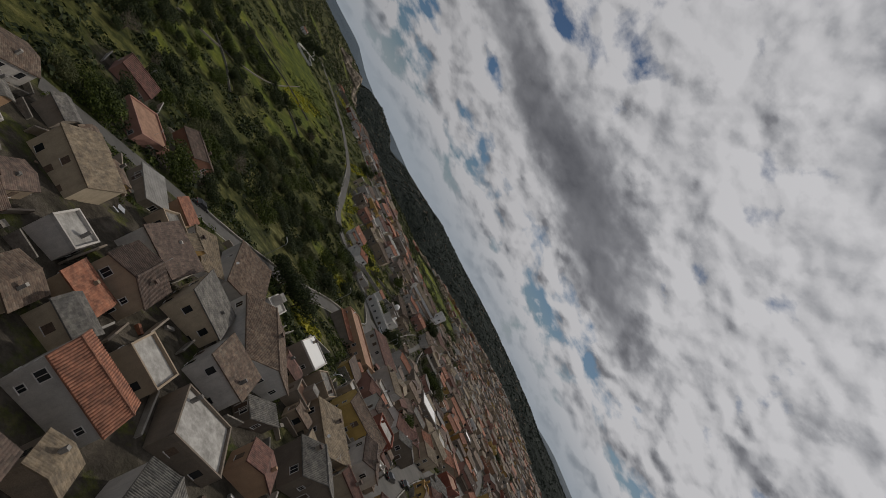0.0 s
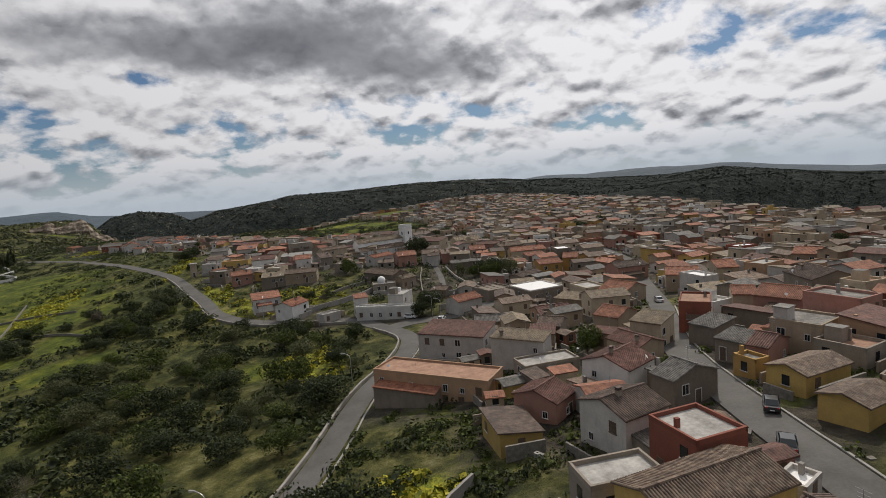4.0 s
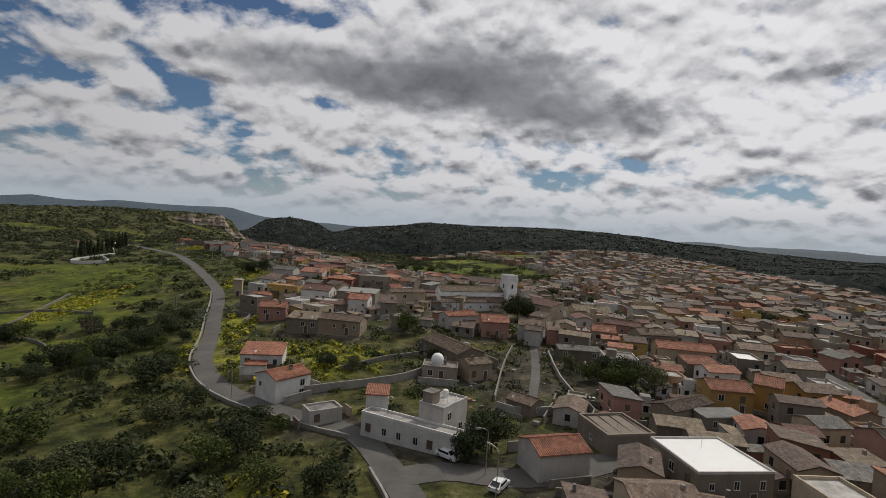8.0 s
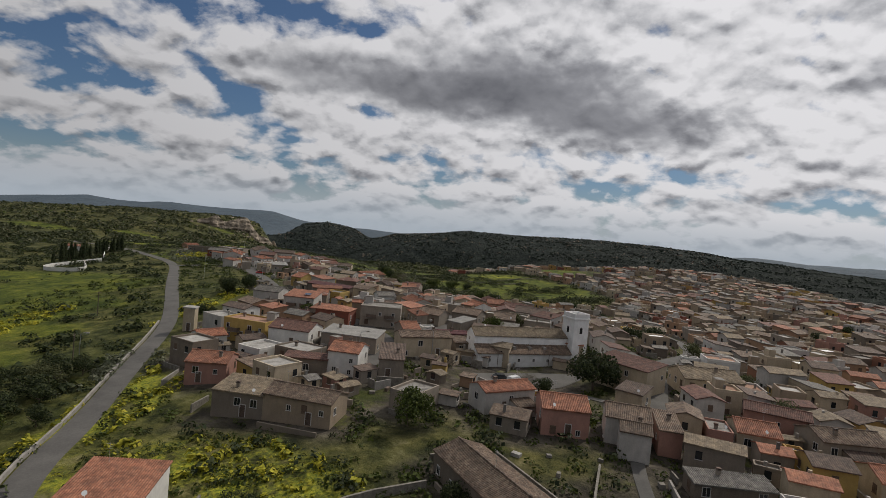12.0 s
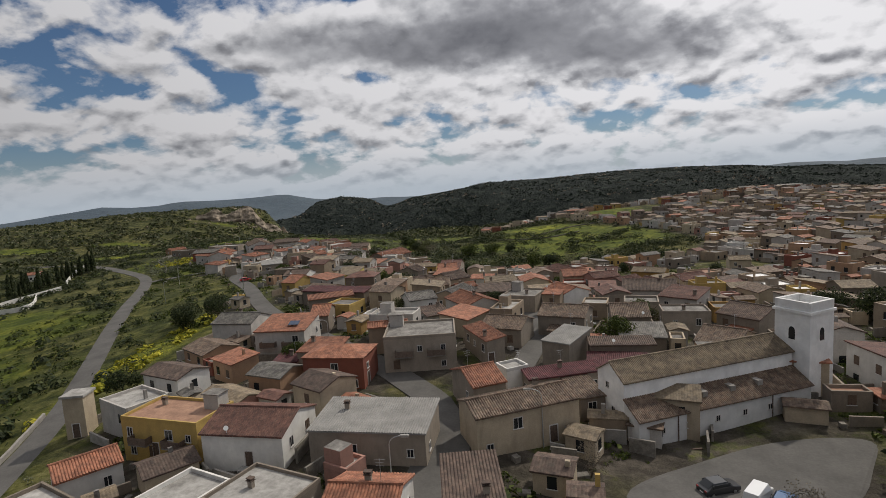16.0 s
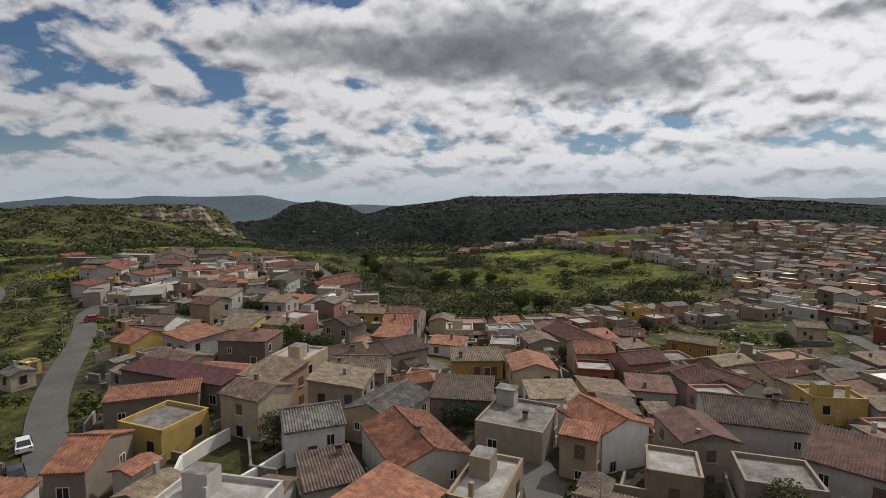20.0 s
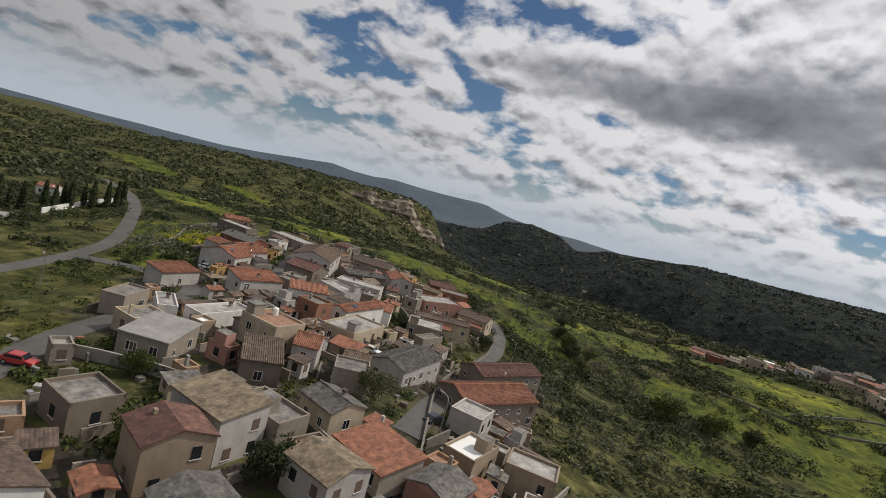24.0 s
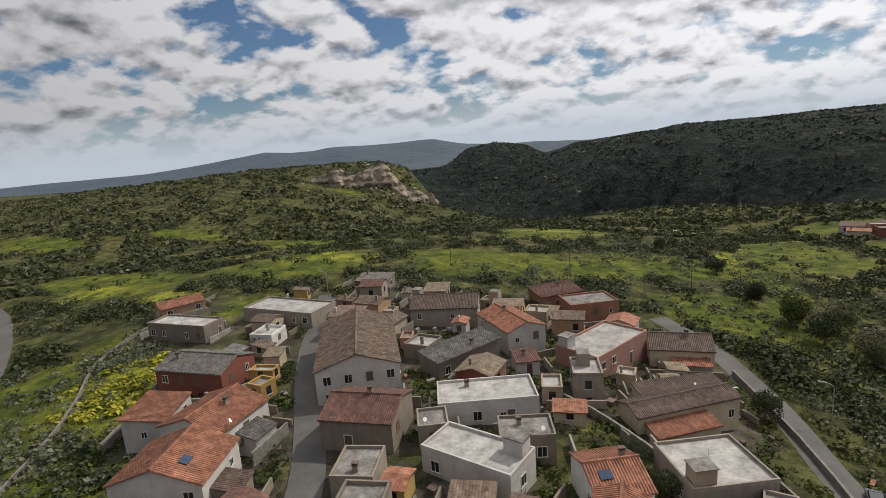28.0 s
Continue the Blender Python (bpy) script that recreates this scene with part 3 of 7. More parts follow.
for i in range(2):
    box(bm, -1.0 + i * 1.02, -0.8, 0.0, -0.02 + i * 1.02, 0.8, 0.06)
PANEL = mesh_of("solar_panel", bm, SOLAR)


def slope_mesh(length, run, drop, tiles, near):
    """One pitch of a roof: x along the ridge, from the ridge at z = 0 down to -drop at y = -run; ribs of clay tile on its top."""
    n = max(4, int(length / 0.31)) if near else 0
    slant = math.hypot(run, drop)
    nx, nz = 0.0, 1.0
    ny, nz = -drop / slant, run / slant
    vs, fs, uv = [], [], []
    if near:
        cols = []
        for i in range(n):
            for q, e in ((0.0, 0.0), (0.3, 0.085), (0.7, 0.085)):
                cols.append(((i + q) / n, e))
        cols.append((1.0, 0.0))
        rows = 3
    else:
        cols, rows = [(0.0, 0.05), (1.0, 0.05)], 2
    for j in range(rows):
        f = j / (rows - 1)
        sag = -0.05 * math.sin(math.pi * f)
        for u, e in cols:
            x = (u - 0.5) * length
            vs.append((x, -run * f + ny * (e - 0.02), -drop * f + nz * e + sag))
    c = len(cols)
    for j in range(rows - 1):
        for i in range(c - 1):
            a = j * c + i
            fs.append((a + c, a + c + 1, a + 1, a))
            for q in fs[-1]:
                jj, ii = divmod(q, c)
                uv.append((cols[ii][0] * (n or length / 0.31), jj / (rows - 1) * slant / 0.38))
    k = len(vs)
    t = 0.16
    for x in (-length / 2, length / 2):
        vs += [(x, 0, -0.01), (x, -run, -drop - 0.01), (x, -run, -drop - t), (x, 0, -t)]
    quads = [(k, k + 1, k + 2, k + 3), (k + 7, k + 6, k + 5, k + 4), (k + 3, k + 2, k + 6, k + 7), (k + 1, k + 5, k + 6, k + 2), (k, k + 3, k + 7, k + 4)]
    if near:
        quads.append((k, k + 4, k + 5, k + 1))
    for q in quads:
        fs.append(q)
        uv += [(0.5, 0.5)] * 4
    return raw("roof_slope", vs, fs, tiles, uvs=uv)


def ridge_mesh(length, tiles):
    vs, fs, uv = [], [], []
    for x in (-length / 2, length / 2):
        for y, z in ((-0.2, -0.02), (-0.12, 0.12), (0.12, 0.12), (0.2, -0.02)):
            vs.append((x, y, z))
    for i in range(3):
        fs.append((i, i + 1, i + 5, i + 4))
        uv += [(0.5, 0.5), (0.5, 0.9), (length / 0.4, 0.9), (length / 0.4, 0.5)]
    return raw("ridge_cap", vs, fs, tiles, uvs=uv)


def prism(name, w, d, zb, h, rise, kind, m):
    """The walls up to the roof, with gables where the ridge ends."""
    x, y = w / 2, d / 2
    vs = [(-x, -y, zb), (x, -y, zb), (x, y, zb), (-x, y, zb), (-x, -y, h), (x, -y, h), (x, y, h), (-x, y, h)]
    fs = [(0, 1, 5, 4), (1, 2, 6, 5), (2, 3, 7, 6), (3, 0, 4, 7)]
    if kind == "gable":
        vs += [(-x, 0, h + rise), (x, 0, h + rise)]
        fs[1], fs[3] = (1, 2, 6, 9, 5), (3, 0, 4, 8, 7)
        fs += [(4, 5, 9, 8), (6, 7, 8, 9)]
    elif kind == "shed":
        vs[6], vs[7] = (x, y, h + rise), (-x, y, h + rise)
        fs.append((4, 5, 6, 7))
    elif kind == "hip":
        fs.append((4, 5, 6, 7))
    else:
        fs.append((4, 5, 6, 7))
    return raw(name, vs, fs, m)


COUNT = [0]
FOOT = []          # footprints, for the ground cover


def house(x, y, w, d, rot, h, kind="gable", wall="grey", tiles="old", rise=None, near=True, extra="", label="", base=None, wins=None, group=""):
    """A house of w x d metres round (x, y), its w side turned by rot degrees, h metres to the eaves. kind: gable (ridge along w), shed (rising to the back), hip, flat, terrace or ruin."""
    COUNT[0] += 1
    rng = random.Random(COUNT[0] * 7 + 3)
    z = ground(x, y) if base is None else base
    c, s = math.cos(radians(rot)), math.sin(radians(rot))
    zb = min(ground(x + c * a * w / 2 - s * b * d / 2, y + s * a * w / 2 + c * b * d / 2) for a in (-1, 1) for b in (-1, 1)) - z - 0.6
    FOOT.append((x, y, w / 2, d / 2, c, s))
    ob = new("house")
    ob.empty_display_size = 0.5
    ob.matrix_world = pose(x, y, z, 0, 0, rot)
    roof_words = {"gable": "gabled {} tile roof", "shed": "single-pitch {} tile roof", "hip": "hipped {} tile roof", "flat": "flat concrete roof", "white": "flat white-coated roof", "terrace": "flat terracotta terrace roof", "pale": "flat pale screed roof", "fibre": "low fibre-cement sheet roof", "ruin": "fallen-in roof"}[kind]
    tile_word = {"new": "new orange", "red": "dark red", "old": "old mottled", "brown": "brown weathered", "straw": "straw-coloured", "grey": "lichen-grey", "wine": "wine-red"}[tiles]
    wall_word = {"grey": "grey cement", "greyd": "dark grey cement", "cream": "cream", "beige": "beige", "white": "white", "offwhite": "grey-white", "pink": "pink", "peach": "peach", "yellow": "yellow", "lemon": "lemon-yellow", "ochre": "ochre", "red": "brick-red", "stone": "rubble stone", "brick": "bare brick"}[wall]
    size = "two-storey" if h > 3.9 else "low"
    tagged(ob, label or f"{size} {wall_word} house with a {roof_words.format(tile_word)}", "house", group or "town houses")
    if kind in ("gable", "shed"):
        rise = rise if rise is not None else (0.17 * d if kind == "gable" else 0.13 * d)
    elif kind == "hip":
        rise = rise or 0.17 * d
    elif kind == "fibre":
        rise, kind, tiles = 0.08 * d, "shed", None
    else:
        rise = 0
    tm = TILES[tiles] if tiles else FIBRE
    wm = WALLS[wall]
    part("wall", prism("wall", w, d, zb, h, rise, kind, wm), ob)
    over = 0.28
    if kind == "gable":
        run = d / 2 + over
        drop = rise * run / (d / 2)
        for turn in (0, 180):
            part("roof_slope", slope_mesh(w + 0.4, run, drop, tm, near), ob, m=pose(0, 0, h + rise + 0.1, 0, 0, turn))
        if near:
            part("ridge_cap", ridge_mesh(w + 0.4, tm), ob, m=pose(0, 0, h + rise + 0.15))
    elif kind == "shed":
        run = d + over * 2
        drop = rise * run / d
        part("roof_slope", slope_mesh(w + 0.4, run, drop, tm, near), ob, m=pose(0, d / 2 + over, h + rise * (1 + over / d) + 0.1))
    elif kind == "hip":
        hip_roof(ob, w + 0.5, d + 0.5, h, rise, tm)
    elif kind == "ruin":
        for i in range(4):
            bm = bmesh.new()
            xx = -w / 2 + w * (i + 0.5) / 4
            tube(bm, (xx, -d / 2 + 0.2, h - 0.1), (xx + 0.2, d / 2 - 0.2, h + 0.15), 0.1, 0.09, 6)
            part("beam", mesh_of("beam", bm, BARK), ob)
        box_ring(ob, w, d, h, 0.35, 0.4, wm)
    else:
        m = {"flat": CONCRETE, "white": MEMBRANE, "terrace": TERRACE, "pale": PALE}[kind]
        bm = bmesh.new()
        box(bm, -w / 2 + 0.2, -d / 2 + 0.2, h - 0.05, w / 2 - 0.2, d / 2 - 0.2, h + 0.08)
        part("roof_slab", mesh_of("roof_slab", bm, m), ob)
        box_ring(ob, w, d, h, 0.22, 0.45 if kind != "white" else 0.35, wm if kind != "white" else WALLS["offwhite"])
    top = h + (rise or 0)
    # openings
    if wins is None:
        wins = 1 if near else 0.55
    if wins:
        floors = 2 if h > 3.9 else 1
        for side in range(4):
            span = w if side % 2 == 0 else d
            reach = d / 2 if side % 2 == 0 else w / 2
            turn = (0, 90, 180, 270)[side]
            n = max(1, int(span / 3.1)) if near else max(1, int(span / 4.5))
            for fl in range(floors):
                zz = (0.9 if floors == 1 else (h - 2.25 if fl else h - 5.0)) if floors == 2 or h > 2.6 else 0.8
                for i in range(n):
                    if rng.random() > 0.51 * wins or zz < -0.5:
                        continue
                    me, pa, ww, hh = WINDOWS[rng.randrange(4)]
                    if zz + hh > h - 0.25:
                        zz = h - hh - 0.35
                    u = (i + 0.5) / n * span - span / 2 + rng.uniform(-0.25, 0.25)
                    m = pose(0, 0, 0, 0, 0, turn) @ pose(u, -reach, max(zz, 0.3))
                    if near:
                        part("pane", pa, part("window", me, ob, m=m))
        if near:
            side = rng.choice((0, 2, 1))
            turn = (0, 90, 180, 270)[side]
            reach = d / 2 if side % 2 == 0 else w / 2
            u = rng.uniform(-0.3, 0.3) * (w if side % 2 == 0 else d)
            if "garage" in extra:
                part("garage_door", GARAGE, ob, m=pose(0, 0, 0, 0, 0, turn) @ pose(u, -reach, 0))
            else:
                part("leaf", DOOR_LEAF, part("door", DOOR_FRAME, ob, m=pose(0, 0, 0, 0, 0, turn) @ pose(u, -reach, 0)))
    if near and ("chimney" in extra or rng.random() < 0.45):
        u, v = rng.uniform(-0.35, 0.35) * w, rng.uniform(-0.3, 0.3) * d
        zc = h + (rise * (1 - abs(v) / (d / 2)) if kind == "gable" else rise * (v / d + 0.5) if kind == "shed" else 0.4 * rise if kind == "hip" else 0)
        part("cowl", COWL, part("chimney", CHIMNEY, ob, m=pose(u, v, zc - 0.15)))
    if near and ("aerial" in extra or rng.random() < 0.35):
        part("aerial", AERIAL, ob, m=pose(rng.uniform(-0.3, 0.3) * w, 0 if kind == "gable" else d * 0.4 if kind == "shed" else rng.uniform(-0.3, 0.3) * d, top - (0.1 if kind != "hip" else rise * 0.5)))
    if near and h > 3.4 and w > 6.5 and rng.random() < 0.4:
        # a low lean-to against one long side
        long, deep, low = w * rng.uniform(0.35, 0.6), rng.uniform(2.2, 3.2), h * rng.uniform(0.45, 0.6)
        sgn, u = rng.choice((-1, 1)), rng.uniform(-0.2, 0.2) * w
        m = pose(0, 0, 0, 0, 0, 0 if sgn < 0 else 180) @ pose(u, -d / 2 - deep / 2, 0)
        part("annex_wall", prism("annex_wall", long, deep, zb, low, deep * 0.2, "shed", WALLS[rng.choice(("grey", "greyd", "stone", wall))]), ob, m=m)
        part("annex_roof", slope_mesh(long + 0.3, deep + 0.25, (deep + 0.25) * 0.2, TILES[rng.choice(("old", "brown", "new", "grey"))], True), ob, m=m @ pose(0, deep / 2, low + deep * 0.2 + 0.1))
        q = m.translation
        FOOT.append((x + c * q.x - s * q.y, y + s * q.x + c * q.y, long / 2, deep / 2, c, s))
    if near and kind in ("flat", "terrace", "pale") and w > 6 and d > 5 and rng.random() < 0.5:
        part("slab", HUT_TOP, part("stair_hut", HUT[rng.randrange(3)], ob, m=pose(rng.choice((-1, 1)) * (w / 2 - 1.6), rng.choice((-1, 1)) * (d / 2 - 1.4), h + 0.05)))
    if near and rng.random() < 0.2:
        part("satellite_dish", DISH, ob, "white satellite dish", pose(rng.uniform(-0.4, 0.4) * w, -d / 2 + 0.1, h - 0.1 if kind in ("gable", "shed", "hip") else h + 0.4))
    if "solar" in extra:
        part("solar_panel", PANEL, ob, m=pose(w * 0.22, -d * 0.22, h + rise * 0.56 + 0.28, math.degrees(math.atan2(rise, d / 2)), 0, 0))
    if "skylight" in extra:
        part("skylight", PANEL, ob, m=pose(-w * 0.2, -d * 0.22, h + rise * 0.56 + 0.24, math.degrees(math.atan2(rise, d / 2)), 0, 0) @ Matrix.Scale(0.7, 4))
    if "balcony" in extra and h > 3.9:
        for u in ((-0.22, 0.22) if w > 9 else (0.0,)):
            part("railing", RAIL, part("balcony", BALCONY, ob, m=pose(u * w, -d / 2, h - 2.9)))
    if "tank" in extra:
        part("water_tank", TANK, ob, "white plastic water tank", pose(w * 0.25, d * 0.2, top))
    if "dome" in extra:
        part("water_tank", DOME, ob, "white round water tank", pose(-w * 0.1, 0, top))
    return ob


def box_ring(ob, w, d, h, t, up, m):
    """The parapet of a flat roof, four butted lengths."""
    for x0, y0, x1, y1 in ((-w / 2, -d / 2, w / 2, -d / 2 + t), (-w / 2, d / 2 - t, w / 2, d / 2), (-w / 2, -d / 2 + t, -w / 2 + t, d / 2 - t), (w / 2 - t, -d / 2 + t, w / 2, d / 2 - t)):
        bm = bmesh.new()
        box(bm, x0 - 0.015 * (x0 < 0), y0 - 0.015 * (y0 < 0), h - 0.02, x1 + 0.015 * (x1 > 0), y1 + 0.015 * (y1 > 0), h + up)
        part("parapet", mesh_of("parapet", bm, m), ob)


def hip_roof(ob, w, d, h, rise, tm):
    x, y, r = w / 2, d / 2, max(0.05, (w - d) / 2)
    a, b = (-r, 0, h + rise), (r, 0, h + rise)
    for corners in (((-x, -y, h), (x, -y, h), b, a), ((x, y, h), (-x, y, h), a, b), ((x, -y, h), (x, y, h), b), ((-x, y, h), (-x, -y, h), a)):
        under = [(p[0] * 0.98, p[1] * 0.98, p[2] - 0.14) for p in corners]
        n = len(corners)
        fs = [tuple(range(n)), tuple(range(2 * n - 1, n - 1, -1))] + [(i, n + i, n + (i + 1) % n, (i + 1) % n) for i in range(n)]
        uv = []
        for f in fs:
            for q in f:
                p = (list(corners) + under)[q]
                along = p[0] if n == 4 else p[1]
                uv.append((along / 0.31, (h + rise - p[2]) / 0.12))
        part("roof_slope", raw("roof_slope", list(corners) + under, fs, tm, uvs=uv), ob, m=pose(0, 0, 0.06))


bm = bmesh.new()
tube(bm, (0, 0, 0), (0, 0, 1.3), 0.55, 0.55, 14), tube(bm, (0, 0, 1.3), (0, 0, 1.5), 0.55, 0.25, 14)
TANK = mesh_of("water_tank", bm, MEMBRANE)
bm = bmesh.new()
bmesh.ops.create_uvsphere(bm, u_segments=18, v_segments=10, radius=1.5)
bmesh.ops.translate(bm, verts=bm.verts, vec=(0, 0, 1.35))
tube(bm, (0, 0, -0.3), (0, 0, 0.5), 1.2, 1.0, 18)
DOME = mesh_of("water_tank", bm, MEMBRANE, True)
bm = bmesh.new()
tube(bm, (0, 0, 0), (0, 0, 0.9), 0.03, 0.03, 5)
tube(bm, (0, -0.02, 0.85), (0.06, -0.14, 0.93), 0.08, 0.3, 12)
DISH = mesh_of("satellite_dish", bm, MEMBRANE)
HUT = []
for key in ("grey", "offwhite", "beige"):
    bm = bmesh.new()
    box(bm, -1.2, -1.0, 0, 1.2, 1.0, 2.1)
    HUT.append(mesh_of("stair_hut", bm, WALLS[key]))
bm = bmesh.new()
box(bm, -1.35, -1.15, 2.1, 1.35, 1.15, 2.22)
HUT_TOP = mesh_of("slab", bm, CONCRETE)

# ---------------------------------------------------------------- roads and lanes
def smooth_line(points, each=3.0):
    """A rounded line through the points, a vertex every few metres."""
    p = np.array(points, float)
    for _ in range(3):
        q = [p[0]]
        for a, b in zip(p[:-1], p[1:]):
            q += [a * 0.75 + b * 0.25, a * 0.25 + b * 0.75]
        p = np.array(q + [p[-1]])
    d = np.r_[0, np.cumsum(np.hypot(*np.diff(p, axis=0).T))]
    s = np.linspace(0, d[-1], max(3, int(d[-1] / each)))
    return np.stack([np.interp(s, d, p[:, 0]), np.interp(s, d, p[:, 1])], 1)


ROADS = []          # centre lines and half widths, for the ground and the planting


def ribbon(name, points, width, m, lift, label, category, kind="structure", cols=5, thick=0.25, keep=True):
    line = smooth_line(points)
    t = np.gradient(line, axis=0)
    t /= np.hypot(*t.T)[:, None]
    side = np.stack([t[:, 1], -t[:, 0]], 1)
    vs, fs = [], []
    us = np.linspace(-1, 1, cols)
    for p, s in zip(line, side):
        zs = [ground(*(p + s * u * width / 2)) for u in us]
        zc = sum(zs) / cols
        for u, z in zip(us, zs):
            vs.append((*(p + s * u * width / 2), 0.65 * z + 0.35 * zc + lift + 0.04 * (1 - u * u)))
    n = len(line)
    for j in range(n - 1):
        for i in range(cols - 1):
            a = j * cols + i
            fs.append((a, a + 1, a + cols + 1, a + cols))
    k = len(vs)
    vs += [(v[0], v[1], v[2] - thick - lift) for v in vs[:]]
    for j in range(n - 1):
        a, b = j * cols, (j + 1) * cols
        fs.append((a, b, b + k, a + k))
        fs.append((b + cols - 1, a + cols - 1, a + cols - 1 + k, b + cols - 1 + k))
    fs.append(tuple(range(cols))[::-1] + tuple(k + i for i in range(cols)))
    ob = new(name, raw(name, vs, fs, m))
    tagged(ob, label, category, kind=kind)
    if keep:
        ROADS.append((line, width / 2))
    return line, side


def wall_along(name, points, t, h, m, label, off=0.0, lift=0.0, each=3.0, category="wall", near=True):
    """A wall that follows the ground; its length is cut into pieces that step with the slope."""
    line = smooth_line(points, each)
    tt = np.gradient(line, axis=0)
    tt /= np.hypot(*tt.T)[:, None]
    side = np.stack([tt[:, 1], -tt[:, 0]], 1)
    line = line + side * off
    vs, fs = [], []
    for i, (p, s) in enumerate(zip(line, side)):
        z = ground(*p) + lift
        j = 0.05 * math.sin(i * 2.3)
        for u, zz in ((-1, -0.8), (-1, h + j), (1, h + j), (1, -0.8)):
            vs.append((*(p + s * u * t / 2), z + zz))
    for i in range(len(line) - 1):
        a, b = 4 * i, 4 * i + 4
        fs += [(a, b, b + 1, a + 1), (a + 1, b + 1, b + 2, a + 2), (a + 2, b + 2, b + 3, a + 3)]
    fs += [(3, 2, 1, 0)]
    e = 4 * (len(line) - 1)
    fs += [(e, e + 1, e + 2, e + 3)]
    ob = new(name, raw(name, vs, fs, m))
    return tagged(ob, label, category, kind="structure")


WEST = [(-68, 92), (-44, 117), (-36, 124), (-28, 135), (-18, 152), (-9, 180), (-1, 192), (5, 204), (8, 217), (2, 231), (-5, 244), (-16, 249), (-30, 257), (-42, 267), (-53, 284), (-58, 302), (-68, 326), (-77, 350), (-85, 368), (-97, 388), (-120, 424), (-142, 460), (-168, 503), (-186, 528), (-204, 543), (-228, 560), (-252, 576), (-292, 597), (-330, 604)]
EAST = [(10, 62), (17, 77), (25, 95), (33, 124), (40, 145), (47, 160), (54, 171), (68, 192), (77, 208), (92, 236), (112, 270), (120, 310)]
CROSS = [(4, 228), (11, 231), (20, 228), (28, 230), (36, 235), (46, 240)]
TOWN = [(-18, 330), (-16.4, 344), (-15.6, 358), (-23, 367), (-31, 377), (-42, 388), (-54, 401), (-69, 417), (-81, 434), (-95, 457), (-112, 478), (-118, 492), (-128, 512), (-140, 524), (-158, 520), (-176, 512)]
SPUR = [(-136, 540), (-140, 549), (-147, 559), (-158, 573), (-168, 588), (-175, 604), (-183, 616)]
LANE = [(-64, 505), (-69, 524), (-73, 548), (-80, 572), (-83, 594), (-87, 606), (-91, 618), (-102, 632)]
INNER = [(27, 254), (34, 285), (36, 309), (46, 328), (30, 339)]
MID = [(-16, 344), (-4, 375), (0, 398), (-5, 432), (-27, 465), (-49, 484)]
NORTH = [(46, 328), (60, 372), (39, 419), (28, 459)]
UPHILL = [(60, 372), (84, 402), (87, 469), (95, 507)]
VALLEY = [(-104, 795), (-97, 792), (-89, 801), (-82, 793)]
ribbon("road", WEST, 4.9, ASPHALT, 0.10, "grey asphalt road curving past the town's edge", "road")
for pts, w, word in ((EAST, 5.4, "street"), (CROSS, 6.0, "street"), (TOWN, 4.8, "street"), (SPUR, 4.4, "lane"), (LANE, 5.0, "lane"), (INNER, 2.2, "lane"), (MID, 4.2, "lane"), (NORTH, 5.0, "street"), (UPHILL, 4.4, "street"), (VALLEY, 3.5, "track")):
    ribbon("road", pts, w, ASPHALT if word != "track" else KERB, 0.12, f"narrow worn asphalt {word} between houses" if word != "track" else "pale dirt track in the valley", "road")
wall_along("parapet_wall", WEST[1:10], 0.4, 0.75, PLASTER, "low pale concrete wall along the road", -3.1)
wall_along("parapet_wall", WEST[10:19], 0.4, 0.8, PLASTER, "low pale concrete wall along the road", -3.1)
wall_along("kerb", WEST[1:9], 0.3, 0.14, KERB, "pale concrete kerb", 2.9, category="kerb")
wall_along("kerb", EAST[0:8], 0.3, 0.14, KERB, "pale concrete kerb", 3.0, category="kerb")

# ---------------------------------------------------------------- houses along the way, from south to north
house(31.2, 71.3, 6.1, 9.0, -94, 5.0, "gable", "pink", "red")
house(20.6, 77.5, 5.4, 5.0, 5, 2.9, "shed", "cream", "old")
house(30.4, 79.2, 7.7, 9.0, -85, 5.0, "gable", "white", "red")
house(-1.7, 81.5, 3.8, 6.0, -38, 2.5, "shed", "stone", "grey")
house(10.5, 83.0, 7.1, 9.0, -55, 4.2, "gable", "stone", "grey")
house(30.2, 90.3, 13.1, 12.0, -82, 5.0, "gable", "ochre", "red")
house(18.4, 92.4, 5.9, 3.7, -7, 3.4, "gable", "cream", "red")
house(-10.5, 92.5, 14.8, 12.0, -50, 5.0, "gable", "offwhite", "old")
house(-31.8, 94.7, 3.1, 4.9, -9, 4.2, "gable", "ochre", "straw")
house(9.8, 97.6, 12.0, 7.0, -46, 3.4, "shed", "beige", "straw")
house(-45.4, 99.1, 8.8, 5.0, -31, 2.5, "fibre", "grey", "old")
house(-30.4, 100.1, 10.4, 5.0, -32, 2.9, "shed", "offwhite", "straw")
house(-23.9, 109.6, 18.3, 9.0, -64, 3.4, "shed", "offwhite", "old")
house(3.3, 110.4, 5.9, 5.0, -19, 3.4, "flat", "beige", "old")
house(-3.6, 113.0, 6.8, 9.0, -5, 4.2, "white", "greyd", "old")
house(14.9, 114.9, 13.1, 7.0, 7, 5.0, "gable", "yellow", "old")
house(-63.8, 116.0, 10.2, 9.0, -16, 3.4, "terrace", "pink", "old")
house(-82.4, 132.2, 9.6, 9.0, 36, 3.8, "gable", "pink", "red")
house(-60.8, 135.0, 9.6, 8.0, -19, 4.2, "gable", "brick", "brown")
house(31.5, 138.1, 3.9, 8.0, -80, 4.2, "gable", "stone", "grey")
house(49.4, 142.1, 3.0, 7.0, -68, 3.4, "gable", "pink", "red")
house(48.3, 146.5, 4.9, 5.0, -72, 3.4, "shed", "stone", "grey")
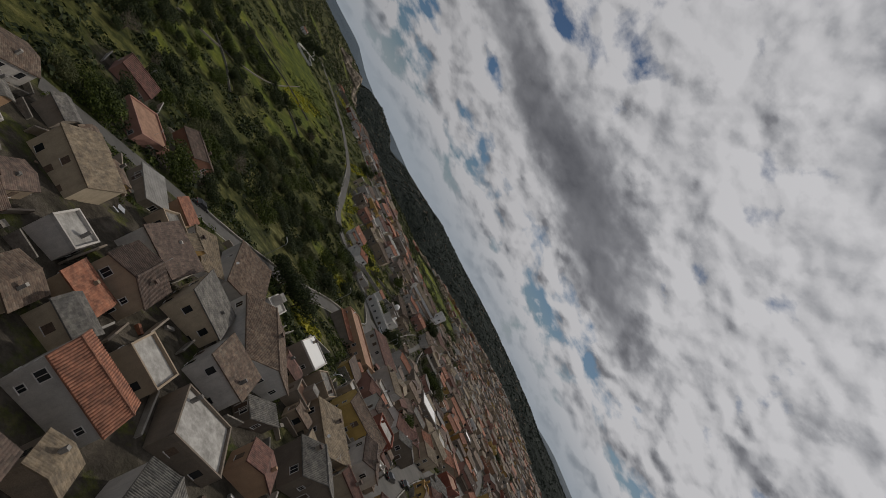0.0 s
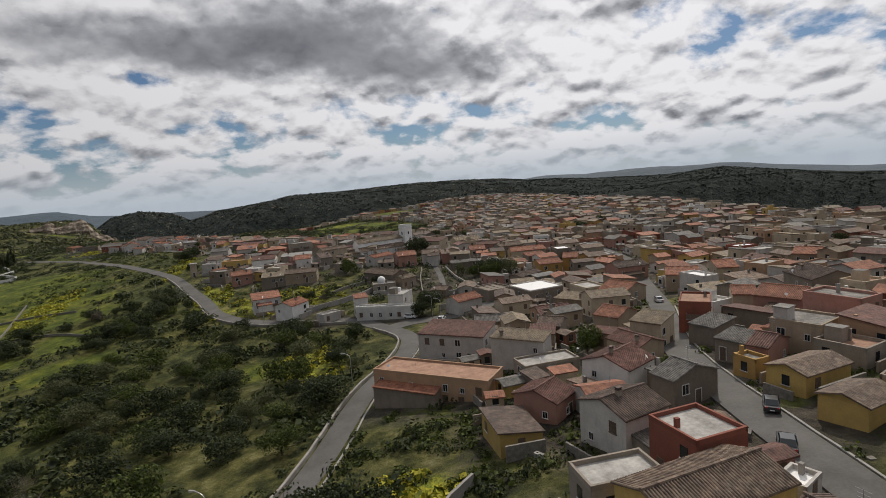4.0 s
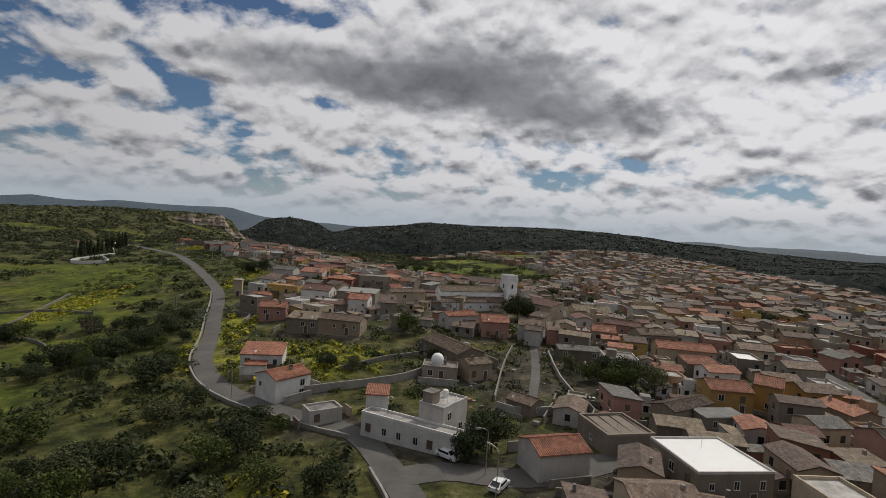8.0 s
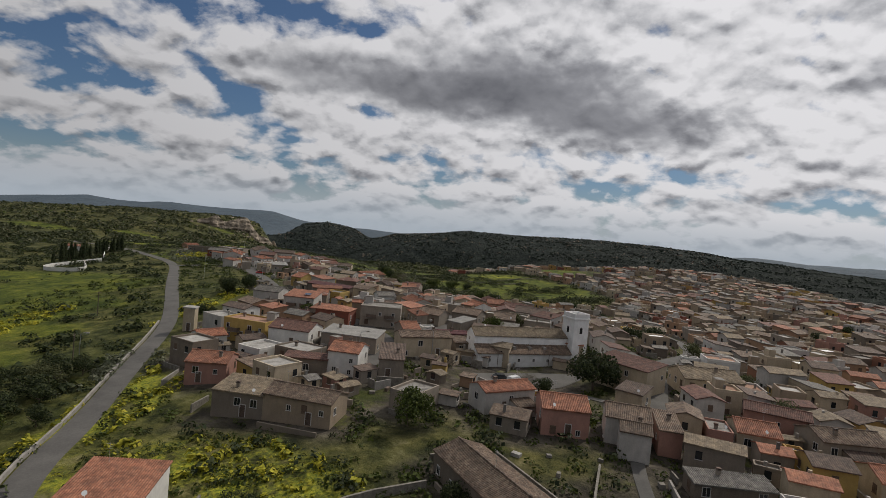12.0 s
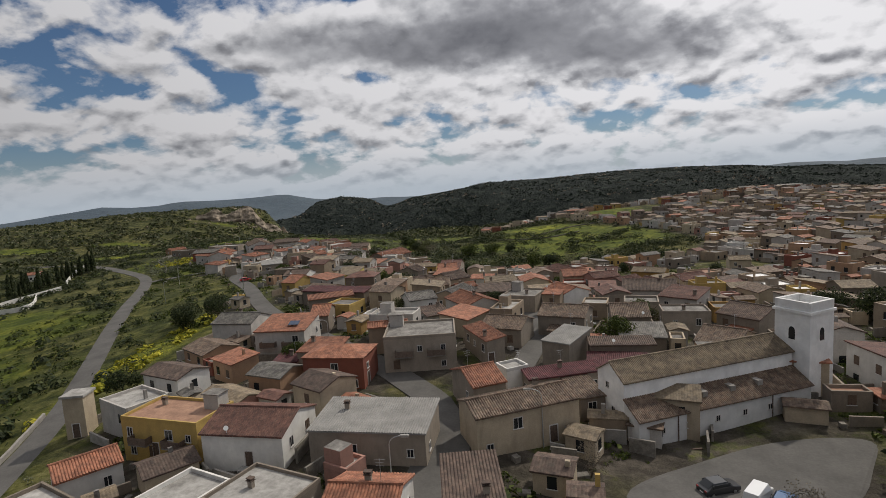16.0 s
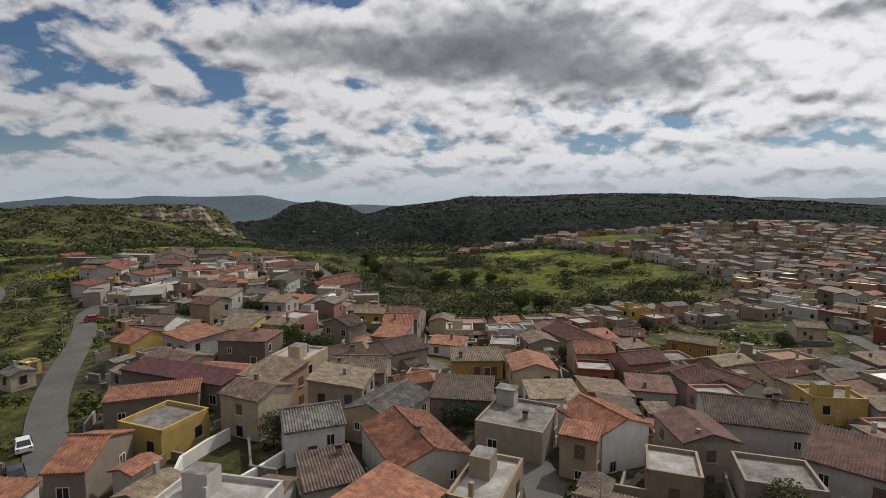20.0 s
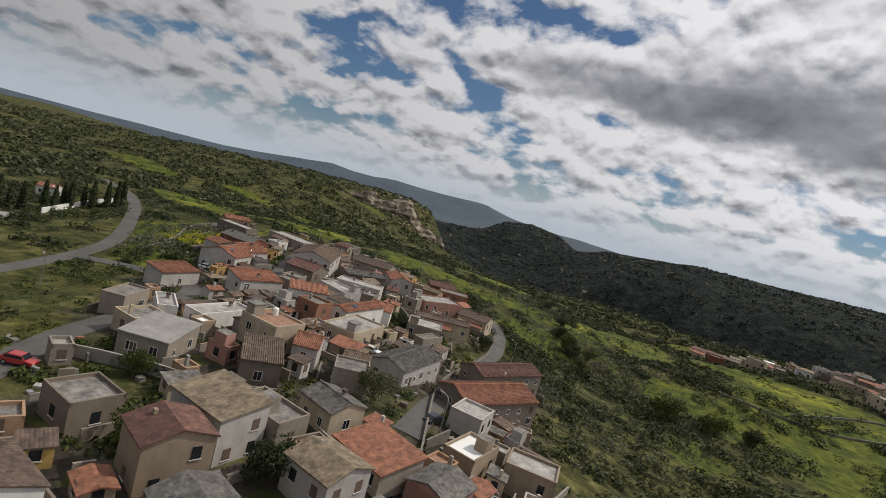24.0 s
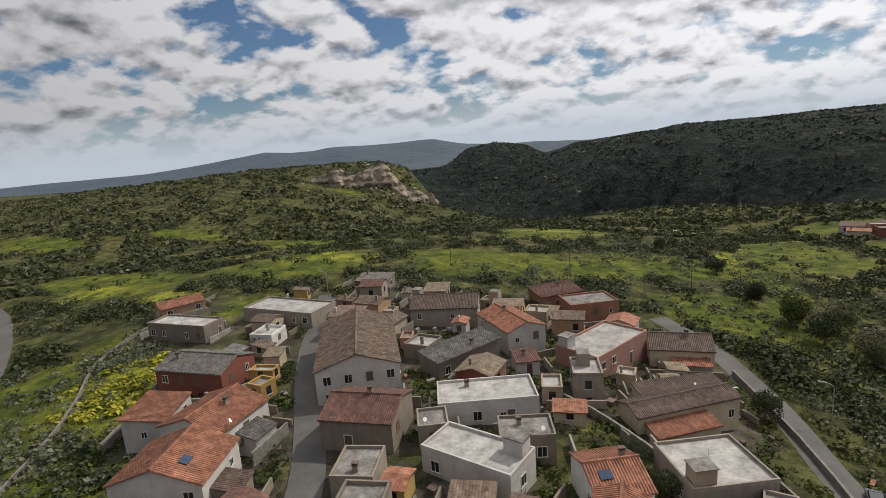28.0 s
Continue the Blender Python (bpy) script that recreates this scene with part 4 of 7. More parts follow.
house(14.9, 146.9, 5.6, 7.0, 34, 3.4, "gable", "pink", "red")
house(28.6, 149.5, 7.4, 8.0, 26, 4.2, "gable", "white", "red")
house(52.9, 157.6, 4.9, 6.0, -75, 3.4, "shed", "stone", "grey")
house(38.0, 159.0, 7.4, 6.0, -77, 3.4, "gable", "beige", "red")
house(22.9, 163.5, 10.5, 5.0, 2, 2.5, "pale", "grey", "old")
house(45.0, 163.8, 5.8, 6.2, -59, 5.0, "shed", "cream", "straw")
house(75.8, 163.8, 8.3, 9.0, -65, 4.2, "gable", "pink", "new")
house(38.5, 167.0, 6.7, 3.0, -49, 3.4, "shed", "beige", "red")
house(3.8, 168.2, 22.6, 7.0, -41, 4.6, "terrace", "peach", "old")
house(58.3, 168.3, 5.7, 9.0, -41, 5.9, "terrace", "red", "old", extra="balcony")
house(93.1, 170.7, 11.2, 10.0, -110, 5.0, "gable", "greyd", "brown")
house(21.4, 171.3, 10.6, 4.6, -44, 5.9, "shed", "offwhite", "straw")
house(74.7, 173.4, 4.5, 7.0, -37, 4.2, "gable", "cream", "new")
house(46.9, 179.2, 5.8, 8.0, -63, 4.2, "gable", "beige", "new")
house(30.2, 180.8, 5.2, 5.0, -28, 3.4, "shed", "beige", "red")
house(34.7, 185.4, 5.2, 6.8, -40, 3.8, "gable", "greyd", "brown")
house(26.1, 188.0, 5.0, 3.0, -43, 2.5, "flat", "yellow", "old")
house(13.5, 189.1, 15.3, 8.0, -39, 5.9, "shed", "offwhite", "red")
house(130.2, 206.2, 6.9, 9.0, -58, 4.2, "gable", "beige", "new")
house(66.9, 207.5, 8.3, 10.0, -65, 4.2, "gable", "beige", "new")
house(53.8, 208.0, 12.0, 6.0, -53, 3.4, "shed", "beige", "straw")
house(101.1, 208.8, 5.9, 9.0, -22, 5.0, "gable", "cream", "new")
house(87.9, 209.8, 8.6, 9.0, -35, 5.0, "gable", "beige", "new")
house(49.9, 228.3, 11.9, 12.0, 10, 5.0, "white", "greyd", "old")
house(27.6, 232.0, 8.8, 7.0, 19, 4.2, "gable", "offwhite", "new")
house(4.7, 239.8, 18.8, 3.2, -26, 3.8, "pale", "white", "old")
house(89.3, 239.8, 11.8, 8.0, 1, 5.0, "gable", "pink", "brown")
house(10.0, 243.7, 8.1, 5.1, 58, 6.3, "pale", "offwhite", "old", extra="tank")
house(41.0, 243.9, 9.3, 10.0, 15, 3.4, "ruin", "greyd", "old")
house(-2.4, 247.6, 4.0, 4.2, 4, 6.3, "shed", "white", "new")
house(-12.8, 248.5, 6.4, 4.0, 35, 2.5, "flat", "offwhite", "old")
house(65.1, 254.8, 9.1, 4.0, 13, 2.9, "fibre", "grey", "old")
house(26.8, 257.1, 5.9, 5.0, -42, 2.5, "gable", "stone", "old")
house(59.4, 258.4, 13.6, 5.4, 34, 3.4, "gable", "grey", "brown")
house(-24.3, 261.3, 8.7, 7.0, 53, 4.6, "gable", "white", "new")
house(72.5, 267.4, 9.0, 8.0, -5, 5.0, "gable", "ochre", "new")
house(83.6, 269.3, 5.5, 8.0, -33, 5.9, "gable", "ochre", "new")
house(9.0, 275.1, 8.3, 6.0, -3, 2.7, "flat", "grey", "old", extra="dome")
house(17.4, 275.8, 6.5, 4.6, 30, 3.8, "gable", "beige", "straw")
house(-33.8, 276.3, 9.5, 8.0, 10, 4.6, "shed", "white", "new", extra="balcony")
house(11.6, 287.8, 17.9, 7.9, -58, 3.8, "gable", "stone", "old")
house(55.6, 288.2, 8.5, 8.0, -6, 4.2, "flat", "offwhite", "old")
house(47.4, 297.6, 11.9, 4.0, 2, 2.5, "shed", "stone", "grey")
house(79.3, 303.9, 15.8, 8.0, -7, 4.2, "gable", "cream", "new")
house(-21.1, 307.3, 12.8, 7.0, -8, 4.2, "gable", "beige", "old")
house(36.0, 307.5, 4.9, 5.4, -11, 4.6, "gable", "offwhite", "old")
house(-32.5, 308.4, 9.6, 7.0, -2, 4.2, "shed", "greyd", "straw")
house(42.8, 312.4, 3.8, 8.0, -7, 4.2, "shed", "pink", "old")
house(36.3, 314.3, 7.6, 8.0, -9, 4.6, "gable", "offwhite", "old")
house(24.8, 315.2, 8.4, 9.0, 2, 4.6, "gable", "pink", "new")
house(59.5, 316.5, 7.0, 8.0, -11, 4.2, "gable", "cream", "new")
house(53.2, 316.6, 4.1, 7.0, -12, 3.4, "flat", "pink", "old")
house(76.3, 318.9, 12.2, 8.0, 4, 4.2, "gable", "grey", "old")
house(13.9, 321.8, 11.7, 6.0, 33, 4.2, "gable", "offwhite", "new")
house(-47.2, 323.1, 8.3, 8.0, 10, 4.2, "gable", "pink", "new")
house(69.3, 327.9, 11.5, 6.1, -23, 4.2, "gable", "pink", "red")
house(-28.6, 328.7, 9.4, 3.4, 6, 3.4, "shed", "greyd", "red")
house(41.9, 330.7, 5.6, 6.0, -34, 4.2, "shed", "cream", "brown")
house(-20.3, 331.8, 6.8, 8.0, -3, 5.0, "gable", "white", "new")
house(-10.7, 333.5, 5.4, 10.0, 9, 4.2, "shed", "grey", "brown")
house(-59.5, 343.8, 6.8, 6.0, 49, 3.4, "gable", "white", "new")
house(45.1, 347.5, 14.7, 8.0, -48, 5.9, "shed", "cream", "red")
house(-23.7, 348.9, 14.3, 8.0, -4, 3.8, "fibre", "grey", "old")
house(63.6, 349.0, 13.8, 10.0, 3, 4.2, "gable", "cream", "straw")
house(-39.0, 349.3, 10.8, 9.0, -5, 4.2, "gable", "white", "red")
house(-52.0, 351.8, 12.5, 7.0, -11, 5.0, "terrace", "yellow", "old", extra="balcony")
house(-6.1, 351.9, 13.7, 6.0, 25, 5.0, "gable", "cream", "old")
house(-11.6, 360.2, 4.8, 8.0, 27, 4.2, "gable", "grey", "new")
house(3.0, 360.3, 3.8, 6.0, 18, 2.9, "shed", "greyd", "old")
house(0.8, 364.4, 11.7, 3.1, 17, 3.4, "shed", "grey", "wine")
house(-6.7, 365.4, 3.7, 3.4, 30, 3.4, "pale", "white", "old")
house(-34.5, 369.2, 10.1, 7.0, -4, 5.0, "hip", "red", "new")
house(9.7, 370.3, 9.0, 5.0, -8, 2.5, "shed", "greyd", "wine")
house(-46.1, 374.7, 4.4, 3.0, -2, 2.3, "shed", "pink", "wine")
house(11.2, 375.1, 10.2, 3.2, -2, 3.8, "shed", "greyd", "brown")
house(2.6, 376.4, 4.9, 8.0, -33, 4.2, "fibre", "grey", "old")
house(-40.1, 376.5, 7.2, 6.0, -6, 3.4, "shed", "grey", "new")
house(-22.3, 376.6, 12.0, 10.0, 7, 5.5, "flat", "grey", "old", extra="balcony")
house(28.0, 376.6, 6.4, 9.0, -38, 4.2, "gable", "beige", "old")
house(-11.5, 378.4, 10.8, 3.2, -65, 4.2, "shed", "grey", "new")
house(-29.5, 382.5, 7.1, 3.3, 10, 5.0, "gable", "beige", "new")
house(-50.9, 386.6, 9.9, 9.0, 1, 5.0, "shed", "offwhite", "new", extra="solar balcony")
house(-7.3, 386.7, 7.8, 8.0, -19, 3.4, "gable", "grey", "old")
house(38.5, 391.5, 8.1, 9.0, -54, 4.2, "gable", "grey", "brown")
house(4.2, 392.0, 8.9, 8.0, -20, 4.2, "gable", "grey", "old")
house(16.1, 392.1, 6.8, 9.0, -5, 4.2, "gable", "greyd", "old")
house(27.0, 393.6, 8.5, 6.0, -8, 4.2, "flat", "grey", "old")
house(-65.9, 396.3, 9.4, 8.0, -5, 4.6, "gable", "offwhite", "grey")
house(-23.2, 400.3, 5.4, 6.0, 28, 2.5, "shed", "offwhite", "brown")
house(-48.6, 400.4, 3.9, 9.0, 9, 3.8, "gable", "greyd", "new")
house(-15.3, 405.3, 11.4, 8.0, -60, 4.2, "gable", "offwhite", "new")
house(31.2, 406.9, 8.2, 8.0, -38, 5.0, "shed", "offwhite", "red")
house(3.1, 408.1, 4.0, 3.0, -21, 5.0, "shed", "beige", "new")
house(-28.1, 409.6, 6.6, 7.0, 27, 4.2, "gable", "white", "grey")
house(6.6, 413.8, 8.0, 7.0, -60, 5.0, "gable", "white", "new")
house(-3.3, 415.1, 8.3, 9.0, -20, 3.8, "flat", "grey", "old")
house(-52.1, 416.3, 11.2, 4.0, 24, 3.8, "shed", "greyd", "new")
house(27.3, 420.5, 12.0, 10.0, -14, 5.0, "gable", "offwhite", "brown")
house(-53.2, 424.4, 19.5, 4.4, -16, 3.8, "shed", "greyd", "wine")
house(-10.8, 424.9, 8.6, 7.0, -3, 3.4, "shed", "greyd", "brown")
house(-18.6, 426.0, 5.5, 4.2, 32, 4.2, "gable", "grey", "new")
house(-27.5, 432.0, 8.7, 8.0, 3, 4.2, "gable", "grey", "old")
house(-32.8, 441.1, 6.5, 9.0, 33, 3.4, "gable", "offwhite", "brown")
house(26.4, 441.8, 8.1, 8.0, 37, 4.2, "gable", "grey", "red")
house(34.5, 442.1, 7.7, 4.7, -60, 4.2, "gable", "offwhite", "red")
house(-71.4, 442.2, 5.1, 9.0, -18, 4.2, "gable", "yellow", "new")
house(-51.0, 443.5, 8.8, 8.0, -1, 5.0, "hip", "stone", "red")
house(-24.2, 447.3, 7.5, 9.0, 41, 4.2, "gable", "beige", "brown")
house(-9.4, 447.7, 9.3, 6.0, 8, 3.4, "shed", "ochre", "straw")
house(0.3, 450.1, 9.9, 3.4, 22, 3.4, "shed", "yellow", "old")
house(21.4, 451.7, 8.5, 7.0, 20, 5.0, "gable", "pink", "red")
house(46.8, 452.8, 10.0, 8.0, 24, 4.2, "gable", "cream", "red")
house(-75.7, 454.3, 7.7, 8.0, -5, 4.2, "gable", "white", "brown")
house(-59.0, 454.8, 7.4, 9.0, -5, 4.2, "shed", "lemon", "straw")
house(-51.6, 458.8, 6.5, 4.1, -9, 4.2, "shed", "lemon", "straw", extra="balcony")
house(13.9, 459.0, 7.7, 9.0, 3, 5.0, "gable", "cream", "new")
house(-27.4, 459.2, 6.5, 7.0, -11, 4.2, "shed", "grey", "new")
house(-39.6, 466.1, 5.6, 8.0, 64, 4.2, "gable", "grey", "brown")
house(64.3, 469.5, 6.0, 7.0, 5, 3.4, "shed", "offwhite", "old")
house(-28.2, 472.2, 6.6, 8.8, 5, 5.0, "gable", "beige", "new")
house(53.7, 473.7, 6.5, 6.0, -31, 3.4, "pale", "grey", "old")
house(13.9, 475.1, 17.0, 9.0, -66, 5.0, "gable", "beige", "red")
house(-27.8, 483.3, 7.5, 12.0, -4, 5.0, "gable", "grey", "red")
house(44.0, 484.2, 11.3, 7.0, -29, 4.2, "gable", "ochre", "straw")
house(-100.3, 486.8, 7.7, 9.0, 26, 3.4, "fibre", "grey", "old")
house(30.0, 491.1, 7.6, 7.0, -15, 4.2, "gable", "beige", "red")
house(-86.2, 494.2, 5.9, 8.0, 47, 3.8, "shed", "stone", "old")
house(-122.1, 494.4, 4.3, 8.0, 28, 3.8, "flat", "grey", "old")
house(-115.3, 497.8, 3.4, 8.0, 60, 3.4, "pale", "white", "old")
house(12.8, 501.5, 7.8, 7.0, -12, 3.8, "gable", "greyd", "red")
house(82.5, 504.6, 7.4, 7.0, -11, 4.2, "gable", "cream", "straw")
house(-109.0, 504.9, 11.8, 5.0, 89, 2.9, "pale", "white", "old")
house(-95.8, 505.4, 7.1, 8.8, 89, 5.0, "terrace", "cream", "old", extra="tank")
house(-87.2, 505.9, 4.3, 7.0, 32, 4.2, "gable", "offwhite", "new")
house(-78.3, 507.5, 5.9, 6.0, 35, 3.4, "flat", "grey", "old")
house(-81.1, 512.7, 4.7, 5.3, 29, 3.4, "gable", "grey", "old")
house(-142.1, 518.1, 10.5, 6.0, 93, 3.8, "shed", "offwhite", "new")
house(-79.3, 528.4, 16.3, 8.0, 92, 3.8, "gable", "offwhite", "grey")
house(-94.5, 529.1, 13.3, 8.0, 96, 4.2, "pale", "cream", "old", extra="balcony")
house(-129.8, 532.5, 11.7, 7.0, 77, 4.2, "shed", "offwhite", "new")
house(-62.9, 535.8, 19.6, 10.0, 64, 5.0, "gable", "greyd", "new")
house(-117.0, 538.1, 9.4, 6.0, 45, 5.0, "shed", "white", "new", extra="balcony")
house(-154.4, 543.4, 9.1, 11.0, 109, 5.0, "gable", "offwhite", "new", extra="skylight")
house(-104.5, 543.5, 16.6, 4.8, 91, 5.0, "gable", "white", "new", extra="skylight")
house(-133.4, 550.2, 5.0, 6.0, 15, 2.9, "flat", "grey", "old")
house(-158.5, 553.6, 9.9, 10.0, 93, 5.0, "gable", "offwhite", "new", extra="balcony")
house(-170.9, 554.3, 8.8, 6.0, 115, 4.2, "shed", "offwhite", "new")
house(-121.0, 556.3, 12.0, 6.0, -13, 3.4, "pale", "offwhite", "old")
house(-106.2, 557.1, 6.0, 8.0, 28, 4.2, "gable", "white", "new", extra="skylight")
house(-90.1, 557.7, 8.7, 3.2, 82, 3.4, "flat", "grey", "old")
house(-68.9, 560.5, 21.5, 8.0, 67, 5.9, "gable", "greyd", "red")
house(-138.1, 560.5, 9.9, 9.0, 9, 4.2, "gable", "greyd", "red")
house(-129.0, 561.6, 4.0, 4.6, 27, 2.9, "flat", "grey", "old")
house(-116.9, 563.2, 6.8, 5.0, 20, 3.4, "flat", "greyd", "old")
house(-95.7, 564.9, 9.6, 9.0, 27, 4.2, "pale", "grey", "old")
house(-176.6, 569.1, 13.7, 9.0, 6, 4.2, "gable", "red", "grey")
house(-124.5, 570.7, 14.0, 7.0, 24, 3.4, "pale", "offwhite", "old")
house(-150.5, 578.7, 23.7, 13.0, 121, 5.5, "gable", "offwhite", "old")
house(-98.8, 581.8, 16.6, 5.0, 36, 3.8, "gable", "cream", "brown")
house(-134.0, 585.9, 14.7, 5.0, 63, 3.4, "shed", "stone", "grey")
house(-200.3, 586.1, 16.0, 6.0, 3, 3.4, "pale", "greyd", "old")
house(-98.8, 587.8, 13.4, 3.4, 30, 3.4, "shed", "cream", "brown")
house(-123.0, 588.1, 3.9, 4.0, 29, 2.5, "shed", "offwhite", "red")
house(-215.4, 597.9, 10.5, 6.0, 65, 2.9, "gable", "peach", "new")
house(-182.2, 599.7, 19.9, 9.0, -2, 2.9, "pale", "grey", "old")
house(-111.4, 600.1, 16.4, 9.0, 64, 4.2, "pale", "pink", "old", extra="aerial")
house(-128.9, 600.4, 12.9, 8.0, 134, 5.0, "gable", "offwhite", "new")
house(-98.2, 607.6, 10.9, 9.0, 6, 4.2, "gable", "cream", "brown")
house(-146.0, 608.7, 14.6, 10.0, 16, 4.2, "gable", "grey", "brown")
house(-117.1, 625.3, 11.3, 8.0, 30, 4.2, "flat", "brick", "old")
house(-173.6, 625.5, 9.3, 6.0, 6, 2.5, "shed", "stone", "grey")
house(-125.7, 631.1, 11.4, 7.0, 40, 3.4, "shed", "brick", "red")

# ---------------------------------------------------------------- the rest of the town
ROADS.append((np.array([(8, 341.5), (14, 343), (20, 345.5), (26, 348), (31, 350.5)]), 6.0))      # the church square
ROAD_PTS = np.concatenate([np.c_[l, np.full(len(l), w)] for l, w in ROADS])
CELLS = {}


def off_road(x, y, r):
    return bool(np.all(np.hypot(ROAD_PTS[:, 0] - x, ROAD_PTS[:, 1] - y) > ROAD_PTS[:, 2] + r))


def inside(x, y, poly):
    hit = False
    for (x0, y0), (x1, y1) in zip(poly, poly[1:] + poly[:1]):
        if (y0 > y) != (y1 > y) and x < (x1 - x0) * (y - y0) / (y1 - y0) + x0:
            hit = not hit
    return hit


def remember(f):
    CELLS.setdefault((int(f[0] // 30), int(f[1] // 30)), []).append(f)


for f in FOOT:
    remember(f)


def apart(a, b, gap):
    """Whether two turned rectangles keep the gap."""
    dx, dy = a[0] - b[0], a[1] - b[1]
    for c, s in ((a[4], a[5]), (-a[5], a[4]), (b[4], b[5]), (-b[5], b[4])):
        ra = a[2] * abs(c * a[4] + s * a[5]) + a[3] * abs(-c * a[5] + s * a[4])
        rb = b[2] * abs(c * b[4] + s * b[5]) + b[3] * abs(-c * b[5] + s * b[4])
        if abs(dx * c + dy * s) > ra + rb + gap:
            return True
    return False


def free(f, gap=0.06):
    i, j = int(f[0] // 30), int(f[1] // 30)
    return all(apart(f, g, gap) for a in (-1, 0, 1) for b in (-1, 0, 1) for g in CELLS.get((i + a, j + b), ()))


OLD_TOWN = [(2, 80), (5, 110), (10, 170), (18, 205), (30, 222), (40, 240), (30, 254), (38, 262), (60, 285), (50, 300), (30, 308), (-5, 316), (-40, 318), (-58, 330), (-66, 345), (-70, 375), (-66, 398), (-84, 428), (-98, 452), (-112, 470), (-122, 486), (-140, 522), (-168, 556), (-186, 590), (-190, 612), (-160, 625), (-120, 622), (-94, 614), (-84, 595), (-66, 560), (-50, 530), (-36, 500), (-14, 485), (12, 525), (40, 548), (80, 545), (98, 578), (112, 615), (102, 660), (86, 700), (66, 738), (34, 785), (-24, 762), (-30, 778), (40, 812), (150, 835), (250, 845), (310, 760), (300, 600), (285, 470), (262, 370), (240, 270), (215, 170), (190, 60), (100, 40)]
HILL_TOWN = [(-28, 774), (-20, 760), (34, 780), (60, 732), (90, 700), (160, 700), (250, 720), (290, 790), (230, 850), (120, 835), (40, 812)]
GARDENS_SOUTH = [(-30, 283, 25, 18), (31, 277, 10, 18), (47, 275, 12, 14), (-34, 312, 14, 5), (-13, 123, 7, 7), (-11, 135, 10, 3), (22, 343, 18, 13), (36, 344, 6, 7), (54, 496, 35, 31), (97, 770, 34, 39), (83, 511, 17, 24), (169, 753, 19, 14), (-36, 404, 6, 8), (-44, 450, 8, 9), (-105, 563, 14, 11), (-95, 478, 9, 6)]
GARDENS_NORTH = [(-121, 541, 7, 7), (14, 77, 4, 4), (2, 88, 4, 4), (26, 102, 3, 3), (17, 71, 4, 4), (9, 130, 4, 5), (-12, 131, 5, 6), (5, 139, 3, 3), (34, 114, 3, 4), (47, 184, 3, 3), (33, 279, 5, 6), (50, 294, 4, 5), (-9, 372, 3, 4), (-35, 405, 5, 5), (-42, 455, 6, 6)]
GARDENS = GARDENS_SOUTH + GARDENS_NORTH
WALL_PICK = ["grey"] * 5 + ["greyd"] * 2 + ["beige"] * 8 + ["cream"] * 7 + ["offwhite"] * 9 + ["stone"] * 4 + ["pink"] * 2 + ["peach"] * 3 + ["yellow", "yellow", "ochre", "red", "white", "white", "brick"]
TILE_PICK = ["old"] * 7 + ["brown"] * 4 + ["new"] * 4 + ["red"] * 2 + ["grey"] * 5 + ["straw"] * 6
KIND_PICK = ["gable"] * 10 + ["shed"] * 7 + ["flat"] * 3 + ["pale"] * 4 + ["white", "terrace", "hip"]
rng = random.Random(11)


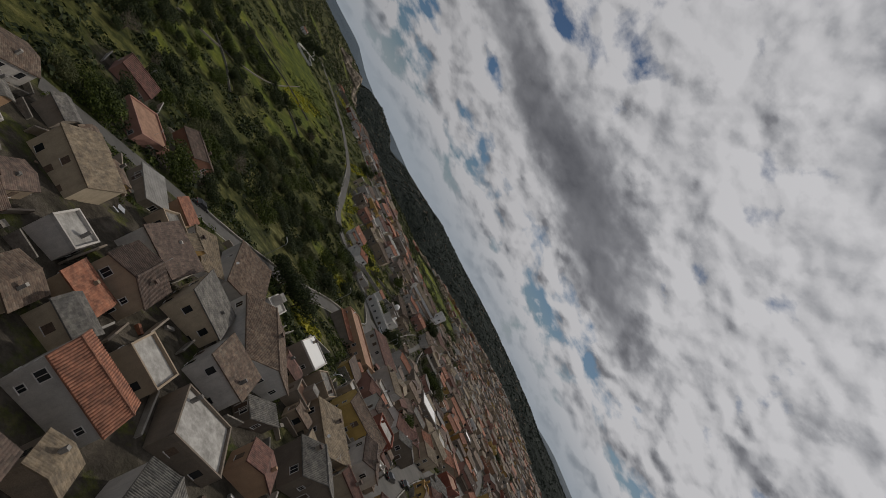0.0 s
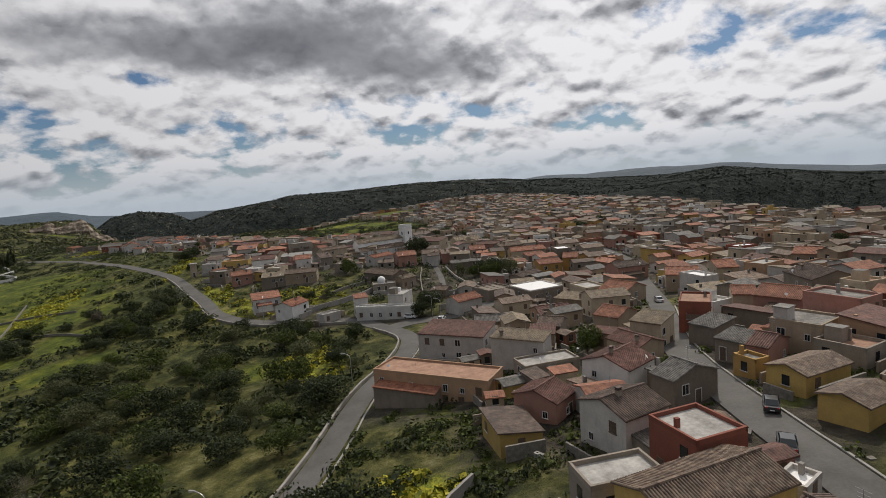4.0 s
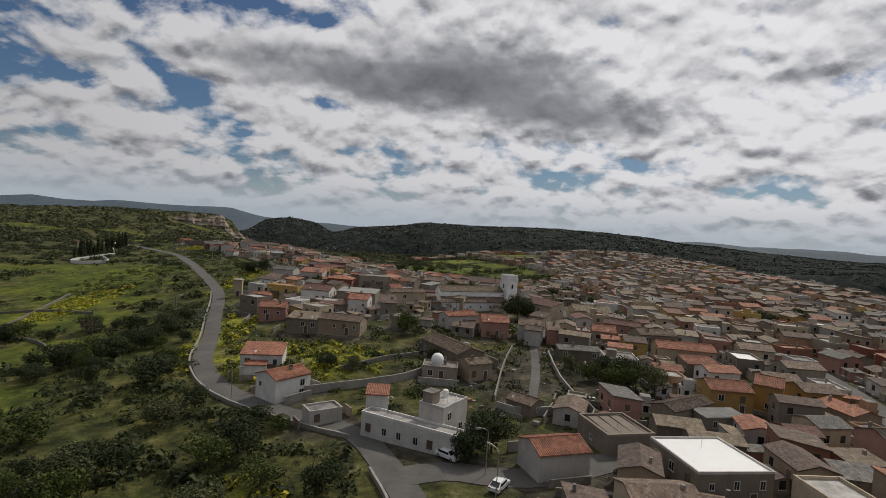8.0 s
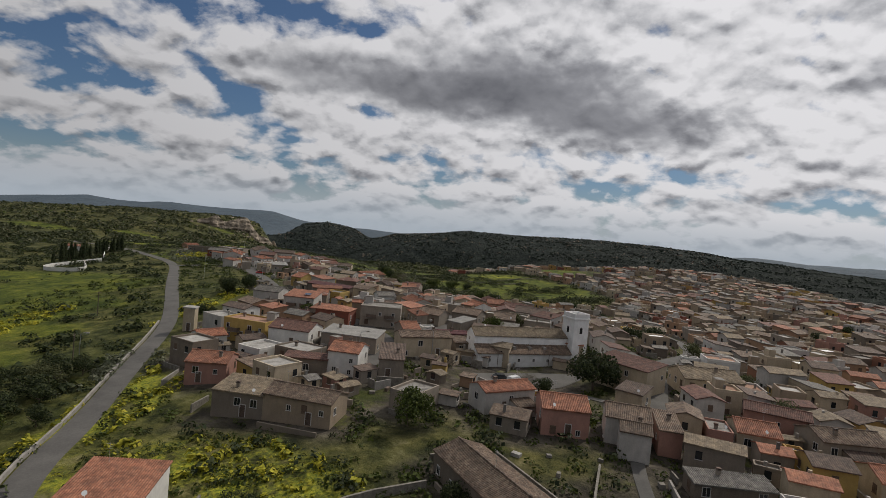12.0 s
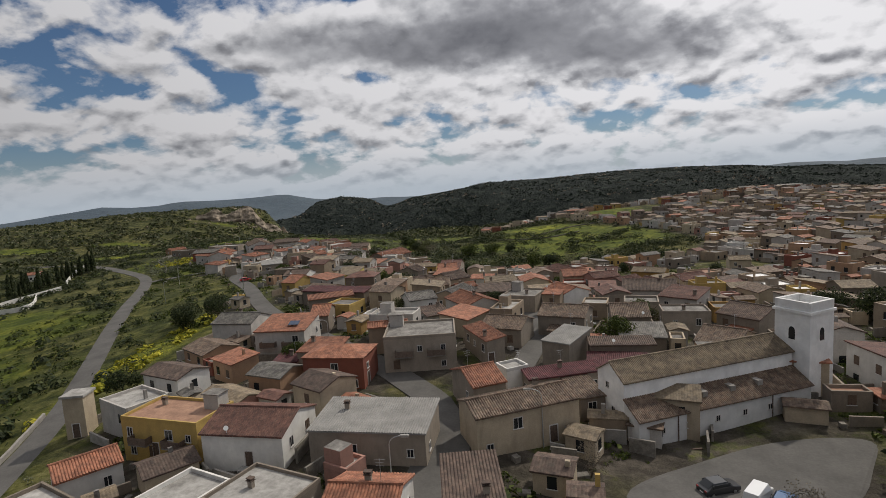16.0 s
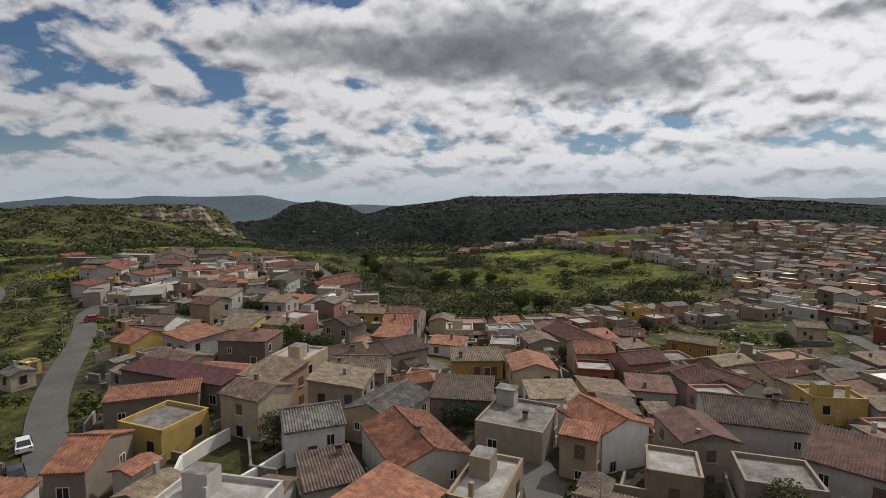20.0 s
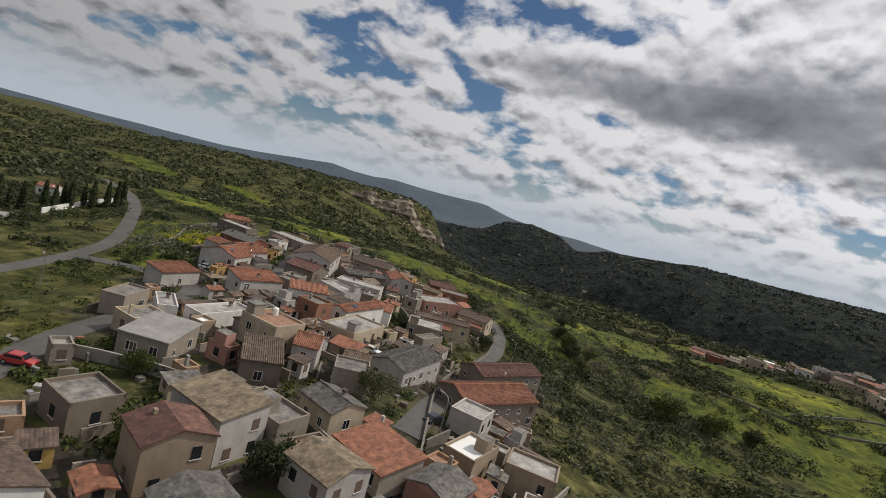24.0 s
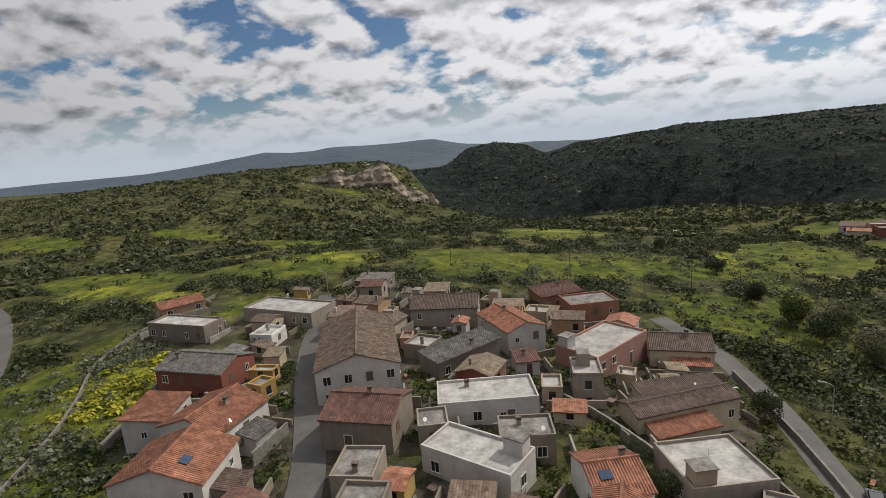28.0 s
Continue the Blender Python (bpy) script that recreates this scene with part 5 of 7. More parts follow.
class Bulk:
    """Gathers many far houses into one mesh."""

    def __init__(self):
        self.v, self.f, self.m, self.uv, self.mats = [], [], [], [], []

    def slot(self, m):
        if m not in self.mats:
            self.mats.append(m)
        return self.mats.index(m)

    def face(self, pts, m, uv=None):
        k = len(self.v)
        self.v += pts
        self.f.append(tuple(range(k, k + len(pts))))
        self.m.append(self.slot(m))
        self.uv += uv or [(0.5, 0.5)] * len(pts)

    def block(self, m4, x0, y0, z0, x1, y1, z1, m, top=None):
        c = [m4 @ Vector(p) for p in ((x0, y0, z0), (x1, y0, z0), (x1, y1, z0), (x0, y1, z0), (x0, y0, z1), (x1, y0, z1), (x1, y1, z1), (x0, y1, z1))]
        for f in ((0, 1, 5, 4), (1, 2, 6, 5), (2, 3, 7, 6), (3, 0, 4, 7)):
            self.face([c[i] for i in f], m)
        self.face([c[i] for i in (4, 5, 6, 7)], top or m)

    def house(self, x, y, w, d, rot, h, kind, wall, tiles, r):
        z = ground(x, y)
        m4 = pose(x, y, z, 0, 0, rot)
        wm, tm = WALLS[wall], TILES[tiles]
        if kind in ("gable", "shed", "hip"):
            self.block(m4, -w / 2, -d / 2, -2.5, w / 2, d / 2, h, wm)
            rise = (0.17 if kind != "shed" else 0.13) * d
            a, b = w / 2 + 0.25, d / 2 + 0.3
            if kind == "shed":
                slopes = [((-a, -b, h), (a, -b, h), (a, b, h + rise), (-a, b, h + rise))]
                ends = [((w / 2, -d / 2, h), (w / 2, d / 2, h), (w / 2, d / 2, h + rise)), ((-w / 2, d / 2, h + rise), (-w / 2, d / 2, h), (-w / 2, -d / 2, h)), ((w / 2, d / 2, h), (-w / 2, d / 2, h), (-w / 2, d / 2, h + rise), (w / 2, d / 2, h + rise))]
            else:
                slopes = [((-a, -b, h), (a, -b, h), (a, 0, h + rise), (-a, 0, h + rise)), ((a, b, h), (-a, b, h), (-a, 0, h + rise), (a, 0, h + rise))]
                ends = [((w / 2, -d / 2, h), (w / 2, d / 2, h), (w / 2, 0, h + rise)), ((-w / 2, d / 2, h), (-w / 2, -d / 2, h), (-w / 2, 0, h + rise))]
            slant = math.hypot(b, rise)
            for s in slopes:
                p = [m4 @ Vector((q[0], q[1], q[2] + 0.14)) for q in s]
                u = w / 0.31
                self.face(p, tm, [(0, slant / 0.38), (u, slant / 0.38), (u, 0), (0, 0)])
                lo = [m4 @ Vector((q[0], q[1], q[2] - 0.06)) for q in s]
                for i in range(4):
                    self.face([lo[i], lo[(i + 1) % 4], p[(i + 1) % 4], p[i]], tm)
            for e in ends:
                self.face([m4 @ Vector(q) for q in e], wm)
        else:
            self.block(m4, -w / 2, -d / 2, -2.5, w / 2, d / 2, h, wm, {"flat": CONCRETE, "white": MEMBRANE, "terrace": TERRACE, "pale": PALE}[kind])
            for x0, y0, x1, y1 in ((-w / 2, -d / 2, w / 2, -d / 2 + 0.25), (-w / 2, d / 2 - 0.25, w / 2, d / 2), (-w / 2, -d / 2, -w / 2 + 0.25, d / 2), (w / 2 - 0.25, -d / 2, w / 2, d / 2)):
                self.block(m4, x0 - 0.01, y0 - 0.01, h - 0.1, x1 + 0.01, y1 + 0.01, h + 0.45 + 0.004 * (x1 - x0), wm)
        if r.random() < 0.45:
            u, v = r.uniform(-0.38, 0.38) * w, r.uniform(-0.3, 0.3) * d
            self.block(m4, u - 0.25, v - 0.2, h - 0.2, u + 0.25, v + 0.2, h + r.uniform(1.0, 1.9), r.choice((wm, PLASTER, CONCRETE)))
        if kind not in ("gable", "shed", "hip") and r.random() < 0.25:
            u, v = r.uniform(-0.25, 0.25) * w, r.uniform(-0.25, 0.25) * d
            self.block(m4, u - 1.2, v - 1.0, h, u + 1.2, v + 1.0, h + 2.1, wm, CONCRETE)
        for side in range(4):
            span, reach = (w, d / 2) if side % 2 == 0 else (d, w / 2)
            m5 = m4 @ pose(0, 0, 0, 0, 0, side * 90)
            for zz in ((h - 2.2, h - 5.0) if h > 3.9 else (0.9,)):
                n = max(1, int(span / 3.2))
                for i in range(n):
                    if zz < -1 or r.random() > 0.62:
                        continue
                    u = (i + 0.5) / n * span - span / 2
                    self.block(m5, u - 0.5, -reach - 0.05, zz, u + 0.5, -reach + 0.02, zz + 1.35, r.choice((GLASS, GLASS, SHUTTER)))
                    self.block(m5, u - 0.62, -reach - 0.12, zz - 0.1, u + 0.62, -reach + 0.02, zz, FRAME)

    def done(self, name, label, category, kind="stuff"):
        return tagged(new(name, raw(name, self.v, self.f, self.mats, uvs=self.uv, index=self.m)), label, category, kind=kind)


far_town, hill_town, sheds = Bulk(), Bulk(), Bulk()


def fill(poly, n, sizes, bulk, own=0):
    made = 0
    xs, ys = [p[0] for p in poly], [p[1] for p in poly]
    (w0, w1), (d0, d1), heights = sizes
    for _ in range(n):
        x, y = rng.uniform(min(xs), max(xs)), rng.uniform(min(ys), max(ys))
        w, d = rng.uniform(w0, w1), rng.uniform(d0, d1)
        jit, r2, r3 = rng.uniform(-13, 13), rng.random(), rng.random()
        if not inside(x, y, poly) or any(((x - a) / r) ** 2 + ((y - b) / q) ** 2 < 1 for a, b, r, q in GARDENS):
            continue
        if (x < -62 and y > 496 or x < -78 and y > 430 or -24 < x < 46 and 316 < y < 356) and (w > (4.8 if y < 352 else 6.6) or r3 < 0.3):
            continue
        turn = 18 * math.sin(x / 75) + 22 * math.cos(y / 95) + (90 if r2 < 0.4 else 0) + jit
        c, s = math.cos(radians(turn)), math.sin(radians(turn))
        f = (x, y, w / 2, d / 2, c, s)
        if not free(f) or not all(off_road(x + c * a * w, y + s * a * w, d / 2 + 0.3) for a in (-0.4, 0, 0.4)):
            continue
        h = rng.choice(heights)
        kind, wall, tiles = rng.choice(KIND_PICK), rng.choice(WALL_PICK), rng.choice(TILE_PICK)
        if own and made < own and abs(x - float(np.interp(y, [-9, 195, 350, 504, 620], [-15, 6, -7, -101, -120]))) < 80:
            house(x, y, w, d, turn, h, kind, wall, tiles, extra=rng.choice(("", "", "balcony", "aerial")))
        else:
            bulk.house(x, y, w, d, turn, h, kind, wall, tiles, rng)
            FOOT.append(f)
        remember(f)
        made += 1
    return made


SOUTH = [(-95, 20), (-50, -30), (60, -60), (160, -20), (190, 60), (20, 62), (4, 95), (-14, 128), (-26, 126), (-44, 108), (-72, 80)]
fill(SOUTH, 420, ((7, 10.5), (6, 8.5), (3.0, 4.4, 4.8)), far_town, 26)
fill(SOUTH, 1100, ((4, 7), (4, 5.5), (2.6, 3.0, 3.4)), far_town)
fill(OLD_TOWN, 2200, ((6.5, 9.5), (5.5, 7.5), (2.8, 3.6, 4.2, 4.8)), far_town, 130)
fill(OLD_TOWN, 9000, ((6, 10), (5, 7.5), (2.8, 3.4, 4.2, 4.6, 5.2)), far_town)
fill(OLD_TOWN, 16000, ((5, 9), (4.5, 6.5), (2.6, 3.0, 3.4, 4.2)), far_town)
fill(OLD_TOWN, 16000, ((2.6, 4.8), (2.2, 3.6), (2.0, 2.3, 2.6)), sheds)
WALL_PICK = ["cream"] * 8 + ["offwhite"] * 6 + ["beige"] * 5 + ["white"] * 3 + ["grey"] * 3 + ["peach", "pink", "yellow", "ochre"]
KIND_PICK = ["gable"] * 7 + ["shed"] * 4 + ["flat"] * 4 + ["pale"] * 4 + ["white", "terrace", "hip"]
TILE_PICK = ["old"] * 4 + ["straw"] * 5 + ["new"] * 4 + ["brown"] * 2
fill(HILL_TOWN, 1600, ((8, 13), (7, 10), (3.2, 4.4, 4.8, 5.6)), hill_town)
fill(HILL_TOWN, 900, ((5, 8), (4.5, 6.5), (3.0, 5.5)), hill_town)
far_town.done("distant_houses", "packed tiled and flat-roofed houses of the old town", "houses")
hill_town.done("hilltop_houses", "pale houses crowded on the hill across the valley", "houses")
sheds.done("backyard_sheds", "small sheds and outbuildings between the houses", "sheds")


# ---------------------------------------------------------------- yard walls and clutter
yards, litter = Bulk(), Bulk()
for fx, fy, a, b, c, s in list(FOOT):
    if not (-230 < fx < 130 and 60 < fy < 640):
        continue
    for side in range(4):
        if rng.random() > 0.6:
            continue
        t = math.atan2(s, c) + side * math.pi / 2
        half, reach = (a, b) if side % 2 == 0 else (b, a)
        away = reach + rng.uniform(1.2, 4.5)
        ux, uy, nx, ny = math.cos(t), math.sin(t), math.sin(t), -math.cos(t)
        ln = half * rng.uniform(0.6, 1.2)
        for (ox, oy), hl, ang in (((nx * away, ny * away), ln, t), ((nx * (reach + away) / 2 + ux * ln, ny * (reach + away) / 2 + uy * ln), (away - reach) / 2, t + math.pi / 2)):
            x, y = fx + ox, fy + oy
            f = (x, y, hl, 0.14, math.cos(ang), math.sin(ang))
            if not free(f, 0.05) or not all(off_road(x + f[4] * k * hl, y + f[5] * k * hl, 0.3) for k in (-1, 0, 1)):
                continue
            z = ground(x, y)
            yards.block(pose(x, y, z, 0, 0, math.degrees(ang)), -hl, -0.14, -1.2, hl, 0.14, rng.uniform(0.9, 1.9), rng.choice((STONE, STONE, PLASTER, WALLS["greyd"], WALLS["grey"])))
            remember(f)
for _ in range(5200):
    x, y = rng.uniform(-200, 130), rng.uniform(60, 630)
    if not (inside(x, y, OLD_TOWN) or inside(x, y, SOUTH) or 14 < x < 62 and 250 < y < 306) or not free((x, y, 0.5, 0.5, 1, 0), 0.1) or not off_road(x, y, 0.7):
        continue
    q, k, h = rng.uniform(0.15, 0.8), rng.uniform(0.15, 0.6), rng.uniform(0.1, 0.9)
    litter.block(pose(x, y, ground(x, y), 0, 0, rng.uniform(0, 180)), -q, -k, -0.3, q, k, h, rng.choice((STONE, STONE, DOOR, CONCRETE, RUST, FIBRE, PALE, TILES["old"], TILES["new"], STEEL)))
yards.done("yard_walls", "rough stone and cement walls round back yards", "walls")
litter.done("yard_clutter", "stone heaps, timber, tanks and crates in back yards", "clutter")

# ---------------------------------------------------------------- ground
def graded(a, b, fine, lo, hi):
    """Grid lines: even between a and b, wider and wider out to lo and hi."""
    out = list(np.arange(a, b, fine))
    s, v = fine, b
    while v < hi:
        out.append(v)
        s *= 1.05
        v += s
    s, v = fine, a
    while v > lo:
        s *= 1.05
        v -= s
        out.insert(0, v)
    return np.array(out)


gx, gy = graded(-380, 260, 4.0, -4900, 4900), graded(30, 980, 4.0, -1500, 4900)
XX, YY = np.meshgrid(gx, gy)
ZZ = land(XX, YY)
nx_, ny_ = len(gx), len(gy)
idx = np.arange(nx_ * ny_).reshape(ny_, nx_)
quads = np.stack([idx[:-1, :-1], idx[:-1, 1:], idx[1:, 1:], idx[1:, :-1]], -1).reshape(-1, 4)
me = raw("ground", np.stack([XX, YY, ZZ], -1).reshape(-1, 3).tolist(), quads.tolist(), [], True)
# what covers the ground: red = trodden earth and paving of the town, green = meadow, blue = flowers
town = np.zeros(XX.shape)
for fx, fy, a, b, c, s in FOOT:
    i0, i1 = np.searchsorted(gx, (fx - 25, fx + 25))
    j0, j1 = np.searchsorted(gy, (fy - 25, fy + 25))
    dx, dy = XX[j0:j1, i0:i1] - fx, YY[j0:j1, i0:i1] - fy
    u, v = np.abs(c * dx + s * dy) - a, np.abs(-s * dx + c * dy) - b
    dd = np.hypot(np.maximum(u, 0), np.maximum(v, 0))
    town[j0:j1, i0:i1] = np.maximum(town[j0:j1, i0:i1], 1 - step(dd, 2.0, 7.0))
for a, b, r, q in GARDENS:
    if b != 343:
        town *= 1 - 0.9 * (1 - step(((XX - a) / r) ** 2 + ((YY - b) / q) ** 2, 0.7, 1.1))
town = np.maximum(town, 1 - step(((XX - 20) / 17) ** 2 + ((YY - 345) / 10) ** 2, 0.8, 1.1))
town = np.maximum(town, 0.85 * (1 - step(((XX - 36) / 24) ** 2 + ((YY - 279) / 22) ** 2, 0.7, 1.1)))
west_valley = step(-XX, 20, 80) * (1 - step(YY, 430, 560))
plots = 0.5 + 0.5 * np.sign(np.sin(XX / 17 + YY / 60) * np.sin(YY / 23 - XX / 75))
FIELDS_WEST = [(-128, 333, 30, 15), (-146, 279, 39, 11), (-104, 300, 16, 9), (-92, 258, 16, 12), (-139, 236, 20, 12), (-170, 343, 44, 16), (-111, 179, 12, 7), (-177, 407, 24, 13), (-194, 587, 29, 27), (-220, 646, 30, 19), (-141, 668, 32, 16), (-18, 113, 10, 10), (-33, 215, 9, 7), (-215, 459, 52, 16)]
FIELDS_NORTH = [(-126, 208, 15, 8), (27, 693, 34, 52), (2, 653, 25, 30), (83, 766, 25, 26), (-260, 705, 32, 13), (-155, 663, 25, 18), (-151, 754, 27, 23), (-56, 732, 18, 34), (-22, 795, 24, 23), (-73, 688, 11, 17), (13, 681, 17, 31), (56, 637, 17, 24), (22, 592, 14, 19), (-286, 629, 37, 15)]
FIELDS_SLOPE = [(-335, 708, 27, 9), (-404, 673, 34, 16), (-325, 854, 16, 6), (-179, 555, 18, 21), (-163, 528, 10, 9), (-173, 430, 42, 24), (-150, 386, 29, 26), (-187, 395, 27, 12), (-82, 644, 22, 16), (-103, 688, 25, 17), (-65, 660, 11, 16), (-118, 671, 15, 9), (-21, 599, 10, 15)]
FIELDS_MORE = [(-158, 666, 26, 16), (-149, 729, 20, 12), (-200, 562, 22, 20), (-268, 620, 24, 12), (-172, 538, 14, 12), (-220, 662, 20, 6), (-130, 360, 24, 11), (-140, 393, 26, 9), (-160, 426, 30, 10), (-100, 290, 14, 9), (-186, 432, 24, 10), (30, 640, 30, 34), (20, 700, 34, 30), (52, 690, 22, 30), (-6, 742, 26, 18), (80, 640, 26, 26), (88, 680, 22, 22), (-60, 716, 26, 20), (-30, 655, 14, 20)]
FIELDS = FIELDS_WEST + FIELDS_NORTH + FIELDS_SLOPE + FIELDS_MORE
meadow = np.zeros(XX.shape)
for a, b, r, q in FIELDS:
    meadow = np.maximum(meadow, 1 - step(((XX - a) / r) ** 2 + ((YY - b) / q) ** 2, 0.6, 1.25))
meadow = np.maximum(meadow, 0.18 * west_valley)
FLOWERS = [(-30, 283, 25, 14), (-57, 311, 7, 24), (-87, 396, 4, 31), (-138, 361, 9, 29), (-18, 211, 8, 15), (-9, 137, 8, 5), (-193, 565, 10, 11), (-236, 611, 10, 7), (-203, 657, 13, 7), (17, 730, 22, 13), (-15, 106, 6, 5), (-238, 672, 34, 4), (-218, 659, 5, 15), (-153, 758, 18, 10), (-34, 773, 23, 8), (-82, 709, 7, 16), (-275, 615, 12, 12)]
flower = np.zeros(XX.shape)
for a, b, r, q in FLOWERS:
    flower = np.maximum(flower, 1 - step(((XX - a) / r) ** 2 + ((YY - b) / q) ** 2, 0.4, 1.2))
col = np.stack([town, meadow, flower, np.ones(XX.shape)], -1).reshape(-1)
att = me.color_attributes.new("cover", "FLOAT_COLOR", "POINT")
att.data.foreach_set("color", col.astype(np.float32))

GROUND, n, l, b = shader("scrubland and meadow")
p = place(n)
cov = n.new("ShaderNodeVertexColor")
cov.layer_name = "cover"
sep = n.new("ShaderNodeSeparateColor")
l.new(cov.outputs["Color"], sep.inputs[0])
coarse, fine, tiny = noise_node(n, l, p, 0.03, 7, 0.65), noise_node(n, l, p, 0.22, 8, 0.7), noise_node(n, l, p, 1.6, 6, 0.7)
scrub = ramp(n, l, fine, [(0.34, (0.014, 0.019, 0.008)), (0.45, (0.044, 0.047, 0.018)), (0.57, (0.098, 0.094, 0.038)), (0.70, (0.19, 0.175, 0.105))])
dry = ramp(n, l, coarse, [(0.35, (0.6, 0.7, 0.6)), (0.65, (1.25, 1.2, 0.95))])
scrub = mix(n, l, 1.0, scrub, dry, "MULTIPLY")
grass = ramp(n, l, fine, [(0.3, (0.032, 0.047, 0.009)), (0.5, (0.086, 0.106, 0.015)), (0.72, (0.190, 0.198, 0.034))])
grass = mix(n, l, 0.4, grass, ramp(n, l, tiny, [(0.3, (0.3, 0.3, 0.3)), (0.7, (0.7, 0.7, 0.7))]), "OVERLAY")
grass = mix(n, l, 1.0, grass, ramp(n, l, noise_node(n, l, p, 0.07, 6, 0.7), [(0.36, (0.42, 0.50, 0.5)), (0.5, (0.9, 0.92, 0.9)), (0.64, (1.35, 1.2, 1.0))]), "MULTIPLY")
bloom = ramp(n, l, tiny, [(0.38, (0.08, 0.12, 0.02)), (0.52, (0.26, 0.27, 0.03)), (0.66, (0.44, 0.40, 0.035))])
earth = ramp(n, l, fine, [(0.3, (0.026, 0.023, 0.018)), (0.5, (0.060, 0.052, 0.042)), (0.7, (0.14, 0.122, 0.10))])
weeds = ramp(n, l, noise_node(n, l, p, 0.12, 6, 0.7), [(0.52, (0, 0, 0)), (0.62, (0.7, 0.7, 0.7))])
earth = mix(n, l, weeds, earth, grass)
base = mix(n, l, sep.outputs[1], scrub, grass)
fl = n.new("ShaderNodeMath")
fl.operation = "MULTIPLY"
l.new(sep.outputs[2], fl.inputs[0])
l.new(ramp(n, l, noise_node(n, l, p, 0.16, 5, 0.7), [(0.42, (0, 0, 0)), (0.56, (1, 1, 1))]), fl.inputs[1])
base = mix(n, l, fl.outputs[0], base, bloom)
base = mix(n, l, sep.outputs[0], base, earth)
l.new(base, b.inputs["Base Color"])
b.inputs["Roughness"].default_value = 0.95
b.inputs["Specular IOR Level"].default_value = 0.15
bump(n, l, b, fine, 0.9, 1.2)
# far slopes: blue-green woods and bare rock, cloud shade darkened into the colour
HILLS, n, l, b = shader("wooded far slopes")
p = place(n)
coarse, fine = noise_node(n, l, p, 0.006, 7, 0.6), noise_node(n, l, p, 0.045, 9, 0.72)
wood = ramp(n, l, fine, [(0.33, (0.009, 0.013, 0.013)), (0.5, (0.020, 0.027, 0.024)), (0.61, (0.040, 0.049, 0.042)), (0.74, (0.085, 0.088, 0.078))])
wood = mix(n, l, 0.5, wood, ramp(n, l, coarse, [(0.35, (0.3, 0.3, 0.3)), (0.7, (0.65, 0.65, 0.65))]), "OVERLAY")
l.new(wood, b.inputs["Base Color"])
b.inputs["Roughness"].default_value = 0.95
b.inputs["Specular IOR Level"].default_value = 0.1
bump(n, l, b, fine, 1.0, 16.0)
# farthest hills: the blue of distance haze is mixed into their base colour
HAZE_TINTED = patchy("far hills tinted with haze", (0.036, 0.060, 0.085), (0.055, 0.080, 0.105), 0.004, fine=0.02, amount=0.0, strength=0.6, dist=20)
me.materials.append(GROUND), me.materials.append(HILLS), me.materials.append(HAZE_TINTED)
cen = (np.stack([XX, YY], -1)[:-1, :-1] + np.stack([XX, YY], -1)[1:, 1:]).reshape(-1, 2) / 2
rho = np.hypot(cen[:, 0], cen[:, 1] - 250)
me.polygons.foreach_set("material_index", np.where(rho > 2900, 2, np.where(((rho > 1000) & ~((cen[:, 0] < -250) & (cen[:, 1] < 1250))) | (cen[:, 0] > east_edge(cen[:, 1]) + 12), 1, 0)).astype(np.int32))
tagged(new("ground", me), "scrubby limestone hills, meadows and town ground in spring", "ground", kind="structure")

# ---------------------------------------------------------------- plants
CLIFF = patchy("pale limestone", (0.10, 0.082, 0.062), (0.42, 0.345, 0.265), 0.16, fine=0.5, strength=1.0, dist=0.6)
def crown_points(r, lobes, spread, flat, count):
    """Places and outward directions of leaf clumps over a crown of several lobes."""
    cs = [(r.uniform(-1, 1) * spread, r.uniform(-1, 1) * spread, r.uniform(-0.25, 1.0) * flat, r.uniform(0.45, 0.8)) for _ in range(lobes)]
    out = []
    while len(out) < count:
        cx, cy, cz, cr = r.choice(cs)
        u, t = r.uniform(-0.75, 1), r.uniform(0, 2 * math.pi)
        k = math.sqrt(1 - u * u)
        d = Vector((k * math.cos(t), k * math.sin(t), u))
        q = cr * r.uniform(0.72, 1.08)
        out.append((Vector((cx, cy, cz)) + Vector((d.x * q, d.y * q, d.z * q * 0.85)), d))
    return out


def leaf_mesh(name, points, size, m, r, tilt=0.9):
    """Each clump is a bent pair of small quads."""
    vs, fs = [], []
    for p, d in points:
        n = (d + Vector((r.uniform(-tilt, tilt), r.uniform(-tilt, tilt), r.uniform(-tilt, tilt)))).normalized()
        a = n.orthogonal().normalized()
        b = n.cross(a)
        t = r.uniform(0, 6.28)
        a, b = a * math.cos(t) + b * math.sin(t), b * math.cos(t) - a * math.sin(t)
        s = size * r.uniform(0.6, 1.35)
        k = len(vs)
        bend = n * s * 0.35
        vs += [p - a * s - bend, p - b * s * 0.75, p + b * s * 0.75, p + a * s - bend, p + b * s * 0.2 + n * s * 0.2]
        fs += [(k, k + 1, k + 4, k + 2), (k + 1, k + 3, k + 2, k + 4)]
    return raw(name, [tuple(v) for v in vs], fs, m)


def trunk_mesh(r, h, thick, limbs):
    bm = bmesh.new()
    top = Vector((r.uniform(-0.08, 0.08), r.uniform(-0.08, 0.08), h))
    tube(bm, (0, 0, -0.15), tuple(top * 0.55), thick, thick * 0.7, 7)
    tube(bm, tuple(top * 0.53), tuple(top), thick * 0.7, thick * 0.4, 7)
    for i in range(limbs):
        t = i * 2.4 + r.uniform(-0.4, 0.4)
        a = top * r.uniform(0.5, 0.95)
        tube(bm, tuple(a), (a.x + math.cos(t) * 0.5, a.y + math.sin(t) * 0.5, a.z + r.uniform(0.2, 0.5)), thick * 0.45, thick * 0.15, 5)
    return mesh_of("trunk", bm, BARK)


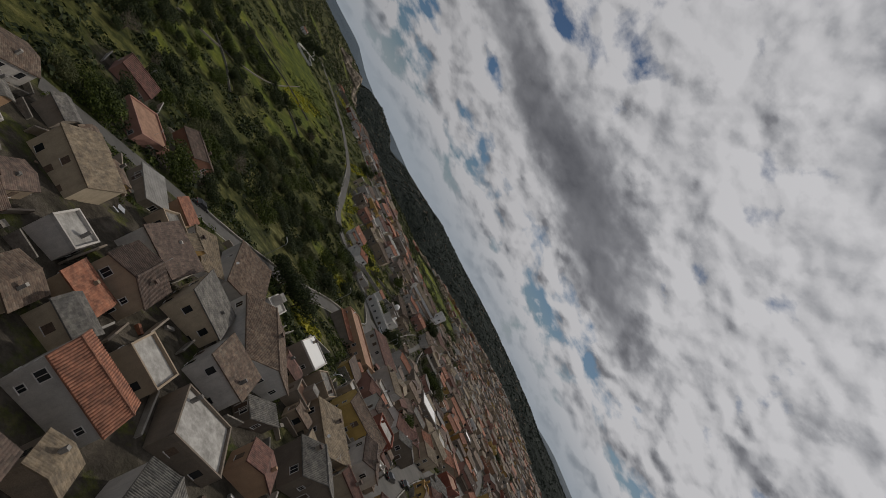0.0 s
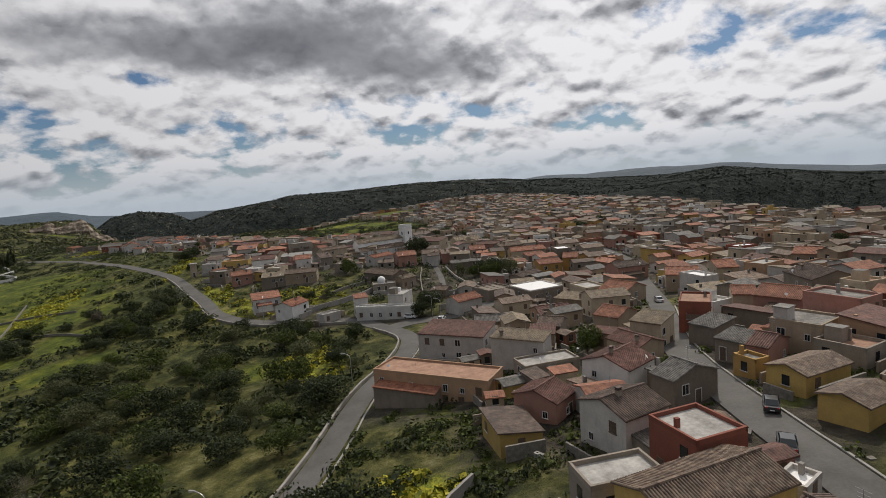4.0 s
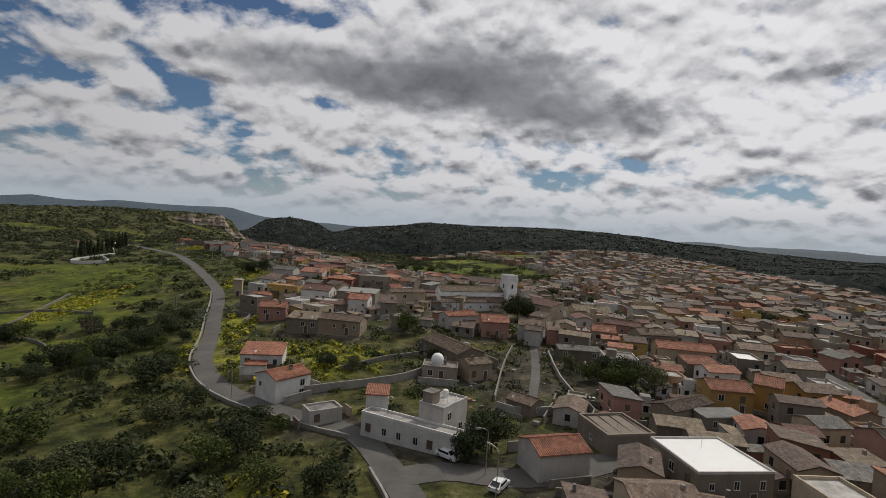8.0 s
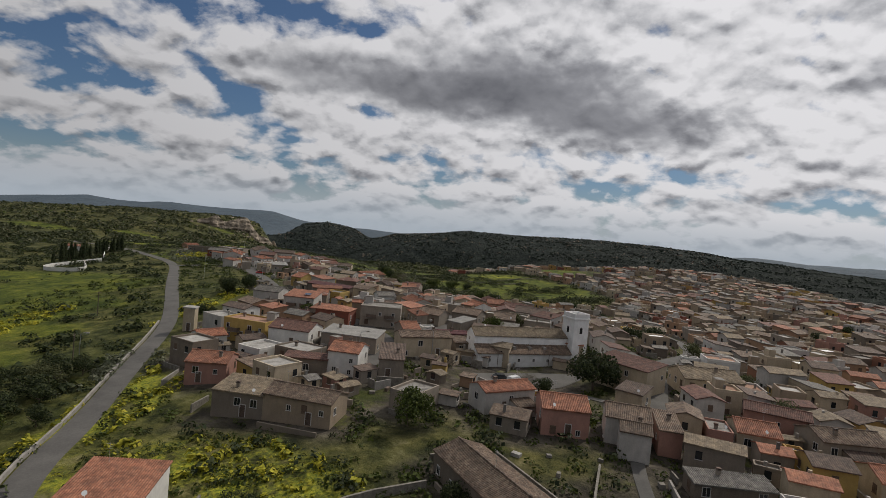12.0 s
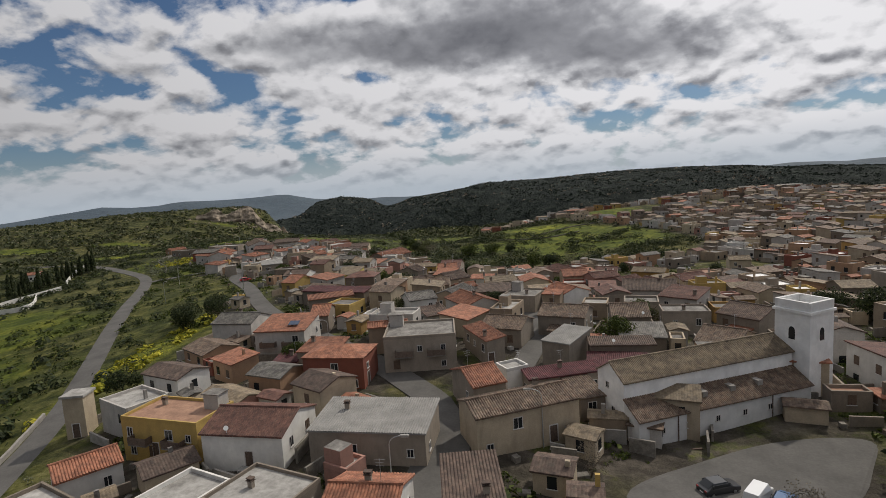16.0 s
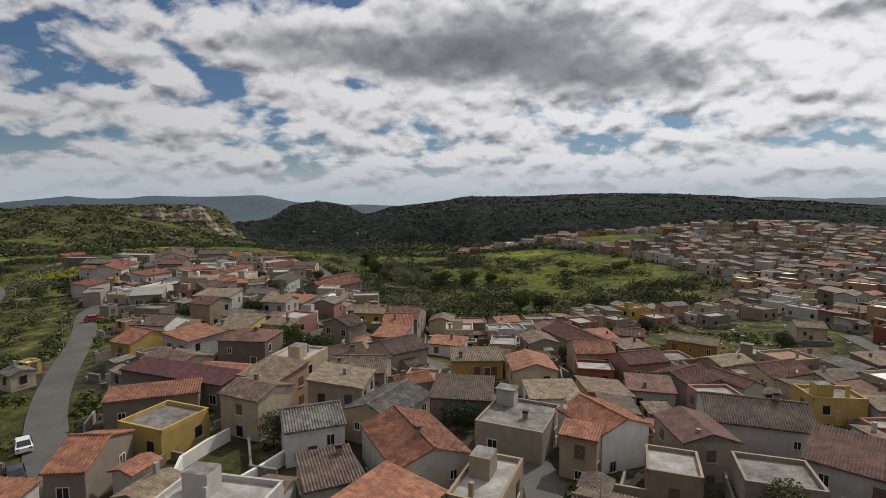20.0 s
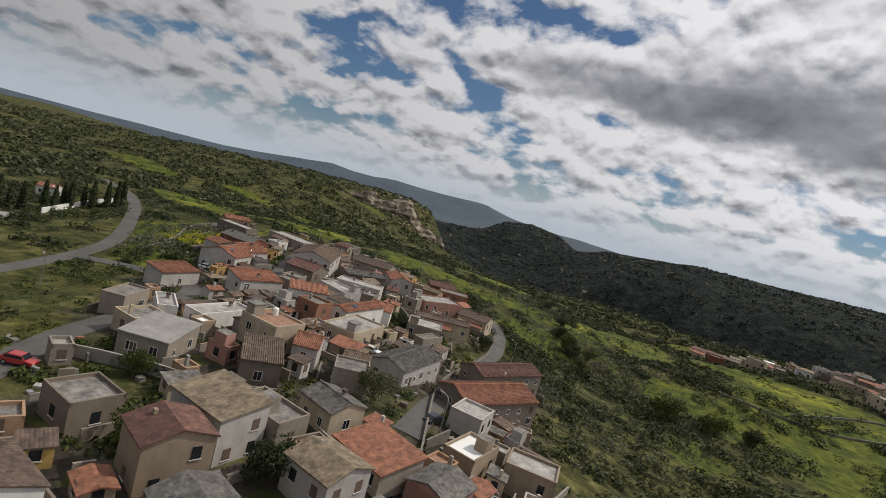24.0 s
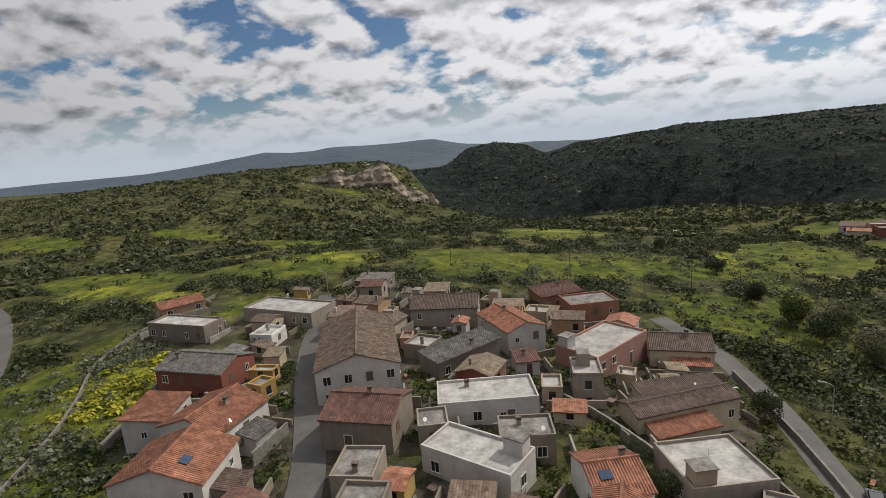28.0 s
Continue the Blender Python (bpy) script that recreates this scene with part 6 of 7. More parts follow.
def make_kind(seed, m, lobes, spread, flat, count, size, trunk_h=0.55):
    r = random.Random(seed)
    pts = crown_points(r, lobes, spread, flat, count)
    low = min(p.z for p, d in pts)
    pts = [(Vector((p.x, p.y, p.z - low + trunk_h)), d) for p, d in pts]
    top = max(p.z for p, d in pts)
    pts = [(p / top, d) for p, d in pts]
    return trunk_mesh(r, (trunk_h + 0.35) / top, 0.035, 5), leaf_mesh("crown", pts, size / top, m, r)


TREES = {
    "dark": [make_kind(i, LEAF_DARK, 9, 0.62, 0.7, 2400, 0.062, 0.3) for i in range(4)],
    "green": [make_kind(10 + i, LEAF_GREEN, 8, 0.6, 0.7, 2200, 0.062, 0.35) for i in range(3)],
    "olive": [make_kind(20 + i, LEAF_OLIVE, 7, 0.6, 0.55, 1900, 0.058, 0.35) for i in range(3)],
    "bare": [make_kind(30 + i, LEAF_BARE, 6, 0.5, 0.8, 900, 0.04, 0.4) for i in range(2)],
}
WORDS = {"dark": "dense dark evergreen tree", "green": "leafy bright green tree", "olive": "grey-green olive tree", "bare": "leafless twiggy brown tree", "cypress": "tall dark narrow cypress tree"}
rp = random.Random(5)


def tree(x, y, h, kind, where, wide=1.0):
    ob = new("tree")
    ob.matrix_world = pose(x, y, ground(x, y) - 0.1, 0, 0, rp.uniform(0, 360))
    trunk, crown = rp.choice(TREES[kind])
    s = Matrix.Diagonal((h * wide, h * wide, h, 1))
    part("trunk", trunk, ob, m=s)
    part("crown", crown, ob, m=s)
    return tagged(ob, f"{WORDS[kind]} {where}", "tree", f"{kind} trees")


def cypress_mesh(seed):
    r = random.Random(seed)
    pts = []
    for _ in range(520):
        z = r.random() ** 0.8
        rad = 0.13 * (1 - z) ** 0.55 * (0.6 + 0.4 * min(1, z * 8)) * r.uniform(0.7, 1.1)
        t = r.uniform(0, 6.28)
        pts.append((Vector((math.cos(t) * rad, math.sin(t) * rad, 0.06 + z * 0.94)), Vector((math.cos(t), math.sin(t), 0.5))))
    bm = bmesh.new()
    tube(bm, (0, 0, -0.02), (0, 0, 0.5), 0.02, 0.012, 6)
    return mesh_of("trunk", bm, BARK), leaf_mesh("crown", pts, 0.04, LEAF_DARK, r)


TREES["cypress"] = [cypress_mesh(i) for i in range(3)]
for i in range(34):
    u = i / 33
    tree(-239 + -9 * u + rp.uniform(-3, 3), 502 + 64 * u + rp.uniform(-9, 9), rp.uniform(7, 12), "cypress", "in the walled cemetery")
# singles in and round the town
SQUARE_TREES = ((36.0, 342.5, 10.5, "dark", "beside the church square"), (-2.6, 307.3, 7, "green", "among old garden walls"), (18.4, 237.6, 7.5, "dark", "by the road junction"), (14.7, 234.9, 6, "dark", "by the road junction"),
                 (-25.0, 139.1, 6.5, "dark", "at the roadside"), (-21.3, 136.1, 7, "dark", "at the roadside"), (-14.6, 133.6, 7.5, "dark", "on the green plot"), (-18.4, 132.5, 7, "dark", "on the green plot"),
                 (50.2, 271.6, 7, "green", "in a town garden"), (54.3, 276.2, 8, "dark", "in a town garden"), (45.7, 278.5, 5, "green", "in a town garden"), (58.8, 271.2, 7.5, "olive", "in a town garden"),
                 (51.4, 281.5, 6, "dark", "in a town garden"), (42.5, 285.0, 5, "olive", "in a town garden"), (1.5, 344.5, 4, "bare", "in a small courtyard"), (20.7, 337.1, 4.5, "bare", "on the church square"),
                 (-33.2, 410.4, 4, "olive", "in a walled garden"), (-41.7, 442.1, 6, "dark", "below a stone wall"), (-38.7, 446.1, 6, "dark", "below a stone wall"), (-47.5, 456.2, 5, "green", "in a plot between houses"))
GARDEN_TREES = ((25.0, 370.5, 5, "green", "in a courtyard"), (12.2, 384.5, 5.5, "green", "behind a long roof"), (-100.7, 561.7, 3.6, "dark", "in a terraced plot"), (-106.7, 560.0, 3.2, "olive", "in a terraced plot"),
                 (-96.8, 563.7, 3.4, "dark", "in a terraced plot"), (-104.0, 566.7, 3.2, "dark", "in a terraced plot"), (-92.9, 566.7, 3.4, "olive", "in a terraced plot"), (67.3, 402.7, 7.5, "dark", "rising over the roofs"),
                 (61.7, 408.3, 6.5, "dark", "rising over the roofs"), (-118.2, 539.3, 4, "green", "beside a ruin"), (-167.7, 597.3, 3.5, "dark", "in a courtyard"), (-179.2, 584.6, 3.5, "dark", "behind a terrace"),
                 (-86.2, 590.8, 5, "dark", "beside the lane"), (-26.0, 270.8, 4.5, "green", "in a flowering plot"), (-18.6, 277.8, 4, "dark", "in a flowering plot"), (-35.6, 277.2, 4.5, "green", "in a flowering plot"),
                 (-12.3, 276.4, 4, "olive", "in a flowering plot"), (7.6, 285.2, 4, "dark", "by an old wall"), (-93.1, 478.8, 4, "green", "in a yard"), (-78.2, 469.8, 4.5, "green", "in a yard"))
SLOPE_TREES = ((-76.6, 372.2, 5, "dark", "by the road"), (-87.8, 407.4, 7, "dark", "by the road"), (-83.3, 415.8, 7, "dark", "by the road"), (-91.7, 414.6, 6, "olive", "by the road"),
                 (-72.7, 645.4, 8, "green", "on the slope below the houses"), (-67.3, 644.5, 9, "bare", "on the slope below the houses"), (-63.3, 644.6, 8, "olive", "on the slope below the houses"), (-79.4, 657.0, 6, "dark", "on the slope below the houses"),
                 (-58.3, 635.1, 8, "bare", "on the slope below the houses"), (-31.3, 619.1, 9, "green", "on the slope below the houses"), (-68.1, 636.1, 7, "dark", "on the slope below the houses"), (-61.5, 628.3, 7, "olive", "on the slope below the houses"),
                 (-16.7, 622.9, 8, "green", "on the slope below the houses"), (-5.4, 629.2, 7, "dark", "on the slope below the houses"), (-86.0, 684.8, 5, "dark", "on the slope below the houses"), (-102.1, 715.9, 5, "dark", "on the slope below the houses"),
                 (6.1, 553.8, 8, "green", "on the slope below the houses"), (14.9, 553.9, 8, "dark", "on the slope below the houses"), (21.6, 541.9, 9, "bare", "on the slope below the houses"))
for x, y, h, kind, where in SQUARE_TREES + GARDEN_TREES + SLOPE_TREES:
    tree(x, y, h, kind, where)


extra = 0
for _ in range(4000):
    x, y = rp.uniform(-110, 200), rp.uniform(80, 520)
    f = (x, y, 1.1, 1.1, 1, 0)
    if extra >= 24 or not inside(x, y, OLD_TOWN) or not off_road(x, y, 1.2) or not free(f, 0.1):
        continue
    remember(f)
    tree(x, y, rp.uniform(3.5, 6.5), rp.choice(("dark", "dark", "green", "olive")), "in a back yard between houses")
    extra += 1


def in_field(x, y):
    return any(((x - a) / r) ** 2 + ((y - b) / q) ** 2 < 1.0 for a, b, r, q in FIELDS)


# the wooded valley west of the road
WOOD = [make_kind(40 + i, LEAF_DARK, 8, 0.62, 0.7, 1300, 0.075, 0.3) for i in range(4)]
wood_v, wood_f, wood_m = [], [], []
made = 0
for _ in range(9000):
    x, y = rp.uniform(-215, -4), rp.uniform(70, 330)
    if made >= 400:
        break
    line_x = np.interp(y, [60, 92, 117, 135, 152, 180, 204, 217, 244, 257, 267, 302, 350], [-85, -68, -44, -28, -18, -9, 5, 8, -5, -30, -42, -58, -77])
    if x > line_x - 8 or in_field(x, y) or not off_road(x, y, 3) or not free((x, y, 1.5, 1.5, 1, 0), 0.5):
        continue
    if noise.noise((x / 34, y / 34, 0.5)) < -0.2:
        continue
    kind = rp.choice(("dark", "dark", "dark", "green", "olive", "green", "olive", "bare"))
    f = (x, y, 1.6, 1.6, 1, 0)
    remember(f)
    tall, wide = rp.uniform(3.2, 6.4), rp.uniform(0.95, 1.45)
    if made % 2 and made < 360:
        tree(x, y, tall, kind, "in the wooded valley below the road", wide)
    else:
        trunk, crown = WOOD[made % 4]
        for me in (trunk, crown):
            co = np.empty(len(me.vertices) * 3)
            me.vertices.foreach_get("co", co)
            co = co.reshape(-1, 3) * (tall * wide, tall * wide, tall) + (x, y, ground(x, y) - 0.1)
            k = len(wood_v)
            wood_v += co.tolist()
            wood_f += [tuple(k + i for i in q.vertices) for q in me.polygons]
            wood_m += [0 if me is trunk else 1 + made // 2 % 3 % 2] * len(me.polygons)
    made += 1
tagged(new("valley_wood", raw("valley_wood", wood_v, wood_f, [BARK, LEAF_DARK, LEAF_GREEN], index=wood_m)), "dense dark evergreen wood below the road", "wood", kind="stuff")


def scatter(name, n, pick, size, m, label, category, blades=9, seed=1, height=0.75, leaf=1.0):
    """Low clumps, each a few bent leaf quads round a centre, all in one mesh."""
    r = random.Random(seed)
    vs, fs = [], []
    xy = []
    while len(xy) < n:
        p = pick(r)
        if p is not None:
            xy.append(p)
    a = np.array(xy)
    zs = land(a[:, 0], a[:, 1])
    for (x, y), z in zip(xy, zs):
        s = size * (0.5 + 1.9 * r.random() ** 3)
        for _ in range(blades):
            t, e = r.uniform(0, 6.28), r.uniform(-0.1, 1.2)
            d = Vector((math.cos(t) * math.cos(e), math.sin(t) * math.cos(e), math.sin(e) * height))
            p = Vector((x, y, z)) + d * s * r.uniform(0.55, 1.0)
            nrm = (d + Vector((r.uniform(-0.6, 0.6), r.uniform(-0.6, 0.6), r.uniform(-0.2, 0.8)))).normalized()
            u = nrm.orthogonal().normalized()
            v = nrm.cross(u)
            q = s * leaf * r.uniform(0.3, 0.55)
            k = len(vs)
            vs += [tuple(p - u * q), tuple(p - v * q * 0.8), tuple(p + u * q - nrm * q * 0.4), tuple(p + v * q * 0.8)]
            fs.append((k, k + 1, k + 2, k + 3))
    return tagged(new(name, raw(name, vs, fs, m)), label, category, kind="stuff")


def open_ground(x, y, gap=0.4):
    return off_road(x, y, 0.8) and free((x, y, 0.6, 0.6, 1, 0), gap)


def pick_plateau(r):
    d = 230 + 620 * r.random() ** 1.3
    t = radians(r.uniform(-85, 24))
    x, y = -90 + math.sin(t) * d, 540 + math.cos(t) * d
    if y < 560 and x > -205 or in_field(x, y) and r.random() < 0.93 or inside(x, y, OLD_TOWN) or inside(x, y, HILL_TOWN) or noise.noise((x / 26, y / 26, 3)) < -0.25 or not open_ground(x, y):
        return None
    return x, y


def pick_near(r):
    d = 60 + 190 * r.random() ** 0.8
    t = radians(r.uniform(-100, 40))
    x, y = -90 + math.sin(t) * d, 540 + math.cos(t) * d
    if y < 560 and x > -205 or in_field(x, y) and r.random() < 0.93 or inside(x, y, OLD_TOWN) or noise.noise((x / 14, y / 14, 3)) + r.uniform(-0.15, 0.15) < 0.0 or not open_ground(x, y):
        return None
    return x, y


def pick_spur(r):
    x, y = r.uniform(-100, 100), r.uniform(510, 830)
    if inside(x, y, OLD_TOWN) or not open_ground(x, y) or (in_field(x, y) and r.random() < 0.9) or noise.noise((x / 15, y / 15, 4)) + r.uniform(-0.2, 0.2) < -0.05:
        return None
    return x, y


def pick_valley(r):
    x, y = r.uniform(-300, -2), r.uniform(60, 520)
    line_x = np.interp(y, [60, 92, 117, 135, 152, 180, 204, 217, 244, 257, 267, 302, 350, 388, 460, 503, 528], [-85, -68, -44, -28, -18, -9, 5, 8, -5, -30, -42, -58, -77, -97, -142, -168, -186])
    if x > line_x - 5 or (in_field(x, y) and r.random() < 0.96) or noise.noise((x / 24, y / 13, 7)) + r.uniform(-0.12, 0.12) < (0.06 if y > 330 else -0.1) or not open_ground(x, y):
        return None
    return x, y


def pick_flower(r):
    a, b, p, q = r.choice(FLOWERS[:7])
    t, k = r.uniform(0, 6.28), math.sqrt(r.random()) * 1.1
    x, y = a + p * k * math.cos(t), b + q * k * math.sin(t)
    if not open_ground(x, y) or noise.noise((x / 7, y / 7, 8)) < -0.1:
        return None
    return x, y


def pick_cactus(r):
    a, b, p, q = r.choice(((-185, 545, 22, 12), (-40, 575, 22, 36), (-72, 330, 8, 14), (-62, 640, 36, 26), (-205, 575, 10, 20), (-20, 620, 28, 36), (-130, 650, 40, 14), (-66, 590, 8, 26), (-90, 700, 36, 36), (-60, 670, 28, 28), (-115, 715, 30, 30)))
    x, y = r.gauss(a, p * 0.5), r.gauss(b, q * 0.5)
    return (x, y) if open_ground(x, y) else None


def pick_plot(r):
    x, y = r.choice(((r.uniform(-60, 66), r.uniform(248, 316)), (r.uniform(-20, 20), r.uniform(100, 175)), (r.uniform(-180, -150), r.uniform(520, 600)), (r.uniform(-70, 0), r.uniform(90, 140)), (r.uniform(-170, -85), r.uniform(370, 520)), (r.uniform(-170, -60), r.uniform(500, 620)), (r.uniform(-170, -60), r.uniform(500, 620))))
    return (x, y) if open_ground(x, y, 0.1) and noise.noise((x / 6, y / 6, 2)) > 0.0 else None


def pick_yard(r):
    x, y = r.uniform(-170, 75), r.uniform(90, 620)
    return (x, y) if inside(x, y, OLD_TOWN) and open_ground(x, y, 0.1) and noise.noise((x / 12, y / 12, 5)) > 0.05 else None


scatter("hill_scrub", 24000, pick_plateau, 1.8, LEAF_SCRUB, "dark evergreen scrub on the limestone plateau", "scrub", 9, 2, leaf=0.8)
scatter("pale_scrub", 8000, pick_plateau, 1.2, LEAF_CACTUS, "pale grey-green scrub among the dark bushes", "scrub", 8, 22, leaf=0.7)
scatter("bright_scrub", 5000, pick_plateau, 1.2, LEAF_GREEN, "fresh green bushes on the plateau", "scrub", 8, 23)
scatter("plot_weeds", 5200, pick_plot, 0.7, LEAF_GREEN, "rank weeds and shrubs in walled plots", "weeds", 16, 41, 0.8, 0.55)
scatter("plot_shrubs", 1300, pick_plot, 1.2, LEAF_DARK, "dark shrubs in walled plots", "shrubs", 36, 42, 0.9, 0.36)
scatter("near_bushes", 4200, pick_near, 1.5, LEAF_DARK, "dark rounded evergreen bushes above the houses", "bushes", 44, 24, 0.8, 0.34)
scatter("near_pale_bushes", 2600, pick_near, 1.1, LEAF_CACTUS, "pale grey-green bushes above the houses", "bushes", 30, 25, 0.7, 0.36)
scatter("near_green_bushes", 1400, pick_near, 1.2, LEAF_GREEN, "fresh green bushes above the houses", "bushes", 30, 26, 0.7, 0.36)
def pick_thicket(r):
    x, y = r.uniform(-30, 100), r.uniform(545, 700)
    if inside(x, y, OLD_TOWN) or in_field(x, y) and r.random() < 0.55 or not open_ground(x, y) or noise.noise((x / 26, y / 22, 12)) + r.uniform(-0.1, 0.1) < 0.08:
        return None
    return x, y


scatter("thicket", 700, pick_thicket, 2.3, LEAF_DARK, "dark thickets in the hollow below the town", "bushes", 70, 51, 0.9, 0.24)
scatter("green_thicket", 260, pick_thicket, 2.1, LEAF_OLIVE, "grey-green thickets in the hollow below the town", "bushes", 60, 52, 0.9, 0.24)
scatter("slope_scrub", 2300, pick_spur, 1.2, LEAF_OLIVE, "green scrub on the slope below the houses", "scrub", 20, 3, leaf=0.5)
scatter("slope_bushes", 800, pick_spur, 1.6, LEAF_DARK, "dark bushes on the slope below the houses", "bushes", 30, 27, leaf=0.42)
scatter("valley_bushes", 7600, pick_valley, 1.5, LEAF_DARK, "dark bushes and hedges round the meadows", "bushes", 22, 4, 0.8, 0.5)
scatter("yellow_flowers", 3800, pick_flower, 0.55, LEAF_YELLOW, "waist-high weeds in bright yellow flower", "flowers", 9, 5, 1.0)
scatter("prickly_pear", 3400, pick_cactus, 1.0, LEAF_CACTUS, "grey-green prickly pear thickets", "cactus", 22, 6, 0.8, 0.45)
scatter("yard_weeds", 4600, pick_yard, 0.7, LEAF_GREEN, "weeds and shrubs in yards and on walls", "weeds", 16, 7, 0.8, 0.6)


def pick_mountain(r):
    d, t = r.uniform(1250, 1960), radians(r.uniform(-25, 75))
    x, y = math.sin(t) * d, 250 + math.cos(t) * d
    return (x, y) if noise.noise((x / 60, y / 60, 1)) > -0.2 else None


def pick_rock(r):
    d, t = r.uniform(1330, 1930), radians(r.uniform(-25, 25))
    x, y = math.sin(t) * d, 250 + math.cos(t) * d
    return (x, y) if noise.noise((x / 45, y / 45, 9)) > 0.12 else None


def pick_outcrop(r):
    p = pick_plateau(r)
    return p if p and noise.noise((p[0] / 20, p[1] / 20, 6)) > 0.1 else None


scatter("mountain_scrub", 24000, pick_mountain, 2.5, LEAF_FAR, "dark evergreen scrub covering the far mountain", "scrub", 5, 31, 0.6)
scatter("mountain_rocks", 1000, pick_rock, 3.2, CLIFF, "pale limestone outcrops on the far mountain", "rocks", 4, 32, 0.7)
scatter("plateau_stones", 2600, pick_outcrop, 0.8, CLIFF, "grey limestone outcrops among the scrub", "rocks", 5, 33, 0.45)

# ---------------------------------------------------------------- the church
def church():
    z = ground(19, 351) - 0.4
    ob = new("church")
    ob.matrix_world = pose(8.4, 351.5, z, 0, 0, 23.5) @ Matrix.Scale(0.81, 4)
    tagged(ob, "whitewashed church with tiled nave, lower aisle and square bell tower", "church")
    L = 34.0
    wm, tm = WALLS["chalk"], TILES["straw"]
    # the aisle against the nave, both under clay tiles
    vs = [(0, 0, -2), (L, 0, -2), (L, 3.6, -2), (0, 3.6, -2), (0, 0, 5.5), (L, 0, 5.5), (L, 3.6, 7.6), (0, 3.6, 7.6)]
    fs = [(0, 1, 5, 4), (1, 2, 6, 5), (2, 3, 7, 6), (3, 0, 4, 7), (4, 5, 6, 7)]
    part("aisle_wall", raw("aisle_wall", vs, fs, wm), ob)
    part("aisle_roof", slope_mesh(L + 0.5, 4.0, 2.3, TILES["old"], True), ob, m=pose(L / 2, 3.62, 7.8))
    part("nave_wall", prism("nave_wall", L, 7.2, -2, 10.4, 2.2, "gable", wm), ob, m=pose(L / 2, 7.2, 0))
    for turn in (0, 180):
        part("nave_roof", slope_mesh(L + 0.5, 3.95, 2.42, tm, True), ob, m=pose(L / 2, 7.2, 12.75, 0, 0, turn))
    part("ridge_cap", ridge_mesh(L + 0.5, tm), ob, m=pose(L / 2, 7.2, 12.8))
    for i in range(3):
        bm = bmesh.new()
        box(bm, -0.5, -2.0, 0, 0.5, 0.2, 1.1)
        part("buttress", mesh_of("buttress", bm, PLASTER), ob, m=pose(13.5 + i * 5.6, 3.4, 6.3))
    for u in (4.2, 9.0, 14.6, 20.0, 25.2, 28.0):
        me, pa, w, h = WINDOWS[2]
        part("pane", pa, part("window", me, ob, m=pose(u, -0.01, 2.9)))
    for u in (7.0, 25.6):
        bm = bmesh.new()
        tube(bm, (0, 0, -0.6), (0, 0, 5.5), 0.09, 0.09, 6)
        part("downpipe", mesh_of("downpipe", bm, RUST), ob, m=pose(u, -0.12, 0))
    me, pa, w, h = WINDOWS[2]
    for v, zz in ((6.5, 4.5), (8.0, 8.2)):
        part("pane", pa, part("window", me, ob, m=pose(-0.01, v, zz, 0, 0, -90)))
    part("leaf", DOOR_LEAF, part("door", DOOR_FRAME, ob, m=pose(30.6, -0.01, 0)))
    # bell tower
    s, H = 3.1, 19.2
    bm = bmesh.new()
    box(bm, -s, -s, -3, s, s, H - 2.0)
    part("tower_wall", mesh_of("tower_wall", bm, wm), ob, m=pose(37.3, 4.2, 0, 0, 0, 6))
    bm = bmesh.new()
    box(bm, -s - 0.3, -s - 0.3, H - 2.0, s + 0.3, s + 0.3, H - 1.55)
    part("cornice", mesh_of("cornice", bm, wm), ob, m=pose(37.3, 4.2, 0, 0, 0, 6))
    for x0, y0, x1, y1 in ((-s, -s, s, -s + 0.5), (-s, s - 0.5, s, s), (-s, -s + 0.5, -s + 0.5, s - 0.5), (s - 0.5, -s + 0.5, s, s - 0.5)):
        bm = bmesh.new()
        box(bm, x0, y0, H - 1.55, x1, y1, H)
        part("parapet", mesh_of("parapet", bm, wm), ob, m=pose(37.3, 4.2, 0, 0, 0, 6))
    for turn in range(4):
        bm = bmesh.new()
        prof = [(-0.55, 0), (0.55, 0), (0.55, 1.5)] + [(0.55 * math.cos(a), 1.5 + 0.75 * math.sin(a)) for a in (0.5, 1.05, 1.57, 2.09, 2.64)] + [(-0.55, 1.5)]
        front = [bm.verts.new((x, -0.04, z)) for x, z in prof]
        back = [bm.verts.new((x, 0.05, z)) for x, z in prof]
        bm.faces.new(front)
        for i in range(len(prof)):
            j = (i + 1) % len(prof)
            bm.faces.new((front[j], front[i], back[i], back[j]))
        part("belfry_opening", mesh_of("belfry_opening", bm, GLASS), ob, m=pose(37.3, 4.2, 0, 0, 0, 6 + turn * 90) @ pose(0, -s, 12.4))


church()


def cabin():
    """A narrow pale tower cabin beside the road."""
    ob = new("substation_tower")
    x, y = -73.5, 359
    ob.matrix_world = pose(x, y, ground(x, y), 0, 0, 12)
    bm = bmesh.new()
    box(bm, -1.5, -1.5, -1, 1.5, 1.5, 6.3)
    part("wall", mesh_of("wall", bm, WALLS["cream"]), ob)
    bm = bmesh.new()
    box(bm, -1.75, -1.75, 6.3, 1.75, 1.75, 6.65)
    part("roof", mesh_of("roof", bm, PALE), ob)
    part("leaf", DOOR_LEAF, part("door", DOOR_FRAME, ob, m=pose(0, -1.5, 0)))
    tagged(ob, "small cream substation tower beside the road", "tower")


cabin()


